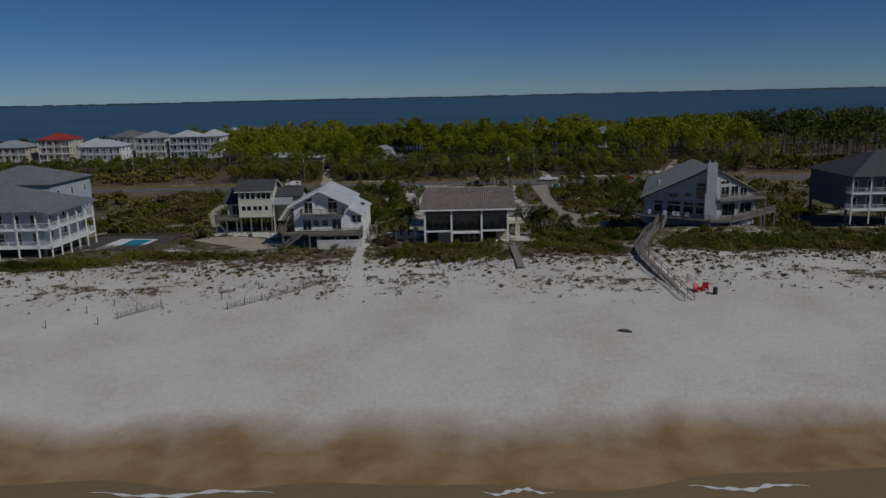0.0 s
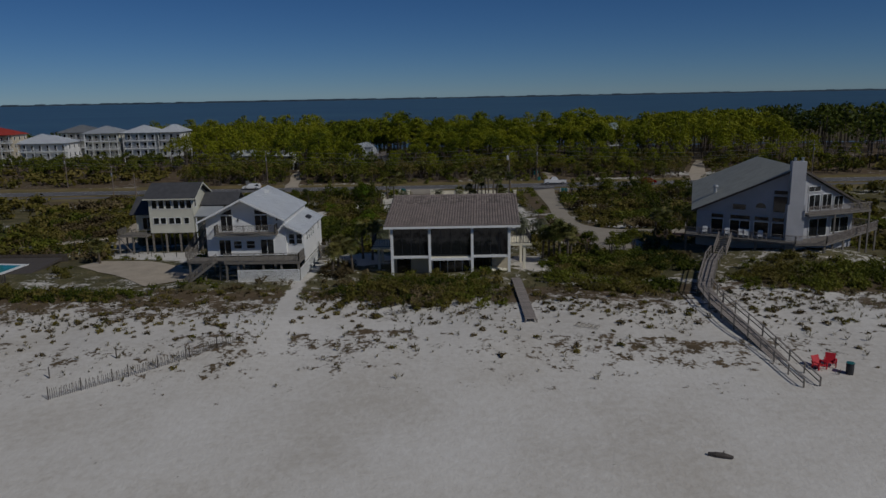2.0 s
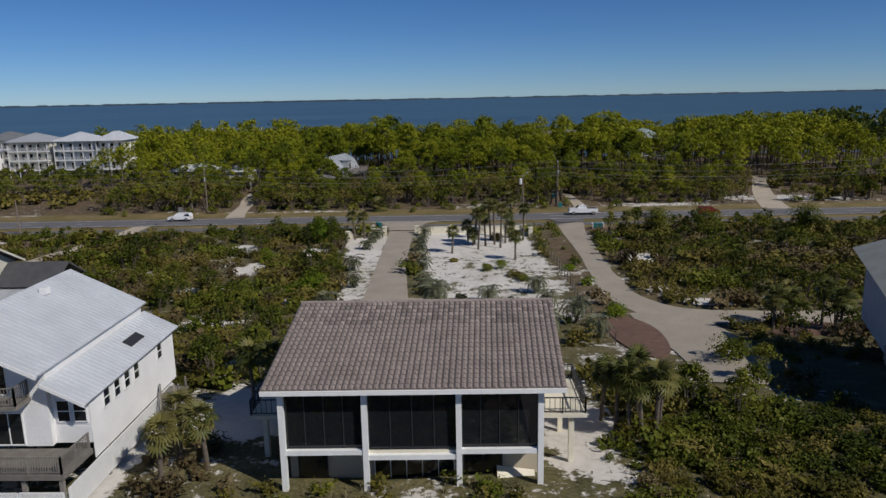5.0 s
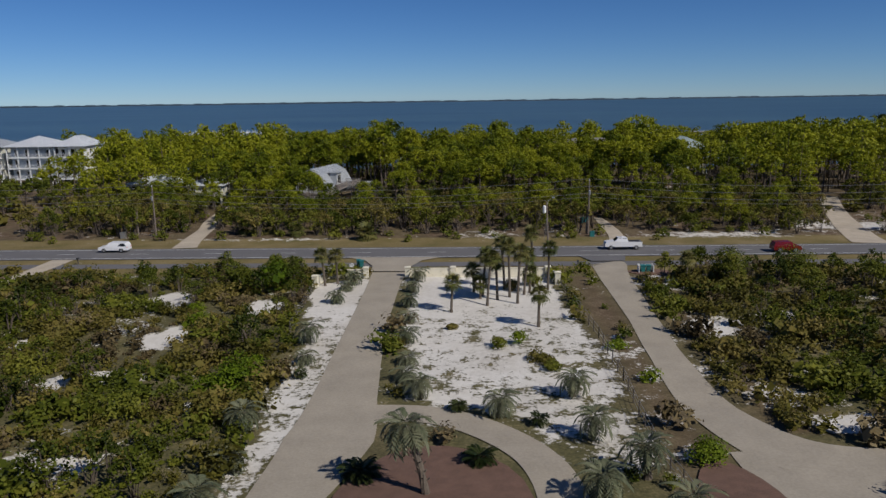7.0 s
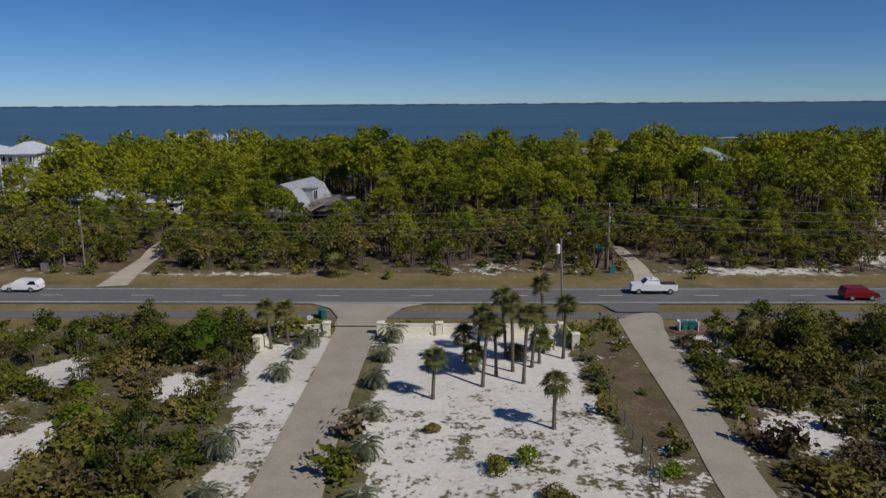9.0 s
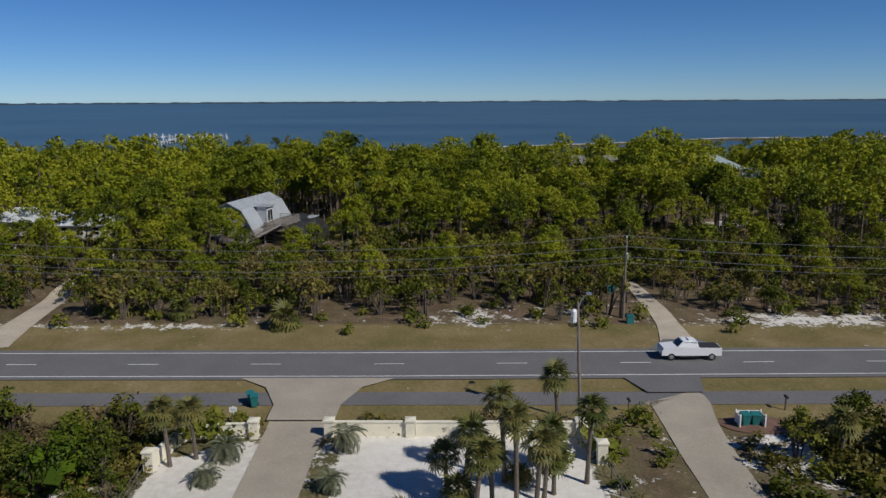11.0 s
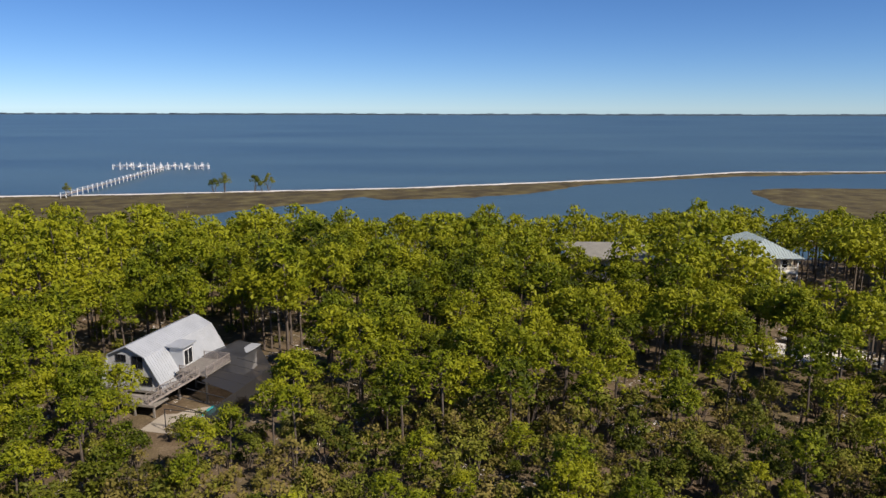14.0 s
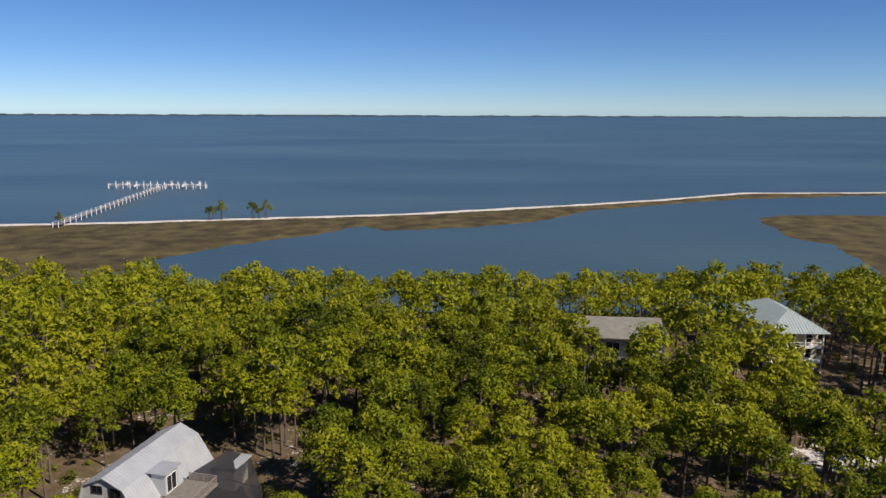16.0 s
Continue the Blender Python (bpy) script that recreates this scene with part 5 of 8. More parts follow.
# ---- garden wall and gate posts ----
def gate_pier(x, y, top=1.15, w=0.72):
    t = thing("gate_pier", x, y, h(x, y) - 0.15, 0, "cream stucco gate pier with a flat cap", "gate pier", "gate piers")
    b = top - (h(x, y) - 0.15)
    part("shaft", Mesh().box(-w / 2, -w / 2, 0, w / 2, w / 2, b - 0.22), STUCCO, t)
    m = Mesh().box(-w / 2 - 0.07, -w / 2 - 0.07, b - 0.22, w / 2 + 0.07, w / 2 + 0.07, b - 0.08)
    m.face((-w / 2 - 0.07, -w / 2 - 0.07, b - 0.08), (w / 2 + 0.07, -w / 2 - 0.07, b - 0.08), (0, 0, b + 0.03))
    m.face((w / 2 + 0.07, -w / 2 - 0.07, b - 0.08), (w / 2 + 0.07, w / 2 + 0.07, b - 0.08), (0, 0, b + 0.03))
    m.face((w / 2 + 0.07, w / 2 + 0.07, b - 0.08), (-w / 2 - 0.07, w / 2 + 0.07, b - 0.08), (0, 0, b + 0.03))
    m.face((-w / 2 - 0.07, w / 2 + 0.07, b - 0.08), (-w / 2 - 0.07, -w / 2 - 0.07, b - 0.08), (0, 0, b + 0.03))
    part("cap", m, STUCCO, t)
    return t


def garden_wall(p, q, top):
    p, q = Vector((*p, 0)), Vector((*q, 0))
    mid = (p + q) / 2
    z = h(mid.x, mid.y) - 0.2
    t = thing("garden_wall", mid.x, mid.y, z, 0, "low cream stucco garden wall beside the gate", "wall", "garden walls")
    d = (q - p) / 2
    part("wall_body", Mesh().bar(Vector((0, 0, (top - z) / 2)) - d, Vector((0, 0, (top - z) / 2)) + d, 0.22, top - z), STUCCO, t)
    part("coping", Mesh().bar(Vector((0, 0, top - z + 0.03)) - d, Vector((0, 0, top - z + 0.03)) + d, 0.32, 0.08), STUCCO, t)
    return t


for x, y in ((-13.3, 219.6), (-12.4, 224.6), (-7.2, 225.0), (-1.3, 225.1), (5.1, 225.1), (18.4, 225.1), (19.3, 221.0)):
    gate_pier(x, y, 1.2 if y > 222 else 1.35)
for p, q, top in (((-12.0, 224.7), (-7.6, 225.0), 0.75), ((-0.9, 225.1), (4.7, 225.1), 0.85), ((5.5, 225.1), (18.0, 225.1), 0.85), ((18.6, 224.7), (19.2, 221.4), 0.9), ((-13.2, 220.0), (-12.6, 224.2), 0.8)):
    garden_wall(p, q, top)
m = Mesh()
for i in range(7):
    m.bar((-0.7, 0, 0.25 + 0.2 * i), (0.7, 0, 0.25 + 0.2 * i), 0.04, 0.05)
m.bar((-0.7, 0, 0.2), (-0.7, 0, 1.5), 0.06, 0.06).bar((0.7, 0, 0.2), (0.7, 0, 1.5), 0.06, 0.06)
t = part("gate", m, BLACK)
t.location = (9.6, 225.25, h(9.6, 225) - 0.1)
tagged(t, "dark metal gate leaf leaning at the garden wall", "gate")

# wire fence along the yard and a second one beside the scrub
def wire_fence(pts, ht, gap, label):
    x, y = pts[0]
    z0 = h(x, y)
    t = thing("wire_fence", x, y, z0, 0, label, "fence", "wire fences")
    tops = []
    for p, q in zip(pts, pts[1:]):
        p, q = Vector((*p, 0)), Vector((*q, 0))
        n = max(1, round((q - p).length / gap))
        for i in range(n + 1):
            c = p.lerp(q, i / n)
            z = h(c.x, c.y) - z0
            part("fence_post", Mesh().tube([(c.x - x, c.y - y, z - 0.3), (c.x - x, c.y - y, z + ht)], [0.05, 0.05], 6), DARK_WOOD, t)
            tops.append(Vector((c.x - x, c.y - y, z)))
    for s in (0.25, 0.6, 0.95):
        m = Mesh()
        for a, b in zip(tops, tops[1:]):
            m.bar(a + Vector((0, 0, ht * s)), b + Vector((0, 0, ht * s)), 0.018, 0.018)
        part("wire", m, GALV, t)
    return t


wire_fence([(19.4, 221), (20.0, 212), (20.9, 198), (21.0, 186), (20.6, 172), (21.4, 160)], 1.25, 2.4, "dark post and wire fence along the yard")
wire_fence([(-13.4, 219), (-12.6, 208), (-12.0, 200)], 1.2, 1.6, "dark post and wire fence at the scrub's edge")
wire_fence([(-52, 149.5), (-46, 149.0), (-38, 148.0), (-34, 147.2)], 0.8, 1.8, "low wooden post fence below the cottage")

# ---- boardwalks ----
def boardwalk(name, pts, width, label, rails, post_gap=2.4):
    o = Vector(pts[0])
    t = thing(name, o.x, o.y, h(o.x, o.y), 0, label, "boardwalk", "boardwalks")
    o = Vector((o.x, o.y, h(o.x, o.y)))
    plank = Mesh().box(-width / 2, -0.065, -0.03, width / 2, 0.065, 0.0).data("plank", BOARD)
    beams, left, right = Mesh(), [], []
    for p, q in zip(pts, pts[1:]):
        p, q = Vector(p) - o, Vector(q) - o
        d = q - p
        flat = Vector((d.x, d.y, 0)).normalized()
        s = Vector((flat.y, -flat.x, 0))
        n = int(d.length / 0.155)
        rot = Matrix((s, d.normalized(), s.cross(d.normalized()))).transposed().to_4x4()
        for i in range(n):
            c = p + d * ((i + 0.5) / n)
            PLANK_JOBS.append((plank, t, Matrix.Translation(c) @ rot))
        for k in (-1, 1):
            beams.bar(p + s * k * width * 0.42 - Vector((0, 0, 0.13)), q + s * k * width * 0.42 - Vector((0, 0, 0.13)), 0.06, 0.18)
        m = max(1, round(d.length / post_gap))
        for i in range(m + 1):
            c = p + d * (i / m)
            for k in (-1, 1):
                e = c + s * k * (width / 2 + 0.02)
                gz = h(e.x + o.x, e.y + o.y) - o.z - 0.3
                part("post", Mesh().bar((e.x, e.y, min(gz, e.z - 0.3)), (e.x, e.y, e.z + (1.0 if rails else -0.02)), 0.1, 0.1), OLD_WOOD, t)
        left += [p + s * (width / 2 + 0.02), q + s * (width / 2 + 0.02)]
        right += [p - s * (width / 2 + 0.02), q - s * (width / 2 + 0.02)]
    part("joist", beams, OLD_WOOD, t)
    if rails:
        for line in (left, right):
            m = Mesh()
            for a, b in zip(line, line[1:]):
                if (b - a).length > 0.01:
                    m.bar(a + Vector((0, 0, 1.0)), b + Vector((0, 0, 1.0)), 0.12, 0.05)
                    m.bar(a + Vector((0, 0, 0.55)), b + Vector((0, 0, 0.55)), 0.04, 0.1)
            part("handrail", m, BOARD, t)
    return t


PLANK_JOBS = []
boardwalk("dune_boardwalk", [(36.9, 131.2, 4.5), (35.0, 127.6, 4.4), (30.6, 117.0, 4.0), (29.9, 111.5, 3.9), (30.6, 103.5, 3.0), (31.7, 95.0, 1.45)], 1.35, "weathered grey boardwalk with handrails down to the beach", True)
boardwalk("plank_walk", [(11.2, 131.6, 2.55), (11.0, 122.0, 3.45), (11.0, 108.4, 3.45)], 1.1, "flat weathered plank walk over the dune", False, 2.6)


# ---- slatted sand fences ----
def sand_fence(pts, label, gap=0.16, ht=0.85):
    x, y = pts[0]
    z0 = h(x, y)
    t = thing("sand_fence", x, y, z0, 0, label, "fence", "sand fences")
    slat = Mesh().box(-0.022, -0.008, -0.1, 0.022, 0.008, ht).data("slat", OLD_WOOD)
    r2 = random.Random(int(x * 10))
    line = []
    for p, q in zip(pts, pts[1:]):
        p, q = Vector((*p, 0)), Vector((*q, 0))
        n = int((q - p).length / gap)
        for i in range(n):
            c = p.lerp(q, i / n)
            z = h(c.x, c.y) - z0
            line.append(Vector((c.x - x, c.y - y, z)))
            if i % 15 == 0:
                part("fence_post", Mesh().tube([(c.x - x, c.y - y, z - 0.3), (c.x - x + 0.03, c.y - y, z + ht + 0.25)], [0.05, 0.045], 6), DARK_WOOD, t)
            else:
                PLANK_JOBS.append((slat, t, Matrix.Translation((c.x - x, c.y - y, z + r2.uniform(-0.06, 0.04))) @ Euler((r2.uniform(-0.15, 0.15), r2.uniform(-0.12, 0.12), math.atan2(q.y - p.y, q.x - p.x))).to_matrix().to_4x4()))
    for s in (0.2, 0.5, 0.8):
        m = Mesh()
        for a, b in zip(line[::6], line[6::6]):
            m.bar(a + Vector((0, 0, ht * s)), b + Vector((0, 0, ht * s)), 0.012, 0.012)
        part("wire", m, GALV, t)
    return t


sand_fence([(-28.8, 94.6), (-24.0, 98.4), (-19.8, 101.4), (-16.4, 104.0)], "grey slatted sand fence half buried in the dune")
sand_fence([(-42.3, 92.2), (-40.0, 94.4), (-37.8, 96.2)], "short grey slatted sand fence on the beach")
for x, y in ((-50.2, 89.6), (-44.0, 90.4), (-47.2, 94.2), (-44.8, 97.0), (-30.6, 98.2), (-26.4, 101.6)):
    z = h(x, y)
    t = part("fence_stake", Mesh().tube([(0, 0, -0.3), (0.05, 0, 1.0)], [0.06, 0.05], 6), DARK_WOOD)
    t.location = (x, y, z)
    tagged(t, "lone dark fence stake in white sand", "stake", "beach stakes")
# fallen sand fence mats
for x, y, turn in ((-3.5, 112.0, 20), (15.2, 107.5, -30)):
    t = thing("fallen_fence", x, y, h(x, y) + 0.02, turn, "flattened slatted fence lying on the dune", "fence", "fallen fences")
    for i in range(16):
        part("slat", Mesh().box(-0.02, -0.6, 0, 0.02, 0.6, 0.02), OLD_WOOD, t).location = (i * 0.15, 0.05 * math.sin(i), 0.02 + 0.03 * (i % 3))
t = thing("pool_fence", -66, 128.2, h(-66, 128.2), 0, "dark wooden paling fence round the pool", "fence")
for i in range(70):
    a = i / 69
    px, py = (-66 + 30 * a * 0.47, 128.2) if a < 0.999 else (-52, 128.2)
    z = h(px, py) - h(-66, 128.2)
    part("paling", Mesh().box(-0.06, -0.015, z, 0.06, 0.015, z + 1.05), DARK_WOOD, t).location = (px + 66, 0, 0)
t = thing("pool_back_fence", -69, 145.0, h(-69, 145), 0, "dark wooden paling fence behind the pool", "fence")
for i in range(90):
    px = -69 + 16 * i / 89
    z = h(px, 145) - h(-69, 145)
    part("paling", Mesh().box(-0.07, -0.015, z, 0.07, 0.015, z + 1.2), DARK_WOOD, t).location = (px + 69, 0, 0)
t = thing("swimming_pool", -60, 136, h(-60, 136), 0, "turquoise swimming pool with white concrete edge", "pool")
pts = [(-4.2 + 8 * (i % 2) * 0, 0) for i in range(1)]
ring_o = [(-4.0, -4.2), (3.6, -4.0), (4.2, 4.0), (-3.2, 5.0)]
ring_i = [(-0.6, -3.2), (3.0, -3.2), (3.5, 3.2), (-0.4, 3.8)]
part("pool_surround", Mesh().slab([(x, y, 0.22) for x, y in ring_o], 0.4), WHITE_TRIM, t)
part("pool_surface", Mesh().slab([(x, y, 0.235) for x, y in ring_i], 0.02), POOL_WATER, t)
t = part("pool_deck", Mesh().slab([(-67.5, 129, 0), (-52, 128.6, 0), (-53.5, 144.5, 0), (-69, 144.5, 0)], 0.35), DARK_WOOD)
t.location = (0, 0, h(-60, 136) + 0.12)
tagged(t, "dark wooden deck round the swimming pool", "deck")
t = ribbon("sand_lawn", [(-48, 141.5), (-42, 139), (-36, 134), (-31, 127)], [4, 8, 8, 6], DIRT, 0.05)
tagged(t, "tan bare sand court below the cottage", "sand court", kind="structure")

# ---- mulch beds ----
def bed(name, cx, cy, rx, ry, material, label, lift=0.05):
    m = Mesh()
    ring = []
    for i in range(26):
        a = i / 26 * 2 * math.pi
        x, y = cx + rx * math.cos(a) * (1 + 0.05 * math.sin(3 * a)), cy + ry * math.sin(a)
        ring.append((x, y, max(h(x + e, y + f) for e in (-0.6, 0, 0.6) for f in (-0.6, 0, 0.6)) + lift))
    c = (cx, cy, h(cx, cy) + lift + 0.16)
    for a, b in zip(ring, ring[1:] + ring[:1]):
        m.face(a, b, c)
        m.face(a, (a[0], a[1], a[2] - 0.4), (b[0], b[1], b[2] - 0.4), b)
    return tagged(part(name, m, material), label, "planting bed", kind="structure")


bed("mulch_bed", 5.2, 163.5, 6.2, 9.4, MULCH, "reddish mulch bed inside the driveway loop", 0.10)
bed("mulch_island", 41.0, 165.2, 6.0, 3.0, MULCH, "mulch island with sabal palms by the drive", 0.08)
bed("mulch_verge", 24.2, 163.0, 2.6, 8.0, MULCH, "reddish mulch strip beside the sandy drive", 0.08)
bed("bin_pad", 33.0, 227.0, 3.0, 1.6, MULCH, "reddish pad under the wheeled bins", 0.06)


# ---- poles, lines and lamp ----
def utility_pole(x, y, ht, label, lean=0.0, material=POLE_WOOD, arm=True):
    z = h(x, y)
    t = thing("utility_pole", x, y, z - 0.2, 0, label, "utility pole", "utility poles")
    part("shaft", Mesh().tube([(0, 0, 0), (lean * 0.5, 0, ht * 0.5), (lean, 0, ht + 0.2)], [0.16, 0.14, 0.11], 9), material, t)
    if arm:
        part("insulator", Mesh().tube([(lean, 0, ht + 0.2), (lean, 0, ht + 0.5)], [0.06, 0.04], 7), WHITE_PLASTIC, t)
        part("bracket", Mesh().bar((lean - 0.05, 0, ht - 0.9), (lean - 0.05, -0.35, ht - 0.8), 0.06, 0.06), GALV, t)
        can = part("transformer", Mesh().tube([(lean, -0.38, ht - 2.4), (lean, -0.38, ht - 2.35), (lean, -0.38, ht - 1.6), (lean, -0.38, ht - 1.5)], [0.12, 0.2, 0.2, 0.12], 10), GALV, t)
    return t, Vector((x + lean, y, z + ht + 0.3))


POLES = [(-170, 256.5, 9.6), (-110, 256.3, 9.6), (-50.5, 256.0, 9.4), (28.9, 256.3, 9.8), (110, 257.6, 9.6), (190, 259.5, 9.6)]
tops = []
for x, y, ht in POLES:
    t, top = utility_pole(x, y, ht, "weathered wooden utility pole with transformer beside the road")
    tops.append(top)
utility_pole(28.6, 256.6, 5.2, "short wooden pole stub beside a utility pole", 0.05, POLE_WOOD, False)
utility_pole(-54.5, 257.4, 4.5, "short wooden pole stub beside a utility pole", 0.05, POLE_WOOD, False)
utility_pole(-84, 229, 8.5, "wooden utility pole beside the road", 0.15)
utility_pole(-79, 231, 6.5, "wooden utility pole beside the road", -0.1, POLE_WOOD, False)
WIRE = mat("power_line", (0.25, 0.25, 0.25), 0.5, 0.5, vary=0.1, bump=0)
for drop, r in ((0.0, 0.028), (1.3, 0.03), (2.5, 0.028), (3.2, 0.022)):
    t = thing("power_line", tops[0].x, tops[0].y, tops[0].z, 0, "grey overhead power line between wooden poles", "power line", "power lines")
    for a, b in zip(tops, tops[1:]):
        pts = []
        for i in range(15):
            s = i / 14
            pts.append(a.lerp(b, s) - tops[0] - Vector((0, 0.1 * drop, drop + 1.6 * 4 * s * (1 - s) * ((b - a).length / 80) ** 2)))
        part("span", Mesh().tube(pts, [r] * 15, 4), WIRE, t)
lx, ly = 18.9, 227.6
lt = thing("street_lamp", lx, ly, h(lx, ly) - 0.2, 0, "wooden lamp pole with white lamp can beside the cycle path", "street lamp")
part("shaft", Mesh().tube([(0, 0, 0), (-0.3, 0, 5), (-0.55, 0, 10.4)], [0.15, 0.13, 0.10], 9), POLE_WOOD, lt)
part("arm", Mesh().tube([(-0.5, 0, 9.8), (-0.2, 0.3, 10.6), (0.4, 1.0, 10.8)], [0.03, 0.03, 0.03], 6), GALV, lt)
part("transformer", Mesh().tube([(-0.85, -0.1, 8.7), (-0.85, -0.1, 8.8), (-0.85, -0.1, 9.7), (-0.85, -0.1, 9.85)], [0.14, 0.24, 0.24, 0.1], 10), WHITE_PLASTIC, lt)
part("lamp_head", Mesh().box(0.3, 0.9, 10.7, 0.7, 1.4, 10.85), GALV, lt)
part("guy_wire", Mesh().tube([(-0.45, 0, 8.4), (-1.6, -2.5, 0.2)], [0.015, 0.015], 4), WIRE, lt)


# ---- wheeled bins, signs, boxes ----
def wheeled_bin(x, y, turn=0):
    t = thing("wheeled_bin", x, y, h(x, y) + 0.02, turn, "teal wheeled rubbish bin beside the road", "bin", "wheeled bins")
    b = Mesh()
    k = 0
    b.v = [(-0.24, -0.26, 0.1), (0.24, -0.26, 0.1), (0.24, 0.24, 0.1), (-0.24, 0.24, 0.1), (-0.32, -0.36, 1.0), (0.32, -0.36, 1.0), (0.32, 0.34, 1.0), (-0.32, 0.34, 1.0)]
    b.f = [(0, 3, 2, 1), (4, 5, 6, 7), (0, 1, 5, 4), (1, 2, 6, 5), (2, 3, 7, 6), (3, 0, 4, 7)]
    part("body", b, BIN_GREEN, t)
    part("lid", Mesh().slab([(-0.35, -0.4, 1.05), (0.35, -0.4, 1.05), (0.35, 0.38, 1.1), (-0.35, 0.38, 1.1)], 0.07), BIN_GREEN, t, "lighter teal lid")
    part("handle", Mesh().bar((-0.28, 0.42, 0.98), (0.28, 0.42, 0.98), 0.05, 0.05), BIN_GREEN, t)
    for s in (-0.28, 0.28):
        part("wheel", Mesh().tube([(s - 0.03, 0.26, 0.12), (s + 0.03, 0.26, 0.12)], [0.12, 0.12], 10), RUBBER, t)
    return t


wheeled_bin(-9.1, 231.0, 20)
wheeled_bin(-8.6, 230.4, 10)
wheeled_bin(32.0, 226.9, 5)
wheeled_bin(32.8, 226.9, -4)
wheeled_bin(30.2, 268.0, 30)
wheeled_bin(29.4, 267.4, 10)
t = thing("bin_rack", 32.4, 226.9, h(32.4, 226.9), 0, "small white wooden rack round the wheeled bins", "bin rack")
for s in (-1.0, 1.0):
    for yy in (-0.5, 0.5):
        part("rack_post", Mesh().box(s - 0.05, yy - 0.05, -0.1, s + 0.05, yy + 0.05, 1.2), WHITE_TRIM, t)
    part("rack_side", Mesh().box(s - 0.02, -0.5, 0.2, s + 0.02, 0.5, 1.0), WHITE_TRIM, t)
part("rack_rail", Mesh().box(-1.0, 0.5, 0.9, 1.0, 0.56, 1.1), WHITE_TRIM, t)


def sign_board(x, y, w, ht, top, label):
    t = thing("sign_post", x, y, h(x, y) - 0.1, 5, label, "sign", "roadside signs")
    part("sign_stake", Mesh().box(-0.04, -0.04, 0, 0.04, 0.04, top), WHITE_TRIM, t)
    bd = part("board", Mesh().box(-w / 2, -0.07, top - ht, w / 2, -0.04, top - 0.05), WHITE_TRIM, t)
    for i in range(3):
        part("text_bar", Mesh().box(-w * 0.35, -0.078, top - ht * (0.3 + 0.22 * i), w * 0.35, -0.07, top - ht * (0.24 + 0.22 * i)), BLACK, bd)


sign_board(-9.6, 227.6, 0.6, 0.5, 1.5, "small white sign board on a stake")
for x, y, z1 in ((23.2, 229.4, 1.1), (36.5, 229.8, 1.2), (60, 230.5, 1.1), (-53, 233, 1.0)):
    t = thing("mailbox", x, y, h(x, y), 0, "dark mailbox on a wooden post beside the cycle path", "mailbox", "mailboxes")
    part("mailbox_post", Mesh().box(-0.05, -0.05, -0.2, 0.05, 0.05, z1 - 0.1), DARK_WOOD, t)
    m = Mesh().tube([(0, -0.25, z1), (0, 0.25, z1)], [0.12, 0.12], 10)
    part("mailbox_body", m, BLACK, t)
t = thing("utility_box", 29.3, 254.5, h(29.3, 254.5), 0, "green utility cabinet at the pole's foot", "utility box")
part("cabinet", Mesh().box(-0.4, -0.3, -0.1, 0.4, 0.3, 0.9), BIN_GREEN, t)
part("cabinet_lid", Mesh().box(-0.44, -0.34, 0.9, 0.44, 0.34, 0.97), BIN_GREEN, t)
t = thing("utility_box", -56.2, 255.0, h(-56, 255), 0, "grey utility cabinet beside the track", "utility box")
part("cabinet", Mesh().box(-0.45, -0.35, -0.1, 0.45, 0.35, 1.1), GALV, t)
part("cabinet_lid", Mesh().box(-0.49, -0.39, 1.1, 0.49, 0.39, 1.17), GALV, t)
# white yard structure: a small garden chair by the yard bushes
t = thing("garden_chair", 17.2, 186.3, h(17.2, 186.3), 30, "white garden chair on the sandy yard", "chair")
part("seat", Mesh().box(-0.3, -0.3, 0.38, 0.3, 0.3, 0.44), WHITE_PLASTIC, t)
part("backrest", Mesh().box(-0.3, 0.28, 0.44, 0.3, 0.34, 1.0), WHITE_PLASTIC, t)
for a in (-0.26, 0.26):
    for b in (-0.26, 0.26):
        part("leg", Mesh().box(a - 0.03, b - 0.03, 0, a + 0.03, b + 0.03, 0.38), WHITE_PLASTIC, t)

# ---- beach things ----
lg = Mesh().tube([(-0.75, 0.3, 0.16), (-0.3, 0.1, 0.2), (0.2, -0.05, 0.2), (0.75, -0.25, 0.14)], [0.12, 0.19, 0.18, 0.1], 9)
lg.tube([(0.1, -0.02, 0.2), (0.3, 0.25, 0.38)], [0.06, 0.03], 6)
t = part("driftwood_log", lg, DARK_WOOD)
t.location = (21.2, 85.6, h(21.2, 85.6) - 0.03)
tagged(t, "dark driftwood log on white beach sand", "log")
for x, y, turn in ((33.7, 98.0, 20), (34.8, 98.4, -25)):
    t = thing("beach_chair", x, y, h(x, y), turn, "low red plastic beach chair on the sand", "chair", "red beach chairs")
    part("seat", Mesh().slab([(-0.36, -0.4, 0.42), (0.36, -0.4, 0.42), (0.36, 0.25, 0.28), (-0.36, 0.25, 0.28)], 0.06), RED_PLASTIC, t)
    part("backrest", Mesh().slab([(-0.36, 0.2, 0.3), (0.36, 0.2, 0.3), (0.4, 0.55, 1.0), (-0.4, 0.55, 1.0)], 0.06), RED_PLASTIC, t)
    for s in (-0.42, 0.42):
        part("armrest", Mesh().box(s - 0.07, -0.45, 0.55, s + 0.07, 0.4, 0.6), RED_PLASTIC, t)
        part("leg", Mesh().box(s - 0.04, -0.42, 0, s + 0.04, -0.32, 0.55), RED_PLASTIC, t)
        part("leg", Mesh().box(s - 0.04, 0.25, 0, s + 0.04, 0.35, 0.55), RED_PLASTIC, t)
t = thing("rubbish_barrel", 35.7, 97.0, h(35.7, 97), 0, "dark rubbish barrel standing on the beach", "barrel")
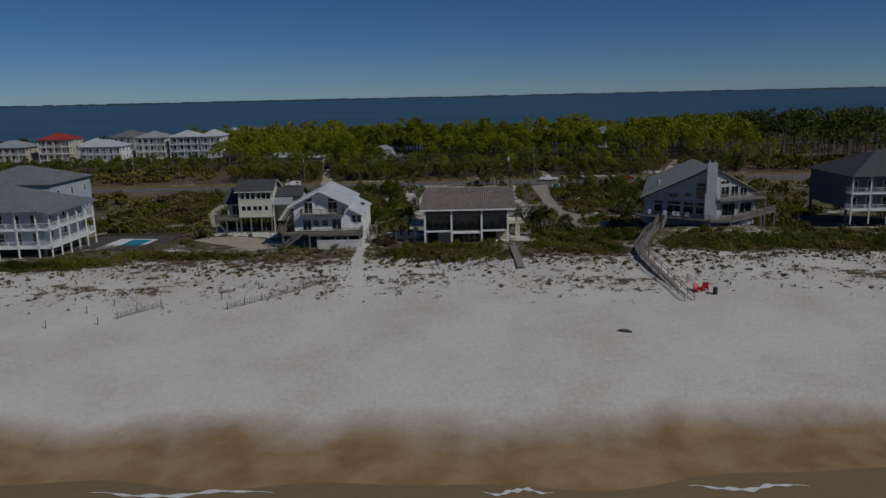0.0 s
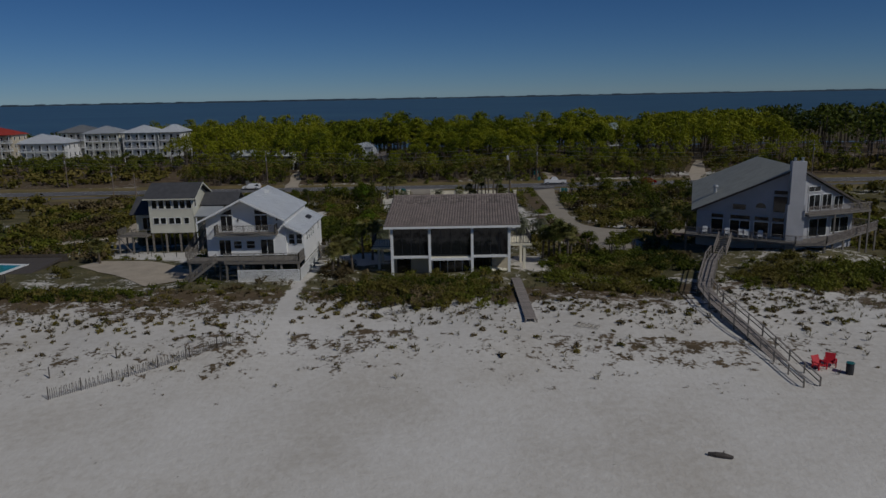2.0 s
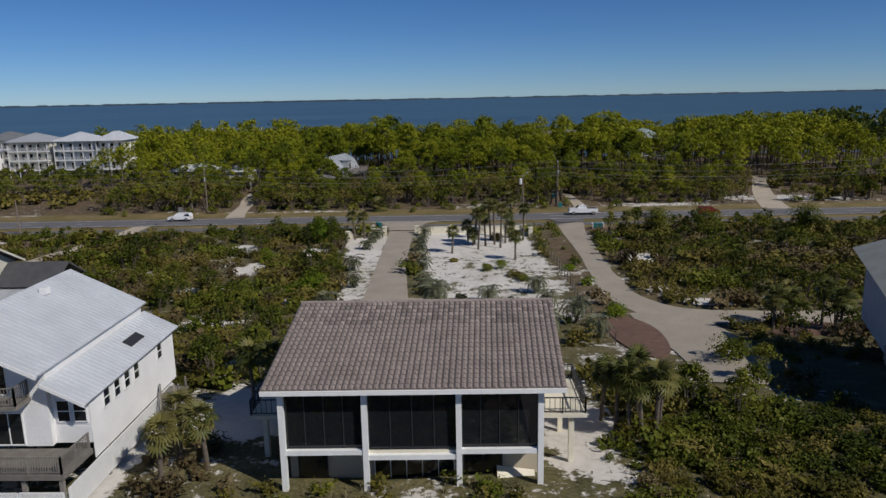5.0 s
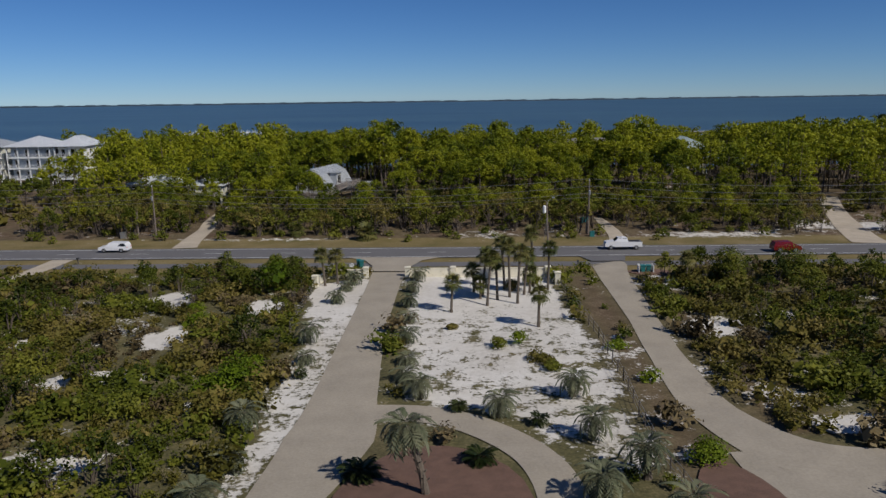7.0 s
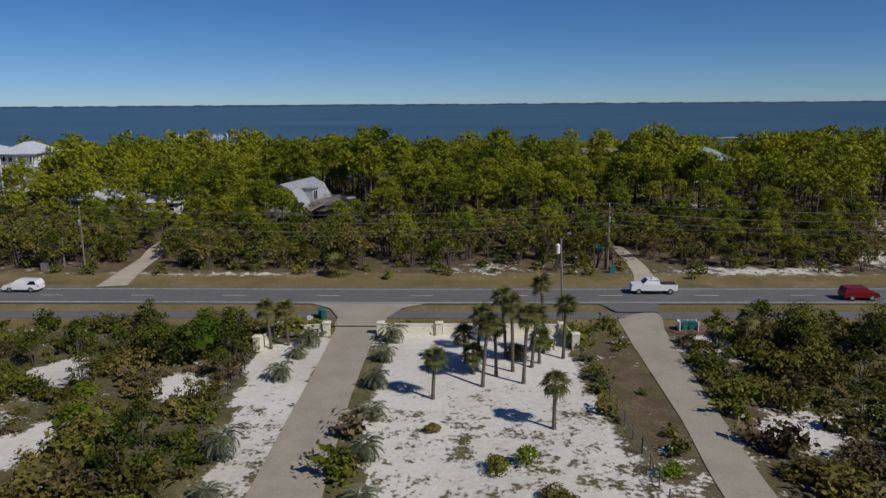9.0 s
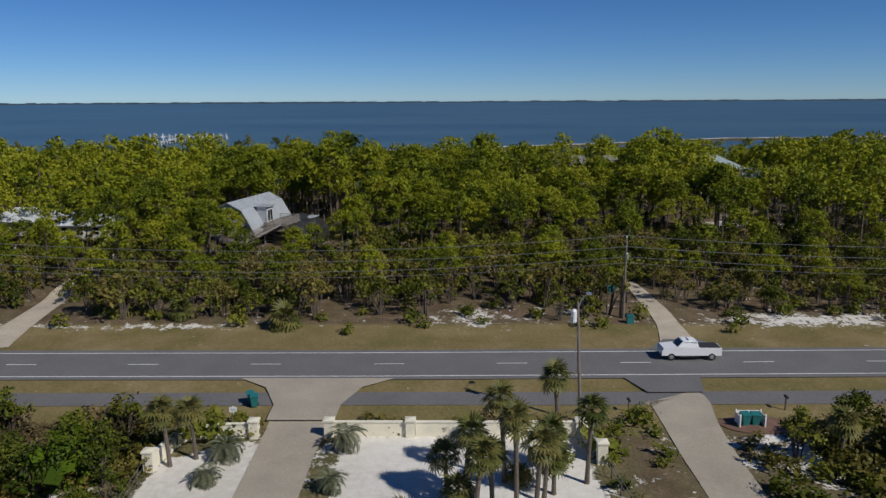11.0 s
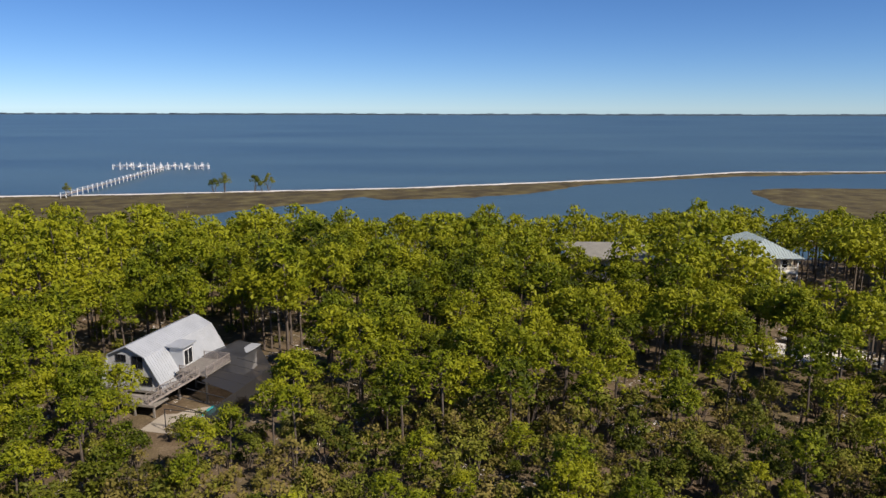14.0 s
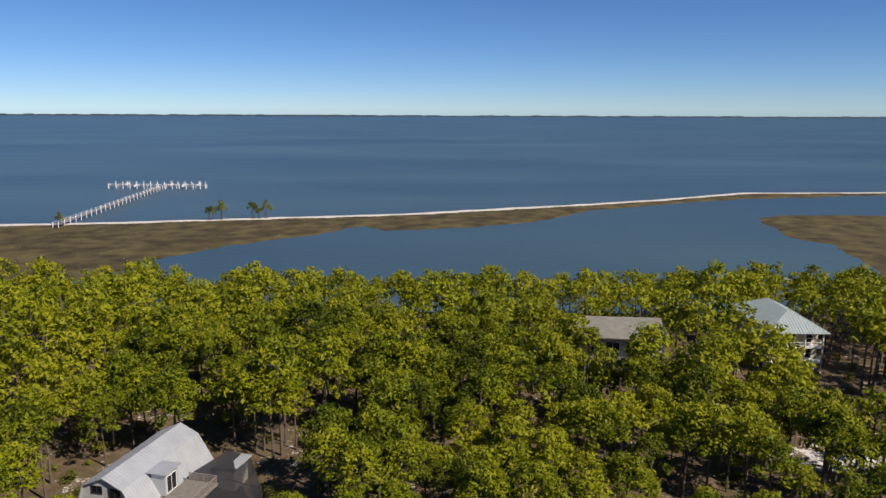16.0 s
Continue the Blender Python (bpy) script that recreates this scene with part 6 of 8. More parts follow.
part("drum", Mesh().tube([(0, 0, -0.05), (0, 0, 0.05), (0, 0, 0.5), (0, 0, 0.95)], [0.27, 0.29, 0.31, 0.29], 12), BLACK, t)
part("rim", Mesh().tube([(0, 0, 0.93), (0, 0, 0.99)], [0.32, 0.32], 12), BIN_GREEN, t)
# foam at the sea's edge
FOAM = mat("sea_foam", (0.75, 0.74, 0.7), 0.7, vary=0.1)
for x0, x1, y0 in ((-30, -14, 57.6), (3, 9, 57.2), (20, 30, 57.4)):
    m = Mesh()
    n = 24
    edge = [(x0 + (x1 - x0) * i / n, y0 + 0.35 * math.sin(i * 0.35 + x0) + 0.1 * math.sin(i * 0.9), 0.25 * math.sin(math.pi * i / n) * (1 + 0.6 * math.sin(i * 1.7))) for i in range(n + 1)]
    for a, b in zip(edge, edge[1:]):
        za, zb = max(GULF, h(a[0], a[1])) + 0.03, max(GULF, h(b[0], b[1])) + 0.03
        m.face((a[0], a[1] - a[2], za), (b[0], b[1] - b[2], zb), (b[0], b[1] + b[2], zb), (a[0], a[1] + a[2], za))
    tagged(part("foam_line", m, FOAM), "thin white foam at the sea's edge", "foam", kind="structure")


# ---- vehicles, at rest on the road ----
def pane_of(m, f):
    """One face of a mesh as a mesh of its own."""
    one = Mesh()
    one.face(*[m.v[i] for i in f])
    return one


def vehicle(name, x, y, turn, length, paint, label, truck=False):
    t = thing(name, x, y, 0.01, turn, label, "car")
    L, W = length / 2, 0.92
    if truck:
        side = [(-L, 0.6), (-L, 1.28), (-0.75, 1.3), (-0.7, 1.34), (-0.55, 1.9), (0.85, 1.93), (1.45, 1.38), (L - 0.15, 1.24), (L, 1.0), (L, 0.5), (-L, 0.5)]
    else:
        side = [(-L, 0.5), (-L, 1.0), (-L + 0.25, 1.62), (0.5, 1.68), (1.2, 1.08), (L - 0.15, 0.95), (L, 0.75), (L, 0.4), (-L, 0.4)]
    m = Mesh()
    n = len(side)
    for s in (-1, 1):
        m.v += [(a, s * W * (0.84 if b > (1.5 if truck else 1.2) else 1.0), b) for a, b in side]
    m.f.append(tuple(range(n)))
    m.f.append(tuple(reversed(range(n, 2 * n))))
    m.f += [(i, n + i, n + (i + 1) % n, (i + 1) % n) for i in range(n)]
    body = part("body", m, paint, t)
    gl = Mesh()
    for s in (-1, 1):
        y0 = s * (W * 0.94 + 0.01)
        y1 = s * (W * 0.85 + 0.015)
        if truck:
            gl.face((-0.58, y0, 1.42), (0.12, y0, 1.42), (0.1, y1, 1.84), (-0.48, y1, 1.84))
            gl.face((0.22, y0, 1.42), (1.28, y0, 1.42), (0.82, y1, 1.84), (0.2, y1, 1.84))
        else:
            gl.face((-L + 0.2, y0, 1.08), (-0.3, y0, 1.08), (-0.3, y1, 1.55), (-L + 0.4, y1, 1.55))
            gl.face((-0.2, y0, 1.08), (1.05, y0, 1.08), (0.5, y1, 1.55), (-0.2, y1, 1.55))
    if truck:
        gl.face((1.44, -W * 0.82, 1.42), (1.44, W * 0.82, 1.42), (0.93, W * 0.78, 1.88), (0.93, -W * 0.78, 1.88))
    else:
        gl.face((1.18, -W * 0.82, 1.14), (1.18, W * 0.82, 1.14), (0.6, W * 0.76, 1.63), (0.6, -W * 0.76, 1.63))
    for f in gl.f:
        part("window", pane_of(gl, f), GLASS, t)
    if truck:
        part("load_bed", Mesh().box(-L + 0.08, -W + 0.1, 1.27, -0.8, W - 0.1, 1.315), BLACK, t)
        part("rear_bumper", Mesh().box(-L - 0.1, -W + 0.06, 0.5, -L + 0.02, W - 0.06, 0.68), GALV, t)
        for s in (-1, 1):
            part("side_step", Mesh().box(-0.8, s * W - 0.06, 0.36, 1.4, s * W + 0.06, 0.46), BLACK, t)
        part("roof_beacon", Mesh().box(-0.1, -0.4, 1.91, 0.25, 0.4, 2.03), WHITE_PLASTIC, t)
    for a in (-L + 0.95, L - 0.95):
        for s in (-1, 1):
            w = part("wheel", Mesh().tube([(a, s * (W - 0.2), 0.37), (a, s * (W + 0.02), 0.37)], [0.37, 0.37], 14), RUBBER, t)
            part("rim", Mesh().tube([(a, s * (W + 0.01), 0.37), (a, s * (W + 0.035), 0.37)], [0.22, 0.2], 10), GALV, w)
    for s in (-1, 1):
        part("headlight", Mesh().box(L - 0.06, s * 0.62 - 0.2, 0.72, L + 0.015, s * 0.62 + 0.2, 0.86), WHITE_PLASTIC, t)
        part("tail_light", Mesh().box(-L - 0.015, s * 0.72 - 0.1, 0.75, -L + 0.05, s * 0.72 + 0.1, 1.0), RED_PLASTIC, t)
    return t


vehicle("white_suv", -51.5, 242.0, 180, 4.8, WHITE_CAR, "white estate car on the asphalt road")
vehicle("red_car", 57.0, 239.2, 0, 4.3, RED_CAR, "red hatchback on the asphalt road")
vehicle("white_pickup", 32.2, 242.0, 180, 5.9, WHITE_CAR, "white pickup truck on the asphalt road", True)
vehicle("parked_car", 70.5, 166.5, 60, 4.6, mat("dark_car_paint", (0.02, 0.022, 0.025), 0.3, vary=0.1, bump=0), "dark car parked on the sandy drive")

# ---- pier with boat lifts in the bay ----
pr = thing("pier", -166, 540, BAY, 0, "long grey wooden pier with white pilings and boat lifts", "pier")


def pier_deck(p, q, w, name):
    p, q = Vector((p[0] + 166, p[1] - 540, 0)), Vector((q[0] + 166, q[1] - 540, 0))
    d = q - p
    up = Vector((0, 0, 1.7))
    part(name, Mesh().bar(p + up, q + up, w, 0.18), BOARD, pr)
    n = int(d.length / 6)
    s = Vector((d.y, -d.x, 0)).normalized() * w / 2
    for i in range(n + 1):
        for k in (-1, 1):
            c = p + d * i / n + s * k
            part("piling", Mesh().tube([(c.x, c.y, -1.5), (c.x, c.y, 2.9)], [0.16, 0.15], 6), WHITE_TRIM, pr)
    m = Mesh()
    for k in (-1, 1):
        m.bar(p + s * k + Vector((0, 0, 2.7)), q + s * k + Vector((0, 0, 2.7)), 0.1, 0.08)
    part("rail", m, WHITE_TRIM, pr)


pier_deck((-164, 535), (-178.5, 690), 2.4, "walkway")
pier_deck((-216, 699), (-152, 699), 3.0, "pier_head")
for i in range(14):
    x = -214 + 4.6 * i
    part("lift_piling", Mesh().tube([(x + 166, 164.5, -1.5), (x + 166, 164.5, 4.2)], [0.22, 0.2], 6), WHITE_TRIM, pr)
    part("lift_piling", Mesh().tube([(x + 166, 154.0, -1.5), (x + 166, 154.0, 4.0)], [0.22, 0.2], 6), WHITE_TRIM, pr)
for x, y in ((-206, 704), (-196, 694), (-176, 703), (-165, 694), (-158, 704)):
    t = thing("boat", x, y, BAY + 1.6, 90 if y > 699 else -90, "small white motor boat on a boat lift", "boat", "boats on the pier")
    m = Mesh()
    sec = [(-2.6, 0.9), (0, 1.0), (1.8, 0.75), (3.2, 0.05)]
    for a, w in sec:
        m.v += [(a, -w, 1.0), (a, -w * 0.6, 0.2), (a, w * 0.6, 0.2), (a, w, 1.0)]
    for i in range(3):
        m.f += [(4 * i + j, 4 * i + (j + 1) % 4, 4 * i + 4 + (j + 1) % 4, 4 * i + 4 + j) for j in range(4)]
    m.f += [(0, 1, 2, 3), (15, 14, 13, 12)]
    part("hull", m, WHITE_PLASTIC, t)
    part("console", Mesh().box(-0.5, -0.4, 1.0, 0.4, 0.4, 1.9), WHITE_PLASTIC, t)
    part("canopy", Mesh().box(-0.9, -0.8, 2.6, 0.9, 0.8, 2.68), WHITE_PLASTIC, t)
    for a in (-0.8, 0.8):
        part("canopy_pole", Mesh().bar((a, 0.6, 1.0), (a, 0.6, 2.6), 0.05, 0.05), GALV, t)
dk = thing("marsh_dock", -66, 397, -1.6, 0, "narrow grey dock into the marsh", "dock")
part("walkway", Mesh().bar((0, 0, 1.0), (8, 26, 1.0), 1.4, 0.15), BOARD, dk)
for i in range(6):
    part("piling", Mesh().tube([(1.6 * i, 5.2 * i, -1.2), (1.6 * i, 5.2 * i, 1.7)], [0.1, 0.1], 6), OLD_WOOD, dk)
dk = thing("marsh_dock", 118, 420, -1.6, 0, "narrow pale dock into the lagoon", "dock")
part("walkway", Mesh().bar((0, 0, 1.0), (-12, 30, 1.0), 1.4, 0.15), BOARD, dk)
for i in range(6):
    part("piling", Mesh().tube([(-2.4 * i, 6 * i, -1.2), (-2.4 * i, 6 * i, 1.7)], [0.1, 0.1], 6), OLD_WOOD, dk)

# ---- plants ----
PINE_LEAF = leaf_mat("pine_needles", (0.040, 0.056, 0.005), (0.135, 0.165, 0.009), (0.26, 0.265, 0.015), 0.25)
# Darker copy of the pine needles; dimness of the side woods put into colour.
DARKENED_PINE = leaf_mat("dark_pine_needles", (0.022, 0.034, 0.006), (0.058, 0.078, 0.010), (0.115, 0.13, 0.016), 0.18)
OAK_LEAF = leaf_mat("oak_leaves", (0.032, 0.046, 0.006), (0.095, 0.112, 0.012), (0.19, 0.19, 0.028), 0.25)
SCRUB_LEAF = leaf_mat("scrub_leaves", (0.045, 0.045, 0.009), (0.125, 0.112, 0.020), (0.22, 0.175, 0.050), 0.25, scale=0.2)
DRY_SCRUB = leaf_mat("dry_scrub_twigs", (0.045, 0.034, 0.016), (0.115, 0.085, 0.038), (0.20, 0.155, 0.08), 0.12, scale=0.2)
BUSH_LEAF = leaf_mat("bright_bush_leaves", (0.045, 0.075, 0.005), (0.10, 0.15, 0.008), (0.165, 0.21, 0.014), 0.28)
DRY_GRASS = leaf_mat("dry_grass", (0.10, 0.09, 0.05), (0.19, 0.165, 0.09), (0.30, 0.26, 0.15), 0.3)
SABAL_LEAF = leaf_mat("sabal_fronds", (0.045, 0.06, 0.014), (0.10, 0.11, 0.03), (0.19, 0.17, 0.055), 0.25, rough=0.45)
PINDO_LEAF = leaf_mat("pindo_fronds", (0.07, 0.085, 0.05), (0.13, 0.145, 0.085), (0.20, 0.205, 0.125), 0.25, rough=0.5)
SAGO_LEAF = leaf_mat("sago_fronds", (0.012, 0.02, 0.006), (0.025, 0.035, 0.010), (0.05, 0.06, 0.02), 0.15, rough=0.4)


def unit(v):
    return v / np.maximum(np.linalg.norm(v, axis=-1, keepdims=True), 1e-9)


def leaves(rng, centres, radii, per, length, width, up=0.35, shell=0.55, wild=0.5):
    """Leaf blades round each centre, facing outwards; (n, 4, 3)."""
    c = np.repeat(np.asarray(centres, float), per, axis=0)
    r = np.repeat(np.asarray(radii, float), per, axis=0)
    d = unit(rng.normal(size=c.shape) + (0, 0, up))
    u = shell + (1 - shell) * rng.random((len(c), 1))
    p = c + d * r * u
    nrm = unit(d + wild * rng.normal(size=c.shape) + (0, 0, 0.35))
    t = unit(np.cross(nrm, rng.normal(size=c.shape)))
    b = np.cross(nrm, t)
    k = (0.7 + 0.6 * rng.random((len(c), 1)))
    l, w = length * k / 2, width * k / 2
    return np.stack([p - t * l, p + b * w, p + t * l, p - b * w], 1)


def heart(rng, centres, radii, per):
    """Broad overlapping blades deep inside each clump, which keep the light out; (n, 4, 3)."""
    c, r = np.repeat(np.asarray(centres, float), per, axis=0), np.repeat(np.asarray(radii, float), per, axis=0)
    p = c + rng.normal(size=c.shape) * r * 0.3 - (0, 0, 0.06)
    nrm = unit(rng.normal(size=c.shape) * 0.8 + (0, 0, 0.8))
    t = unit(np.cross(nrm, rng.normal(size=c.shape)))
    b = np.cross(nrm, t)
    l = r[:, :1] * (0.26 + 0.13 * rng.random((len(c), 1)))
    return np.stack([p - t * l, p + b * l * 0.7, p + t * l, p - b * l * 0.7], 1)


def limb(pts, radii, sides=5):
    """Quads of a round limb; (n, 4, 3)."""
    m = Mesh().tube(pts, radii, sides)
    v = np.array(m.v)
    return np.array([[v[i] for i in f] for f in m.f if len(f) == 4])


def quads(name, parts):
    """One mesh from [(quads, material), ...]."""
    parts = [(q, mt) for q, mt in parts if len(q)]
    v = np.concatenate([q.reshape(-1, 3) for q, _ in parts])
    nq = len(v) // 4
    me = bpy.data.meshes.new(name)
    me.vertices.add(len(v))
    me.vertices.foreach_set("co", v.astype(np.float32).ravel())
    me.loops.add(nq * 4)
    me.loops.foreach_set("vertex_index", np.arange(nq * 4))
    me.polygons.add(nq)
    me.polygons.foreach_set("loop_start", np.arange(nq) * 4)
    me.polygons.foreach_set("material_index", np.concatenate([np.full(len(q), i) for i, (q, _) in enumerate(parts)]))
    for _, mt in parts:
        me.materials.append(mt)
    me.update(calc_edges=True)
    return me


def pine(seed, height=10.5, clumps=23, per=47, length=0.42, width=0.165, sides=5, limbs=True, deep=6):
    """A slash pine with a bare trunk and a broad uneven crown of separate tufted boughs: (trunk, limbs, needles)."""
    rng = np.random.default_rng(seed)
    lean = rng.normal(size=2) * 0.4
    line = [(lean[0] * s * s, lean[1] * s * s, height * s * 0.95) for s in (-0.03, 0.3, 0.6, 0.85, 1)]
    trunk = limb(line, [0.17, 0.13, 0.11, 0.07, 0.03], sides)
    wood, cs, rs = [], [], []
    k = height / 10.5
    depth = 0.26 + 0.16 * rng.random()
    lop = rng.normal(size=2) * 0.5
    for i in range(clumps):
        q = math.sqrt((i + 0.3) / clumps)
        a = i * 2.39996 + rng.random() * 0.9
        reach = q * (1.9 + 0.9 * rng.random()) * k
        x, y = lean * 0.85 + lop * q
        z = height * (0.96 - depth * q * q) - (2.2 * rng.random() if i % 5 == 0 else 0.45 * rng.random())
        end = (x + math.cos(a) * reach, y + math.sin(a) * reach, z)
        if limbs and i % 2:
            wood.append(limb([(lean[0] * 0.8, lean[1] * 0.8, z - 0.9), end], [0.05, 0.015], 3))
        cs.append(end)
        rr = (0.68 + 0.6 * rng.random()) * k
        rs.append((rr, rr, rr * 0.6))
    return trunk, np.concatenate(wood) if wood else np.zeros((0, 4, 3)), np.concatenate([leaves(rng, cs, rs, per, length, width, 0.5, 0.6, 0.45), heart(rng, cs, rs, deep)])


def oak(seed, height=5.0, clumps=16, per=46, length=0.28, width=0.16, spread=1.7):
    """A scrub oak with several stems and a rounded broken crown."""
    rng = np.random.default_rng(seed)
    wood, cs, rs = [], [], []
    for i in range(clumps):
        a = rng.random() * 6.283
        q = rng.random() ** 0.6
        z = height * (0.35 + 0.6 * (1 - q * 0.75) * (0.7 + 0.3 * rng.random()))
        end = (math.cos(a) * q * spread, math.sin(a) * q * spread, z)
        if i < 6:
            wood.append(limb([(0.2 * math.cos(a), 0.2 * math.sin(a), -0.2), (end[0] * 0.5, end[1] * 0.5, z * 0.6), end], [0.08, 0.05, 0.015], 4))
        cs.append(end)
        rr = 0.5 + 0.5 * rng.random()
        rs.append((rr, rr, rr * 0.75))
    return np.zeros((0, 4, 3)), np.concatenate(wood), np.concatenate([leaves(rng, cs, rs, per, length, width, 0.4), heart(rng, cs, rs, 5)])


def mound(seed, radius=1.0, height=0.9, n=80, length=0.26, width=0.16):
    """A low rounded shrub of a few lobes."""
    rng = np.random.default_rng(seed)
    k = 5
    a = rng.random(k) * 6.283
    q = rng.random(k) * 0.6 * radius
    cs = np.stack([np.cos(a) * q, np.sin(a) * q, height * (0.3 + 0.35 * rng.random(k))], 1)
    rs = np.stack([radius * (0.45 + 0.3 * rng.random(k))] * 2 + [height * (0.4 + 0.25 * rng.random(k))], 1)
    out = np.concatenate([leaves(rng, cs, rs, n // k, length, width, 0.7, 0.6), heart(rng, cs, rs, 5)])
    out[..., 2] = np.maximum(out[..., 2], -0.05)
    return out


def spread(rng, template, xyz, scale, turn):
    """Copies of a template's quads at many places."""
    c, s = np.cos(turn), np.sin(turn)
    rot = np.zeros((len(xyz), 3, 3))
    rot[:, 0, 0], rot[:, 0, 1], rot[:, 1, 0], rot[:, 1, 1], rot[:, 2, 2] = c, -s, s, c, 1
    out = np.einsum('nij,qkj->nqki', rot * scale[:, None, None], template) + xyz[:, None, None, :]
    return out.reshape(-1, 4, 3)


HOUSES = [(-9, 130, 13.5, 148), (-31, 126, -13.5, 146), (34, 130, 61, 152), (-50, 150, -33, 163), (-36, 291, -14, 314), (31, 346, 51, 364), (60, 352, 84, 376), (-92, 118, -66, 152), (-108, 158, -84, 190), (-68, 127, -50, 146), (68, 136, 95, 165), (-46, 124, -29, 144), (9.9, 106, 12.2, 133), (33.8, 125, 38, 133), (28.6, 94, 33.0, 128), (31.2, 225, 36, 229.8)]


def open_ground(x, y, gap=0.5):
    ok = np.ones(x.shape, bool)
    for x0, y0, x1, y1 in HOUSES:
        ok &= ~((x > x0) & (x < x1) & (y > y0) & (y < y1))
    for line, ww in ROUTES:
        for (ax, ay), w in zip(line, ww):
            ok &= (np.abs(x - ax) > w / 2 + gap) | (np.abs(y - ay) > max(3.0, w / 2) + gap)
    return ok


def near_route(x, y, gap=0.4):
    hit = np.zeros(x.shape, bool)
    for line, ww in ROUTES:
        for (ax, ay), (bx, by), w in zip(line[:-1], line[1:], ww):
            if min(abs(ax), abs(bx)) > 420:
                continue
            dx, dy = bx - ax, by - ay
            t = np.clip(((x - ax) * dx + (y - ay) * dy) / max(dx * dx + dy * dy, 1e-6), 0, 1)
            hit |= np.hypot(x - ax - t * dx, y - ay - t * dy) < w / 2 + gap
    return hit


def in_house(x, y, grow=0.0):
    hit = np.zeros(x.shape, bool)
    for x0, y0, x1, y1 in HOUSES:
        hit |= (x > x0 - grow) & (x < x1 + grow) & (y > y0 - grow) & (y < y1 + grow)
    return hit


def scatter(rng, x0, x1, y0, y1, step, jitter=0.9):
    gx, gy = np.meshgrid(np.arange(x0, x1, step), np.arange(y0, y1, step))
    gx = gx + (rng.random(gx.shape) - 0.5) * step * jitter * 1.6
    gy = gy + (rng.random(gy.shape) - 0.5) * step * jitter * 1.6
    return gx.ravel(), gy.ravel()


# -- the pine wood --
rng = np.random.default_rng(11)


def wood_ok(x, y):
    ok = ~near_route(x, y, 1.6) & ~in_house(x, y, 1.5)
    ok &= land(x, y) > BAY + 0.75
    edge = 257 + 2.0 * waves(x, y * 0, 7, 0.6)
    ok &= y > edge
    for cx, cy, rx, ry in ((11, 257, 6, 6), (35, 259, 5, 6), (50, 255, 12, 3.5), (68, 317, 7, 6), (31, 338, 4, 5), (-18, 287, 9, 7.5), (-29.5, 290.5, 4, 3), (-10, 298, 3, 8), (73, 336, 9, 16), (41, 338.5, 8.5, 6), (22, 322, 3.5, 4), (-5, 315, 3, 4), (88, 270, 9, 10), (16, 310, 3.5, 3), (-30, 262, 5, 5), (8, 270, 4, 4)):
        ok &= ((x - cx) / rx) ** 2 + ((y - cy) / ry) ** 2 > 1
    ok &= ~((x < -80) & (y < 300) & (x > -200)) & ~((x < -96) & (y < 350))
    return ok


tx, ty = scatter(rng, -128, 128, 256, 430, 4.45)
keep = wood_ok(tx, ty)
tx, ty = tx[keep], ty[keep]
tz = land(tx, ty) - 0.05
size = 0.70 + 0.42 * rng.random(len(tx)) + 0.22 * (rng.random(len(tx)) < 0.12)
front = (ty < 286 + 6 * waves(tx, ty, 9, 0.2)) | ((tx > 34) & (ty < 300) & (rng.random(len(tx)) < 0.6))
oaks = front & (rng.random(len(tx)) < 0.62)
size = np.where(front & ~oaks, size * 0.74, size) * np.interp(ty, [260, 300, 330, 365, 395, 425], [0.92, 1.08, 1.27, 1.28, 1.14, 0.95]) * np.interp(tx, [40, 80], [1.0, 1.12])
thin = ~((ty > 288) & (waves(tx, ty, 5, 2.0) > 0.2) & (rng.random(len(tx)) < 0.25)) & ~(front & (rng.random(len(tx)) < 0.15)) & ~((tx > 36) & (ty < 282) & (rng.random(len(tx)) < 0.15))
tx, ty, tz, size, oaks = tx[thin], ty[thin], tz[thin], size[thin], oaks[thin]

near_pines = [pine(100 + i, 10.5 + 0.5 * (i % 3)) for i in range(7)]
near_oaks = [oak(200 + i, 4.6 + 0.4 * i) for i in range(4)]
mid_pines = [pine(300 + i, 10.8, 18, 15, 0.62, 0.28, 3, False, 4) for i in range(7)]
mid_oaks = [oak(400 + i, 4.8, 10, 20, 0.55, 0.32) for i in range(3)]
close = (np.abs(tx - 2) < 46) & (ty < 352)
order = np.argsort(np.hypot(tx - 6, (ty - 262) * 0.9) + np.where(close, 0, 1e4))
singles = set(order[:560].tolist())
pine_data = [(quads("trunk", [(t0, BARK)]), quads("limb", [(w, BARK)]), quads("crown", [(n, PINE_LEAF)])) for t0, w, n in near_pines]
oak_data = [(None, quads("stem", [(w, BARK)]), quads("crown", [(n, OAK_LEAF)])) for _, w, n in near_oaks]


def plant_parts(data, t):
    if data[0]:
        place("trunk", data[0], t)
    tagged(place("limb" if data[0] else "stem", data[1], t), kind="stuff")
    place("crown", data[2], t)


n_pine = n_oak = 0
rest = []
for i in order:
    i = int(i)
    if i in singles and ((oaks[i] and n_oak < 230) or (not oaks[i] and n_pine < 295)):
        k = int(rng.integers(0, 7))
        data = oak_data[k % 4] if oaks[i] else pine_data[k]
        if oaks[i]:
            n_oak += 1
            t = thing("scrub_oak", tx[i], ty[i], tz[i], rng.random() * 360, "dull olive scrub oak with several stems", "tree", "scrub oaks at the wood's edge")
        else:
            n_pine += 1
            t = thing("pine_tree", tx[i], ty[i], tz[i], rng.random() * 360, "slender pine with bare trunk and yellow-green crown", "pine tree", "pines of the wood")
        t.scale = (size[i],) * 3
        plant_parts(data, t)
    else:
        rest.append(i)
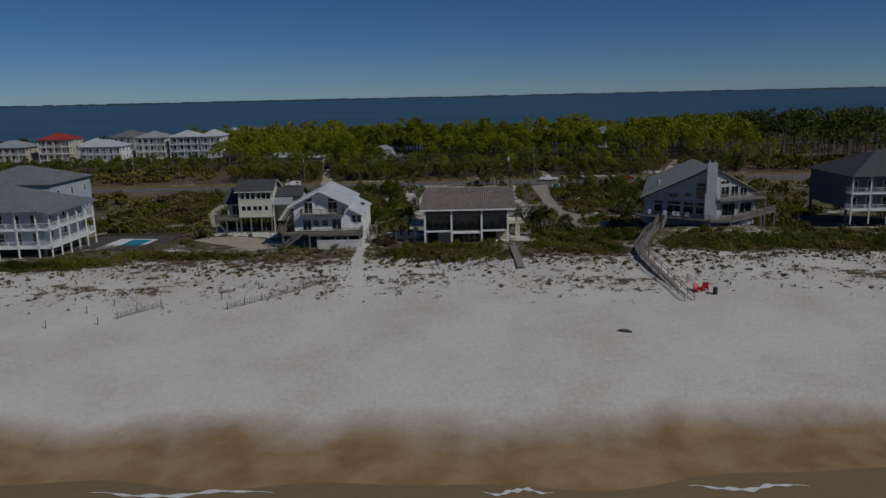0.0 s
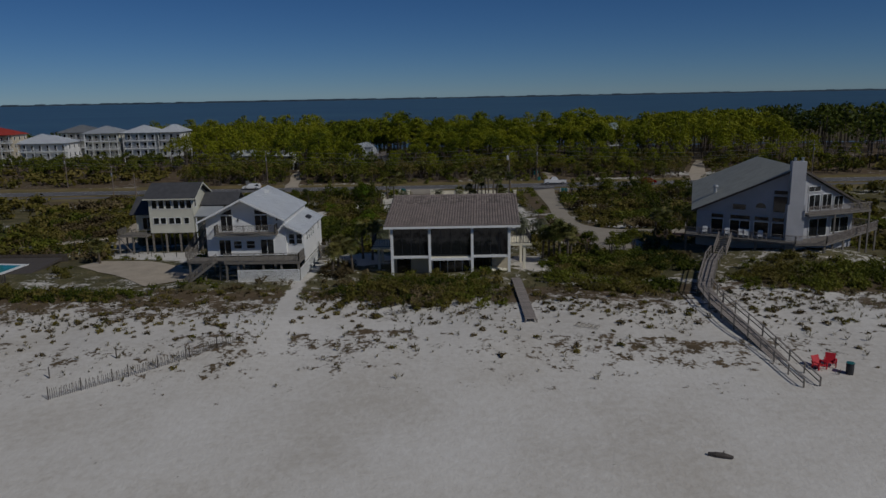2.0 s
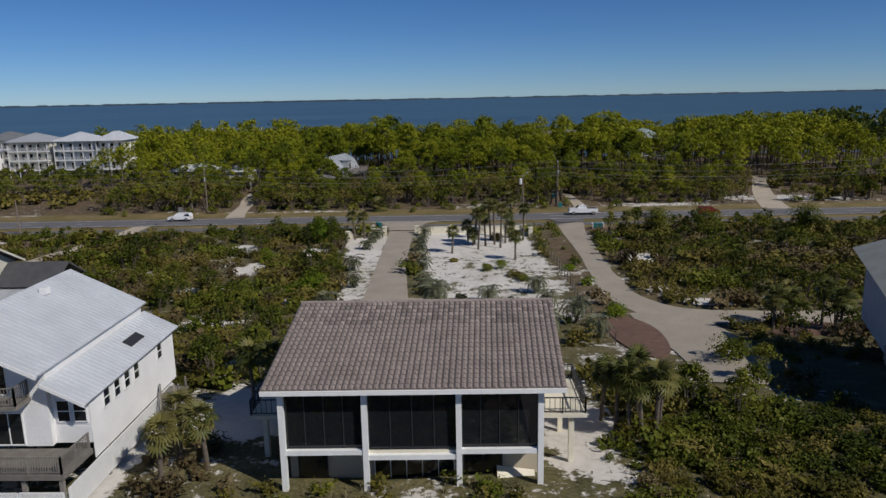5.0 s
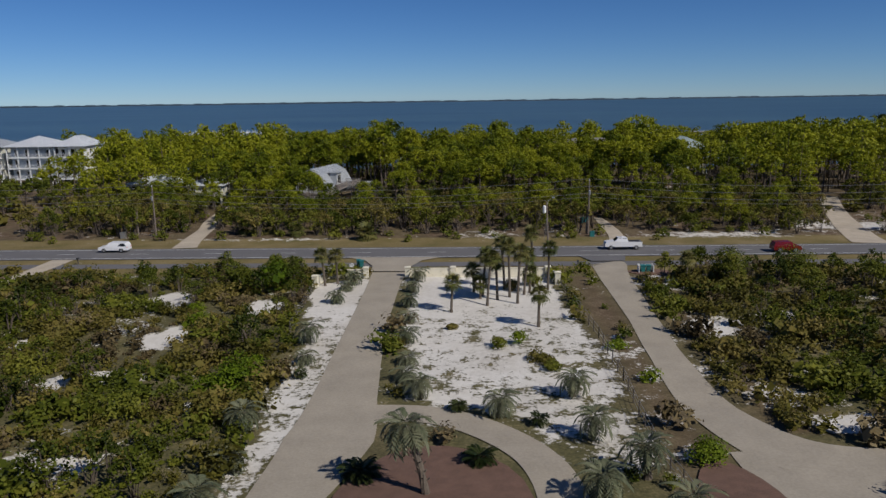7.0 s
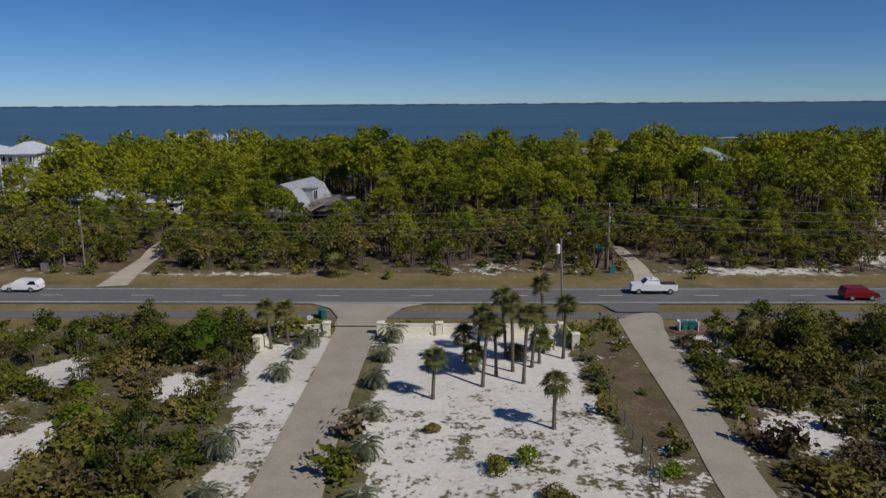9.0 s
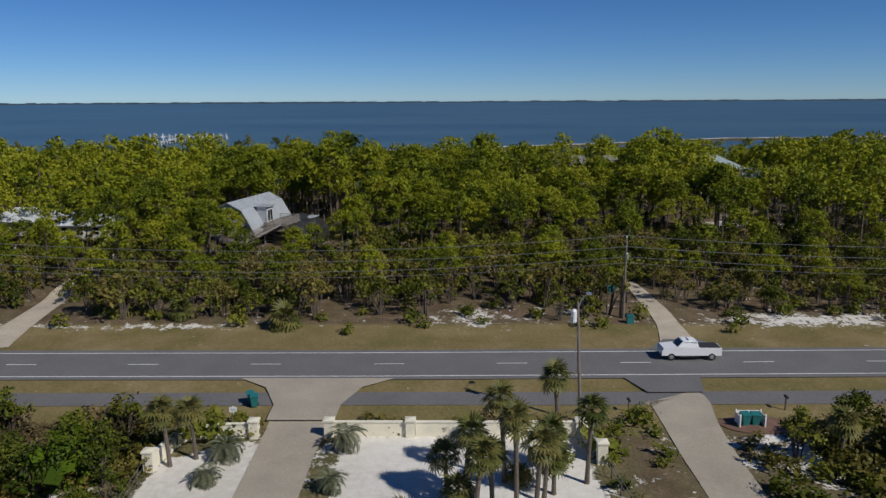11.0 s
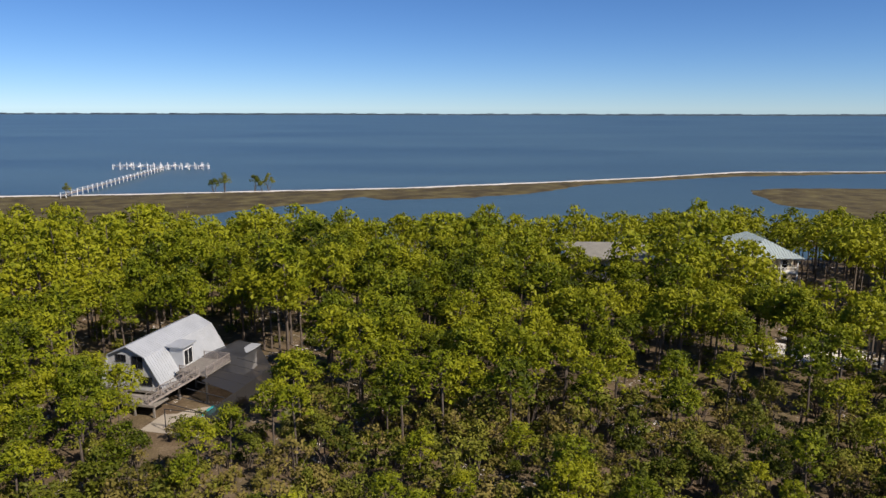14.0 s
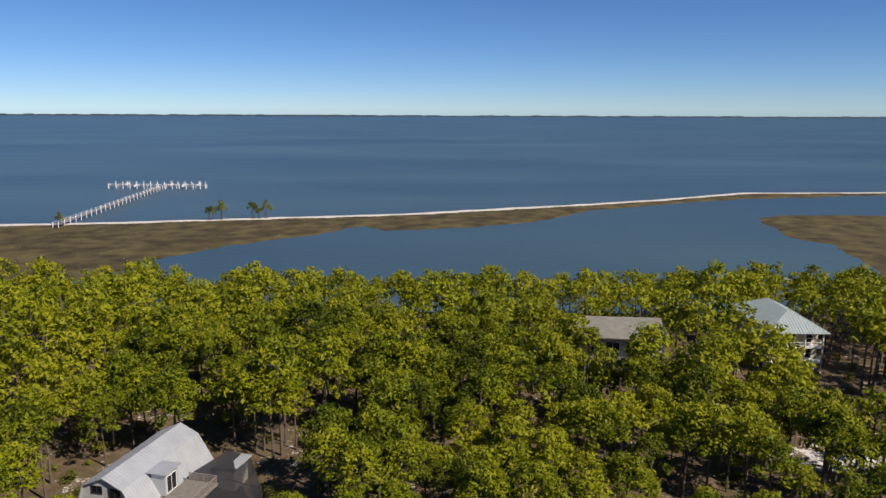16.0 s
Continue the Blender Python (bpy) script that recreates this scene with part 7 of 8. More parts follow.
rest = np.array(rest)
wood_q, needle_q, oak_w, oak_l = [], [], [], []
pick = rng.integers(0, 15, len(rest))
for k in range(15):
    s = rest[pick == k]
    for sel, tmpl, ww, ll in ((s[~oaks[s]], mid_pines[k % 7], wood_q, needle_q), (s[oaks[s]], mid_oaks[k % 3], oak_w, oak_l)):
        if len(sel):
            xyz, sc, tu = np.stack([tx[sel], ty[sel], tz[sel]], 1), size[sel], rng.random(len(sel)) * 6.283
            ww.append(spread(rng, np.concatenate(tmpl[:2]), xyz, sc, tu))
            ll.append(spread(rng, tmpl[2], xyz, sc, tu))
ob = new("pine_wood", quads("pine_wood", [(np.concatenate(wood_q), BARK), (np.concatenate(needle_q), PINE_LEAF)]))
tagged(ob, "dense pine wood with yellow-green crowns behind the road", "woodland", kind="stuff")
if oak_l:
    ob = new("oak_thicket", quads("oak_thicket", [(np.concatenate(oak_w), BARK), (np.concatenate(oak_l), OAK_LEAF)]))
    tagged(ob, "olive scrub oak thicket among the pines", "woodland", kind="stuff")

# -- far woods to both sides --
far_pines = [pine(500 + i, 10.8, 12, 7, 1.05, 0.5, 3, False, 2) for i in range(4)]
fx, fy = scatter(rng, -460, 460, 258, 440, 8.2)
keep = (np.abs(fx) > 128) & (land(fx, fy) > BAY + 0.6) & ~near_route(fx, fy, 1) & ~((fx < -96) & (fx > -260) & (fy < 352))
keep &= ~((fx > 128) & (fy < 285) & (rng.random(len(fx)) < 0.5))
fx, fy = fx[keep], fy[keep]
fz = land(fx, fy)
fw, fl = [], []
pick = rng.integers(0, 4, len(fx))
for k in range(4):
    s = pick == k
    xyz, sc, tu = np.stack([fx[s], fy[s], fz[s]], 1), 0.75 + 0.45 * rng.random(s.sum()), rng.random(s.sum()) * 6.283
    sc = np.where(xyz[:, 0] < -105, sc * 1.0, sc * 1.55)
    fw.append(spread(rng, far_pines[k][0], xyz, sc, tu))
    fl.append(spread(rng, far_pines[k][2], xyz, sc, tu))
ob = new("far_woods", quads("far_woods", [(np.concatenate(fw), BARK), (np.concatenate(fl), DARKENED_PINE)]))
tagged(ob, "pine woods, darkened by colour, stretching along the peninsula", "woodland", kind="stuff")

# -- low oaks before the far row of houses --
kx, ky = scatter(rng, -215, -90, 282, 326, 6.0)
keep = ~near_route(kx, ky, 1.5) & ((ky < 318) | (rng.random(len(kx)) < 0.4))
kx, ky = kx[keep], ky[keep]
pick = rng.integers(0, 3, len(kx))
kw, kl = [], []
for k in range(3):
    s = pick == k
    xyz, sc, tu = np.stack([kx[s], ky[s], land(kx[s], ky[s]) - 0.05], 1), 0.75 + 0.6 * rng.random(s.sum()), rng.random(s.sum()) * 6.283
    kw.append(spread(rng, mid_oaks[k][1], xyz, sc, tu))
    kl.append(spread(rng, mid_oaks[k][2], xyz, sc, tu))
tagged(new("oak_belt", quads("oak_belt", [(np.concatenate(kw), BARK), (np.concatenate(kl), OAK_LEAF)])), "belt of dark low oaks before a row of houses", "woodland", kind="stuff")

# -- low oak thicket behind the road --
ox, oy = scatter(rng, -76, 100, 255, 296, 3.3)
keep = ~near_route(ox, oy, 0.9) & ~in_house(ox, oy, 0.5) & (oy > 256 + 2 * waves(ox, oy * 0, 7, 0.6))
for cx, cy, rx, ry in ((11, 257, 5, 5), (35, 258, 4, 5), (50, 255, 11, 3), (88, 268, 8, 9), (-25, 291, 5, 5), (-10, 298, 2, 8), (8, 268, 2.5, 3), (-30, 260, 4, 3)):
    keep &= ((ox - cx) / rx) ** 2 + ((oy - cy) / ry) ** 2 > 1
ox, oy = ox[keep], oy[keep]
low = np.where((np.abs(ox + 22) < 14) & (oy > 276), 0.5, 1.0) * np.where(ox > 36, 0.85, 1.0)
fine_oaks = [oak(450 + i, 4.4 + 0.5 * i, 13, 17, 0.36, 0.2, 1.9) for i in range(4)]
pick = rng.integers(0, 4, len(ox))
tw, tl = [], {0: [], 1: []}
for k in range(4):
    s = pick == k
    xyz, sc, tu = np.stack([ox[s], oy[s], land(ox[s], oy[s]) - 0.05], 1), (0.7 + 0.6 * rng.random(s.sum())) * low[s], rng.random(s.sum()) * 6.283
    tw.append(spread(rng, fine_oaks[k][1], xyz, sc, tu))
    tl[k % 2].append(spread(rng, fine_oaks[k][2], xyz, sc, tu))
ob = new("road_thicket", quads("road_thicket", [(np.concatenate(tw), BARK), (np.concatenate(tl[0]), OAK_LEAF), (np.concatenate(tl[1]), SCRUB_LEAF)]))
tagged(ob, "thicket of olive oaks and bushes behind the road", "thicket", kind="stuff")

# -- undergrowth in the wood --
ux, uy = scatter(rng, -76, 90, 254, 400, 5.2)
keep = ~near_route(ux, uy, 0.8) & ~in_house(ux, uy, 0.3) & (land(ux, uy) > BAY + 0.6) & (covers(ux, uy)[0] > 0.45)
ux, uy = ux[keep], uy[keep]
tm = [mound(600 + i, 1.1, 1.1, 80, 0.30, 0.16) for i in range(4)]
pick = rng.integers(0, 4, len(ux))
ul = []
for k in range(4):
    s = pick == k
    ul.append(spread(rng, tm[k], np.stack([ux[s], uy[s], land(ux[s], uy[s])], 1), 0.7 + 1.0 * rng.random(s.sum()), rng.random(s.sum()) * 6.283))
tagged(new("undergrowth", quads("undergrowth", [(np.concatenate(ul), OAK_LEAF)])), "dark leafy undergrowth on the wood's floor", "undergrowth", kind="stuff")

# -- coastal scrub on the lots and dunes --
sx, sy = scatter(rng, -84, 84, 110, 229, 1.72)
cv = covers(sx, sy)[0]
keep = ~near_route(sx, sy, 0.7) & ~in_house(sx, sy, 0.0) & (sy < 228)
inner = np.maximum(inside_distance(sx, sy, YARD), inside_distance(sx, sy, STRIP)) > -0.6
loop_mid = (np.hypot((sx - 4.5) / 9.5, (sy - 163) / 11) < 1) | ((np.abs(sx - 22) < 1.4) & (sy > 182) & (sy < 222)) | ((sx > -12) & (sx < 26) & (sy > 146) & (sy < 160) & (rng.random(len(sx)) < 0.6)) | ((sx > 12) & (sx < 26) & (sy > 150) & (sy < 188) & (rng.random(len(sx)) < 0.93))
keep &= ~inner & ~loop_mid
prob = np.where(sy < 134, np.interp(sy, [112, 118, 130], [0.05, 0.5, 0.8]) * (cv > 0.62), (cv > 0.46) * 0.94)
prob = np.where((sx > -9) & (sx < 9) & (sy > 113) & (sy < 128), 0.95, prob)
prob = np.where((sx > 13) & (sx < 37) & (sy > 120) & (sy < 146), prob * 1.1, prob)
prob = np.where((np.abs(sx - 23.3) < 3) & (sy > 172), prob * 0.45, prob)
keep &= rng.random(len(sx)) < prob
sx, sy = sx[keep], sy[keep]
tm = [mound(700 + i, 1.1, 0.95, 100, 0.175, 0.105) for i in range(6)]
rough_tm = [mound(750 + i, 1.1, 0.95, 45, 0.27, 0.155) for i in range(6)]
pick = rng.integers(0, 6, len(sx))
tall = np.interp(sy, [110, 125, 140, 170, 228], [0.5, 0.85, 1.15, 1.5, 1.45]) * (0.65 + 0.6 * rng.random(len(sx))) * (1 + 0.35 * waves(sx, sy, 7, 0.9))
tall = np.clip(tall * (1 + 0.75 * waves(sx, sy, 2.6, 1.1)), 0.35, 2.6)
tall = np.where((sx > -9) & (sx < 9) & (sy > 113) & (sy < 130), 1.0, tall)
tone = waves(sx, sy, 5, 4.0) + 0.5 * rng.random(len(sx))
green = np.where(tone > 0.5, 2, np.where(tone < -0.12, 1, 0))
lay = {0: [], 1: [], 2: []}
for k in range(6):
    for gr in (0, 1, 2):
        for s, tmpl in (((pick == k) & (green == gr) & (np.abs(sx) < 46), tm[k]), ((pick == k) & (green == gr) & (np.abs(sx) >= 46), rough_tm[k])):
            if not s.any():
                continue
            lay[gr].append(spread(rng, tmpl, np.stack([sx[s], sy[s], land(sx[s], sy[s]) - 0.05], 1), tall[s], rng.random(s.sum()) * 6.283))
dx2, dy2 = scatter(rng, -78, 92, 109, 144, 1.0)
deep = np.zeros(dx2.shape)
for cx, cy, rx, ry in THICKETS:
    deep = np.maximum(deep, 1.08 - np.hypot((dx2 - cx) / rx, (dy2 - cy) / ry) + 0.12 * waves(dx2, dy2, 2.0, 0.5))
keep = (deep > 0) & ~in_house(dx2, dy2, 0.0) & (rng.random(len(dx2)) < 0.8)
dx2, dy2, deep = dx2[keep], dy2[keep], deep[keep]
pick = rng.integers(0, 6, len(dx2))
lush = waves(dx2, dy2, 3.5, 0.3) + 0.5 * rng.random(len(dx2))
for k in range(6):
    for gr, lo, hi in ((0, -9, 0.1), (2, 0.1, 9)):
        s = (pick == k) & (lush > lo) & (lush <= hi)
        if s.any():
            lay[gr].append(spread(rng, tm[k], np.stack([dx2[s], dy2[s], land(dx2[s], dy2[s]) - 0.05], 1), (0.55 + 0.5 * np.clip(deep[s] * 2, 0, 1)) * (0.8 + 0.4 * rng.random(s.sum())), rng.random(s.sum()) * 6.283))
tagged(new("coastal_scrub", quads("coastal_scrub", [(np.concatenate(lay[0]), SCRUB_LEAF)])), "dull olive coastal scrub on sand between the houses", "scrub", kind="stuff")
tagged(new("green_scrub", quads("green_scrub", [(np.concatenate(lay[2]), OAK_LEAF)])), "greener bushes among the coastal scrub", "scrub", kind="stuff")

tagged(new("dry_scrub", quads("dry_scrub", [(np.concatenate(lay[1]), DRY_SCRUB)])), "brown half-bare bushes among the coastal scrub", "scrub", kind="stuff")

# -- scrub oaks and single rounded bushes standing above the scrub --
hx, hy = scatter(rng, -62, 76, 152, 225, 4.2)
clump = waves(hx, hy, 7, 2.6)
keep = ((hx < -13) | (hx > 38)) & (clump > 0.05) & (covers(hx, hy)[0] > 0.55) & ~near_route(hx, hy, 2.0) & ~in_house(hx, hy, 1.5)
hx, hy, clump = hx[keep], hy[keep], clump[keep]
pick = rng.integers(0, 4, len(hx))
hw, hl = [], []
for k in range(4):
    s = pick == k
    xyz, sc, tu = np.stack([hx[s], hy[s], land(hx[s], hy[s]) - 0.1], 1), 0.5 + 0.25 * rng.random(s.sum()) + 0.3 * np.clip(clump[s], 0, 1), rng.random(s.sum()) * 6.283
    hw.append(spread(rng, fine_oaks[k][1], xyz, sc, tu))
    hl.append(spread(rng, fine_oaks[k][2], xyz, sc, tu))
tagged(new("lot_oaks", quads("lot_oaks", [(np.concatenate(hw), BARK), (np.concatenate(hl), OAK_LEAF)])), "clumps of olive scrub oak rising from the sandy lots", "thicket", kind="stuff")
for i, (cx, cy, rad, ht, leaf) in enumerate(((-13.6, 184, 3.1, 2.9, BUSH_LEAF), (-23, 202, 2.1, 1.9, BUSH_LEAF), (-18, 216.5, 3.6, 4.6, BUSH_LEAF), (-23, 218, 3.2, 3.6, OAK_LEAF), (42, 221, 4.2, 4.6, OAK_LEAF), (50, 220, 4.4, 4.2, OAK_LEAF), (68, 222, 4.5, 4.6, OAK_LEAF), (23.4, 186, 1.5, 1.4, BUSH_LEAF), (-20, 178, 2.6, 2.4, OAK_LEAF), (-33, 187, 2.8, 2.3, OAK_LEAF))):
    bush = new("rounded_bush", quads("rounded_bush", [(mound(900 + i, rad, ht, int(130 * rad * rad / 1.2), 0.28, 0.16), leaf)]))
    bush.matrix_world = pose(cx, cy, float(land(np.array([cx]), np.array([cy]))[0]) - 0.05)
    tagged(bush, "bright green rounded bush above the dull scrub" if leaf is BUSH_LEAF else "dark olive spreading scrub oak on a sandy lot", "bush", "bushes on the lots")

# -- scrub far to the sides, beside the road --
sx, sy = scatter(rng, -330, 330, 118, 300, 6.8)
keep = (np.abs(sx) > 83) & ~near_route(sx, sy, 1.0) & ((sy < 228) | (sy > 256)) & (rng.random(len(sx)) < 0.85)
keep &= ~((sx < -62) & (sx > -100) & (sy > 214) & (sy < 228)) & ~in_house(sx, sy, 0)
sx, sy = sx[keep], sy[keep]
tm = [mound(800 + i, 3.0, 2.0, 40, 1.1, 0.65) for i in range(3)]
pick = rng.integers(0, 3, len(sx))
ql = [spread(rng, tm[k], np.stack([sx, sy, land(sx, sy)], 1)[pick == k], 0.7 + 0.7 * rng.random((pick == k).sum()), rng.random((pick == k).sum()) * 6.283) for k in range(3)]
tagged(new("outer_scrub", quads("outer_scrub", [(np.concatenate(ql), SCRUB_LEAF)])), "olive scrub along the peninsula", "scrub", kind="stuff")

# -- dune grass --
gx2, gy2 = scatter(rng, -72, 72, 93, 132, 0.7)
cv = covers(gx2, gy2)[0]
pr = np.interp(gy2, [93, 98, 104, 112, 132], [0.03, 0.08, 0.3, 0.75, 0.6]) * np.where(waves(gx2, gy2, 3.2, 0.8) > 0.05, 1.0, 0.2)
keep = (rng.random(len(gx2)) < pr) & ~in_house(gx2, gy2, 0) & (cv > 0.02)
gx2, gy2 = gx2[keep], gy2[keep]
blades = []
for k in range(3):
    r2 = np.random.default_rng(900 + k)
    b = []
    for i in range(11):
        a, lean = r2.random() * 6.283, 0.15 + 0.35 * r2.random()
        d = np.array([math.cos(a), math.sin(a), 0])
        sd = np.array([-d[1], d[0], 0]) * 0.035
        base = d * 0.12 * r2.random()
        tip = base + d * lean + np.array([0, 0, 0.35 + 0.35 * r2.random()])
        mid = base + d * lean * 0.35 + np.array([0, 0, tip[2] * 0.6])
        b.append([base - sd, mid + sd, tip, mid - sd])
    blades.append(np.array(b))
pick = rng.integers(0, 3, len(gx2))
ql = [spread(rng, blades[k], np.stack([gx2, gy2, land(gx2, gy2) - 0.02], 1)[pick == k], 0.35 + 0.55 * rng.random((pick == k).sum()) ** 2, rng.random((pick == k).sum()) * 6.283) for k in range(3)]
tagged(new("dune_grass", quads("dune_grass", [(np.concatenate(ql), DRY_GRASS)])), "dry sea oats and dune grass on white sand", "grass", kind="stuff")


# -- low dead stalks and seaside plants on the open dune --
bx, by = scatter(rng, -74, 80, 98, 123, 1.0)
dens = np.interp(by, [98, 103, 108, 114, 123], [0.02, 0.09, 0.5, 1.0, 0.8]) * np.clip(0.6 + 0.9 * waves(bx, by, 3.6, 1.9), 0.08, 1)
worn = np.abs(bx - np.interp(by, [96, 109, 119, 128], [-11.6, -13.4, -14.5, -15.2])) < 1.0
keep = (rng.random(len(bx)) < dens) & ~in_house(bx, by, 0) & ~worn
bx, by = bx[keep], by[keep]
stalk_tm = [mound(960 + i, 1.0, 0.55, 45, 0.24, 0.07) for i in range(3)]
pick = rng.integers(0, 3, len(bx))
for name, sel, leaf, words in (("dead_stalks", rng.random(len(bx)) < 0.72, DRY_SCRUB, "brown dead stalks scattered over white dune sand"), ("dune_creeper", None, SCRUB_LEAF, "low olive creepers scattered over white dune sand")):
    if sel is not None:
        brown = sel
    else:
        sel = ~brown
    ql = []
    for k in range(3):
        s = (pick == k) & sel
        ql.append(spread(rng, stalk_tm[k], np.stack([bx[s], by[s], land(bx[s], by[s]) - 0.03], 1), 0.25 + 0.55 * rng.random(s.sum()) ** 1.5, rng.random(s.sum()) * 6.283))
    tagged(new(name, quads(name, [(np.concatenate(ql), leaf)])), words, "dune plants", kind="stuff")

# -- pines before the gambrel house --
for i, (x, y, k) in enumerate(((-39.5, 288, 0.86), (-36.8, 283.5, 0.8), (-43, 292, 0.9), (-35.2, 277.5, 0.82), (-40.5, 279.5, 0.9), (-31.5, 288.5, 0.9), (-28.4, 289.2, 0.8), (-30.2, 285.5, 0.84), (-34.5, 287, 0.97), (-28.8, 281.5, 0.95), (-26, 276, 0.95), (-31.5, 276.5, 0.78), (-38.2, 271.5, 0.85), (-45.5, 284, 0.95), (-29.5, 270.5, 0.75), (-43.5, 269, 0.8), (-12.5, 280, 0.66))):
    t = thing("pine_tree", x, y, h(x, y) - 0.05, i * 67, "slender pine with bare trunk and yellow-green crown", "pine tree", "pines of the wood")
    t.scale = (k,) * 3
    plant_parts(pine_data[i % 7], t)


# -- palms --
def feather(n=11, length=1.9, droop=0.9, leaf=0.5, rise=0.55):
    """An arched feather frond; it grows along +x from the crown."""
    q = []
    for i in range(n):
        s0, s1 = i / n, (i + 1) / n
        at2 = lambda s: np.array([length * s * (1 - 0.25 * s * droop), 0, rise * length * s - droop * length * s * s * 0.9])
        p0, p1 = at2(s0), at2(s1)
        if i % 2 == 0:
            e = at2(min(1, s0 + 2 / n))
            q.append([p0 + (0, 0.02, 0), e + (0, 0.012, 0), e - (0, 0.012, 0), p0 - (0, 0.02, 0)])
        if i >= 2:
            ll = leaf * math.sin(math.pi * (0.15 + 0.8 * s0)) + 0.08
            for sg in (1, -1):
                tip = p0 + (p1 - p0) * 2.2 + np.array([0, sg * ll, 0.18 * ll - 0.1])
                q.append([p0, p0 * 0.45 + tip * 0.55 + (-0.05, 0, 0.03), tip, p1 * 0.5 + tip * 0.5 + (0.04, 0, 0.03)])
    return np.array(q, float)


def fan(rays=11, stalk=0.6, blade=0.75, droop=0.35):
    """A fan frond on a stalk."""
    q = [[(0, 0.02, 0), (stalk, 0.015, 0.16), (stalk, -0.015, 0.16), (0, -0.02, 0)]]
    for i in range(rays):
        a = (i / (rays - 1) - 0.5) * 3.6
        d = np.array([math.cos(a), math.sin(a), 0])
        s = np.array([-d[1], d[0], 0]) * 0.07
        o = np.array([stalk, 0, 0.16])
        mid = o + d * blade * 0.55 + (0, 0, 0.04)
        q.append([o, mid - s, o + d * blade - (0, 0, droop * blade * (0.6 + 0.4 * (i % 2))), mid + s])
    return np.array(q, float)


FROND = {"pindo": [quads("frond", [(feather(11, 1.9, 0.85 + 0.2 * i, 0.42), PINDO_LEAF)]) for i in range(2)],
         "sago": [quads("frond", [(feather(10, 1.05, 0.5 + 0.2 * i, 0.2, 0.6), SAGO_LEAF)]) for i in range(2)],
         "sabal": [quads("frond", [(fan(11, 0.55 + 0.15 * i, 0.8), SABAL_LEAF)]) for i in range(2)]}
PALM_WORDS = {"pindo": ("pindo_palm", "stout pindo palm with arching grey-green feather fronds", "pindo palms by the drives", 26),
              "sago": ("sago_palm", "dark green sago palm rosette on the ground", "sago palms in the beds", 24),
              "sabal": ("sabal_palm", "slender sabal palm with a round fan-leaved head", "sabal palms round the lots", 26)}


def palm(kind, x, y, height, lean=0.0, toward=0.0, spread_by=1.0):
    r2 = random.Random(int(x * 131 + y * 17))
    name, label, group, count = PALM_WORDS[kind]
    t = thing(name, x, y, h(x, y) - 0.05, 0, label, "palm", group)
    a = radians(toward)
    top = Vector((math.cos(a) * lean, math.sin(a) * lean, height))
    pts = [top * s + Vector((0, 0, 0)) - Vector((top.x, top.y, 0)) * (s - s * s) * 0.6 for s in (0, 0.15, 0.4, 0.7, 0.92, 1.0)]
    r = {"pindo": 0.24, "sago": 0.16, "sabal": 0.15}[kind]
    m = Mesh().tube(pts, [r * 1.35, r * 1.08, r, r, r * 1.25, r * 0.6], 8)
    if kind == "pindo":
        for i in range(26):
            s = 0.25 + 0.7 * i / 26
            b = top * s - Vector((top.x, top.y, 0)) * (s - s * s) * 0.6
            g = i * 2.4
            d = Vector((math.cos(g), math.sin(g), 0))
            m.bar(b + d * r * 0.8, b + d * (r + 0.16) + Vector((0, 0, 0.2)), 0.09, 0.05)
    part("trunk", m, PALM_BARK, t)
    for i in range(count):
        s = i / count
        el = {"pindo": 62 - 95 * s, "sago": 60 - 62 * s, "sabal": 75 - 130 * s}[kind] + r2.uniform(-8, 8)
        q = spread_by * r2.uniform(0.85, 1.12)
        rot = Euler((radians(r2.uniform(-14, 14)), radians(-el + (25 if kind != "sabal" else 0)), i * 2.39996 + r2.uniform(-0.2, 0.2))).to_matrix().to_4x4()
        place("frond", FROND[kind][i % 2], t, Matrix.Translation(top) @ rot @ Matrix.Scale(q, 4))
    return t


for x, y, hh in ((-12.1, 220.2, 4.2), (-10.6, 221.4, 4.0), (5.3, 207.6, 3.5), (9.1, 214.9, 5.2), (9.6, 210.5, 5.8), (12.0, 218.2, 6.2), (12.5, 214.3, 6.6), (13.3, 211.2, 6.4), (15.9, 219.6, 7.0), (15.0, 201.9, 3.6), (17.7, 218.1, 5.6), (10.9, 213.0, 4.6), (14.4, 215.5, 5.0), (8.0, 216.5, 3.0)):
    palm("sabal", x, y, hh, 0.3 + 0.05 * (x % 5), x * 77)
palm("sabal", 8.8, 213.4, 2.0)
palm("sabal", 15.2, 216.6, 2.6)
for x, y, hh in ((-11.4, 133.4, 3.6), (-11.8, 131.3, 3.0), (-9.4, 132.5, 3.4), (-7.7, 141.0, 4.6), (-9.2, 142.5, 4.2), (16.6, 137.8, 3.9), (17.2, 136.6, 4.2), (17.9, 136.2, 3.8), (18.9, 136.4, 4.3), (18.2, 138.4, 4.6), (16.0, 139.6, 3.6), (19.6, 138.2, 3.4)):
    palm("sabal", x, y, hh, 0.25, x * 91, 0.95)
for x, y, hh in ((38.3, 164.0, 3.6), (40.9, 166.5, 3.8), (44.2, 166.0, 4.0), (44.8, 163.4, 3.6), (40.2, 164.2, 3.4), (36.2, 220.3, 3.6), (-46.5, 141.5, 2.6)):
    palm("sabal", x, y, hh, 0.2, x * 57)
for x, y, hh in ((-66.2, 147.0, 4.0), (-64.6, 147.8, 4.4), (-68.0, 148.2, 4.2)):
    palm("sabal", x, y, hh, 0.2, x * 57, 1.3)
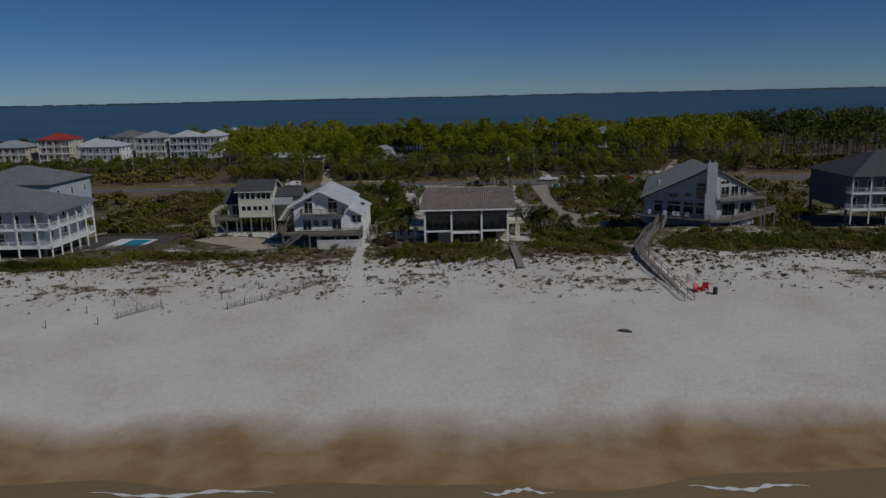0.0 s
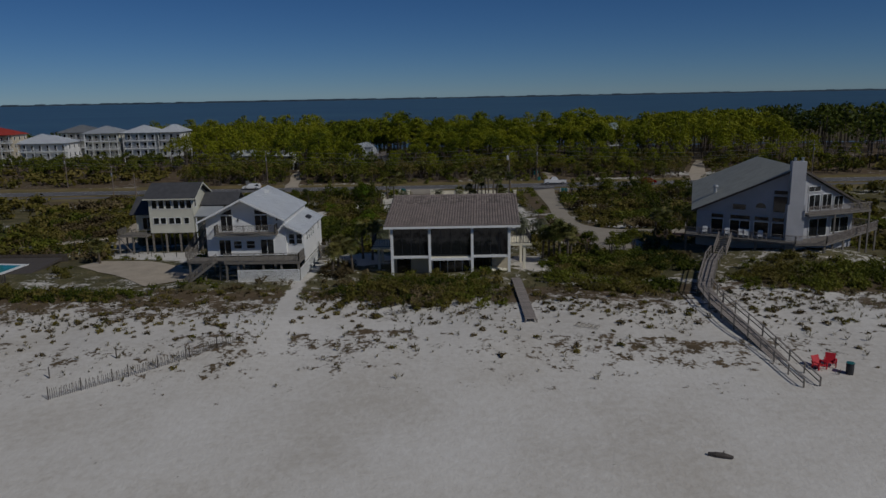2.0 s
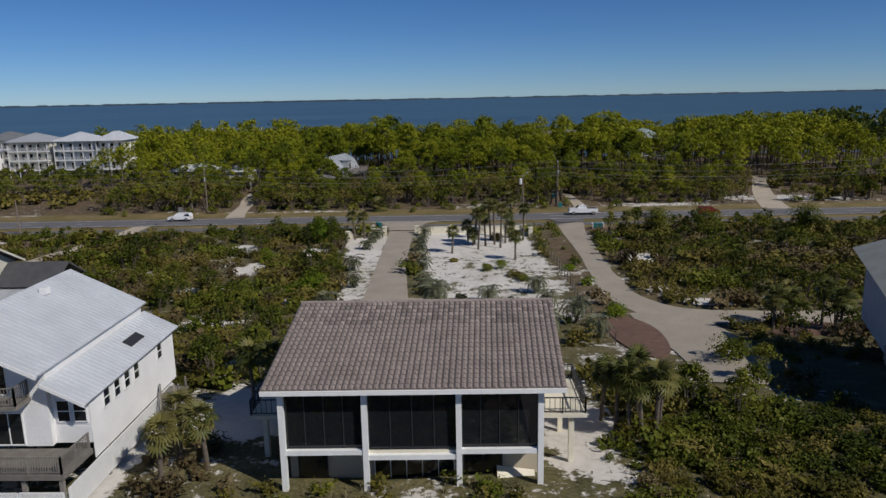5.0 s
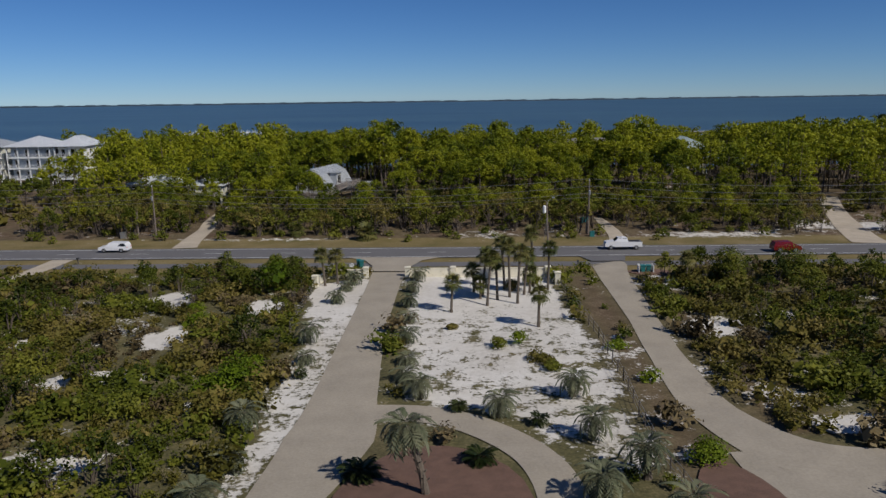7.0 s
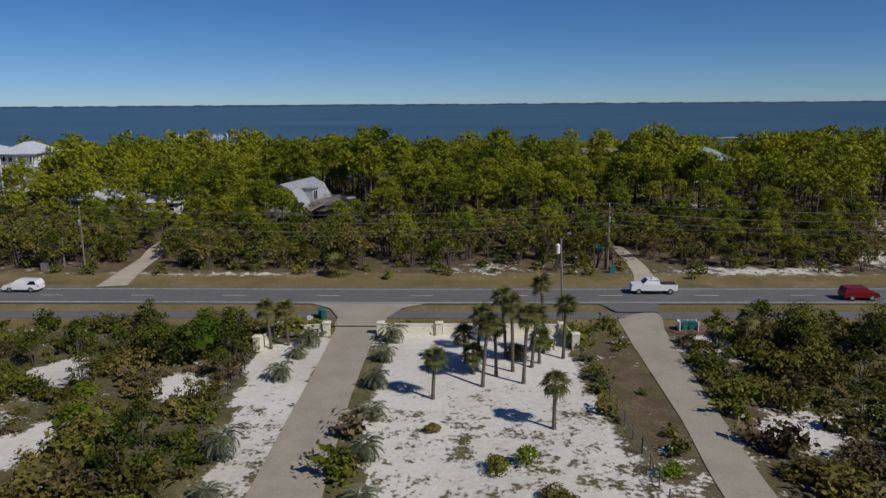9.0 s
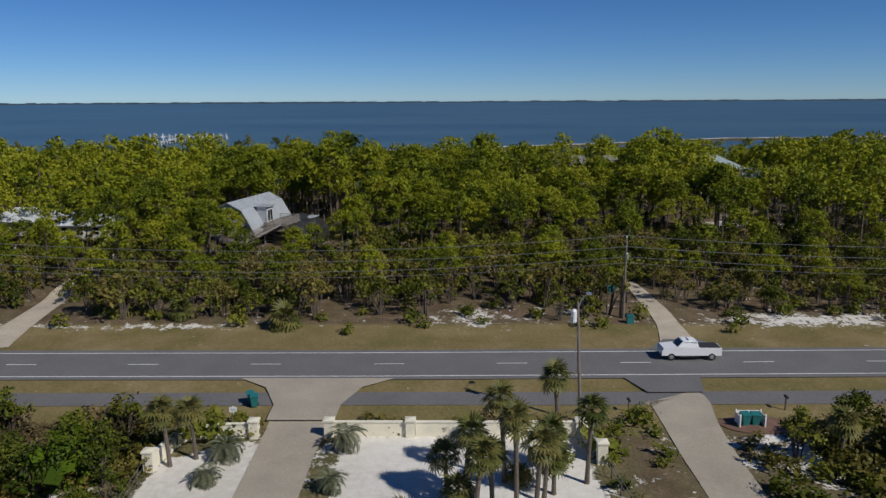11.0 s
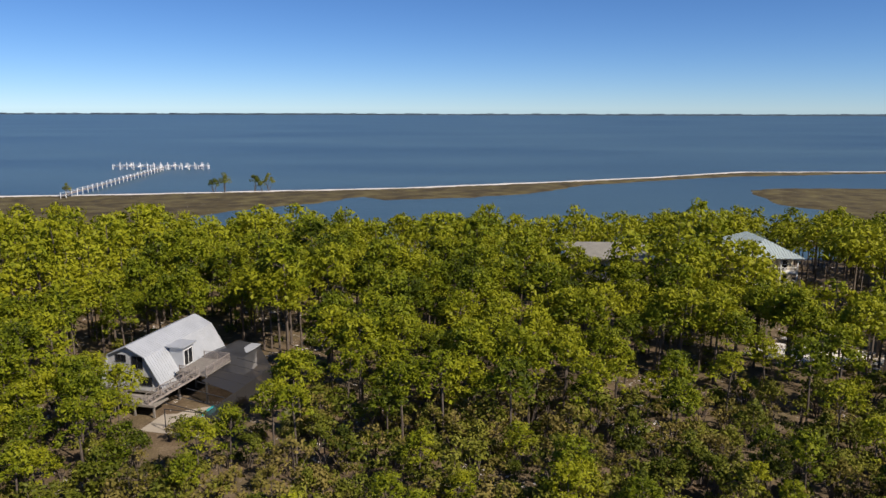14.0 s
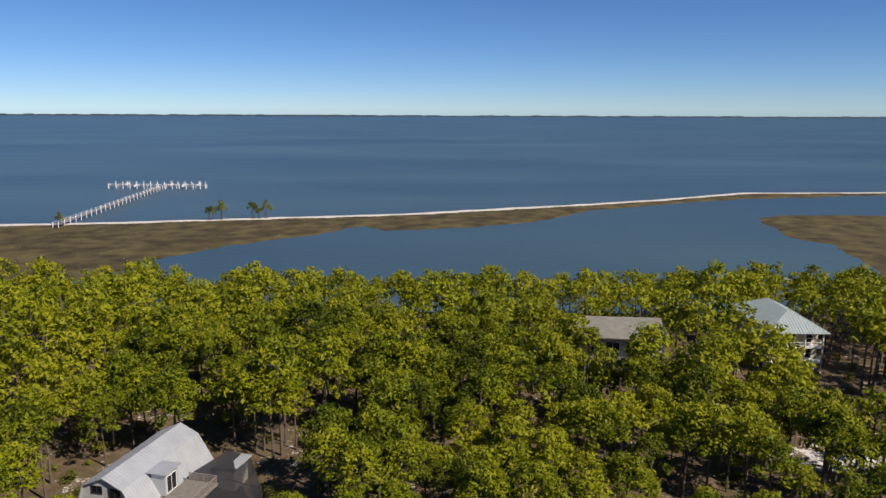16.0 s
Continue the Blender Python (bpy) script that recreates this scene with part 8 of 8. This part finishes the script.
for x, y, hh, k in ((-9.2, 196.6, 1.7, 1.0), (-9.0, 212.0, 1.1, 0.85), (-8.8, 218.2, 0.7, 0.8), (-8.4, 221.6, 1.2, 0.9), (-8.3, 190.6, 0.8, 0.8), (-9.6, 176.0, 1.6, 1.0), (-8.7, 169.5, 1.0, 0.9), (-8.6, 163.2, 1.7, 1.05), (-9.2, 157.6, 1.6, 1.0)):
    palm("pindo", x, y, hh, 0.2, x * 50, k)
for x, y, hh, k in ((0.2, 222.6, 1.4, 0.9), (0.0, 216.8, 1.0, 0.75), (0.0, 210.1, 1.1, 0.85), (0.5, 203.5, 0.9, 0.8), (0.9, 196.5, 1.2, 0.9), (1.5, 190.5, 0.7, 0.8), (1.7, 186.1, 0.9, 0.85), (3.3, 182.3, 1.5, 0.95)):
    palm("pindo", x, y, hh, 0.15, x * 40, k)
for x, y, hh, k in ((9.9, 179.2, 1.5, 1.0), (16.1, 182.8, 1.8, 1.0), (16.4, 174.6, 1.9, 1.05), (19.0, 168.4, 2.2, 1.1), (15.6, 165.6, 1.8, 1.1), (20.4, 163.0, 1.6, 1.05), (-12.6, 154.5, 1.6, 1.1)):
    palm("pindo", x, y, hh, 0.25, x * 63, k)
palm("pindo", 4.8, 165.8, 4.6, 1.3, 160, 1.15)
for x, y, k in ((0.3, 168.3, 1.5), (0.9, 161.4, 1.4), (8.2, 170.3, 1.25), (9.0, 162.6, 1.3), (6.5, 179.9, 0.9), (-7.9, 187.0, 0.8), (12.8, 177.0, 0.9)):
    palm("sago", x, y, 0.45, 0, 0, k)
for x, y, k in ((-11.0, 252.6, 1.7), (-24.2, 256.0, 1.4), (-32.0, 257.6, 1.5), (-35.0, 258.5, 1.4), (-29.5, 259, 1.3), (-20.5, 258.5, 1.2), (-8.0, 289, 1.5), (-12.2, 304.5, 1.5)):
    palm("sabal", x, y, 1.0, 0, 0, k)


# -- single bushes --
def bush(x, y, radius, height, material, label):
    r2 = int(abs(x) * 31 + y)
    ob = new("bush", quads("bush", [(mound(r2, radius, height, int(480 * max(1, radius)), 0.22, 0.13), material)]))
    ob.location = (x, y, h(x, y) - 0.05)
    return tagged(ob, label, "bush", "single bushes")


bush(-12.8, 186.5, 2.6, 1.9, BUSH_LEAF, "bright green rounded bush beside the drive")
bush(-14.9, 183.6, 2.2, 1.6, BUSH_LEAF, "bright green rounded bush beside the drive")
bush(-25.0, 207.5, 1.7, 1.3, BUSH_LEAF, "bright green rounded bush in the scrub")
bush(5.6, 201.2, 0.7, 0.6, SCRUB_LEAF, "low olive bush on white sand")
bush(10.5, 195.2, 1.2, 1.2, OAK_LEAF, "dark green bush on white sand")
bush(12.5, 195.8, 1.1, 1.3, BUSH_LEAF, "bright green bush on white sand")
bush(14.2, 191.0, 1.7, 1.0, SCRUB_LEAF, "dull spreading bush on white sand")
bush(15.4, 189.0, 1.3, 0.9, OAK_LEAF, "dull green bush on white sand")
bush(23.6, 171.0, 2.0, 1.6, BUSH_LEAF, "bright green bush by the long drive")
bush(22.2, 195.0, 1.4, 1.1, BUSH_LEAF, "bright green bush along the fence")
bush(12.8, 218.0, 1.6, 1.2, SCRUB_LEAF, "olive bush at the foot of the sabal palms")
bush(16.0, 220.6, 1.5, 1.4, OAK_LEAF, "dark bush against the garden wall")
bush(29.8, 154.0, 2.4, 2.2, OAK_LEAF, "large dark green bush by the parking apron")

# trees on the scrub lots
for x, y, k in ((-15.5, 217.5, 0.9), (-18.5, 219.5, 1.0), (-22, 216, 0.85), (-14.2, 211.5, 0.7), (33.5, 221, 0.9), (38.5, 222.5, 1.05), (41.5, 219, 0.9), (47, 218, 0.9), (50, 214, 0.8), (30.5, 147.5, 0.7), (22.5, 141, 0.8), (25.5, 139.5, 0.75), (-11, 150, 0.95), (-14, 148, 1.0), (-12.5, 153, 0.9), (-16, 152, 0.85), (28, 143, 0.7), (58, 216, 0.9), (-34, 215, 0.8)):
    t = thing("scrub_oak", x, y, h(x, y) - 0.05, x * 47, "dark green scrub oak standing in low scrub", "tree", "oaks on the lots")
    t.scale = (k,) * 3
    d = oak_data[int(abs(x)) % 4]
    plant_parts(d, t)
# pines on the far spit
for x, y, k in ((-104, 560, 0.75), (-99, 561, 0.8), (-86, 565.5, 0.8), (-79, 566, 0.75), (-82, 565, 0.5), (-165, 540, 0.6), (-205, 532, 0.8), (-215, 528, 0.7)):
    t = thing("spit_tree", x, y, h(x, y) - 0.05, x * 47, "lone round tree on the sandy spit", "tree", "trees on the spit")
    t.scale = (k * 2.0,) * 2 + (k * 2.2,)
    plant_parts(oak_data[int(abs(x)) % 4], t)

# ---- small pieces: planks, slats and the ridge's roof tiles ----
for data, parent, mt in PLANK_JOBS:
    place(data.name.split(".")[0], data, parent, mt)
for mt in TILE_JOBS:
    place("roof_tile", tile_me, bh_roof, Matrix.Translation(-bh.o) @ mt)
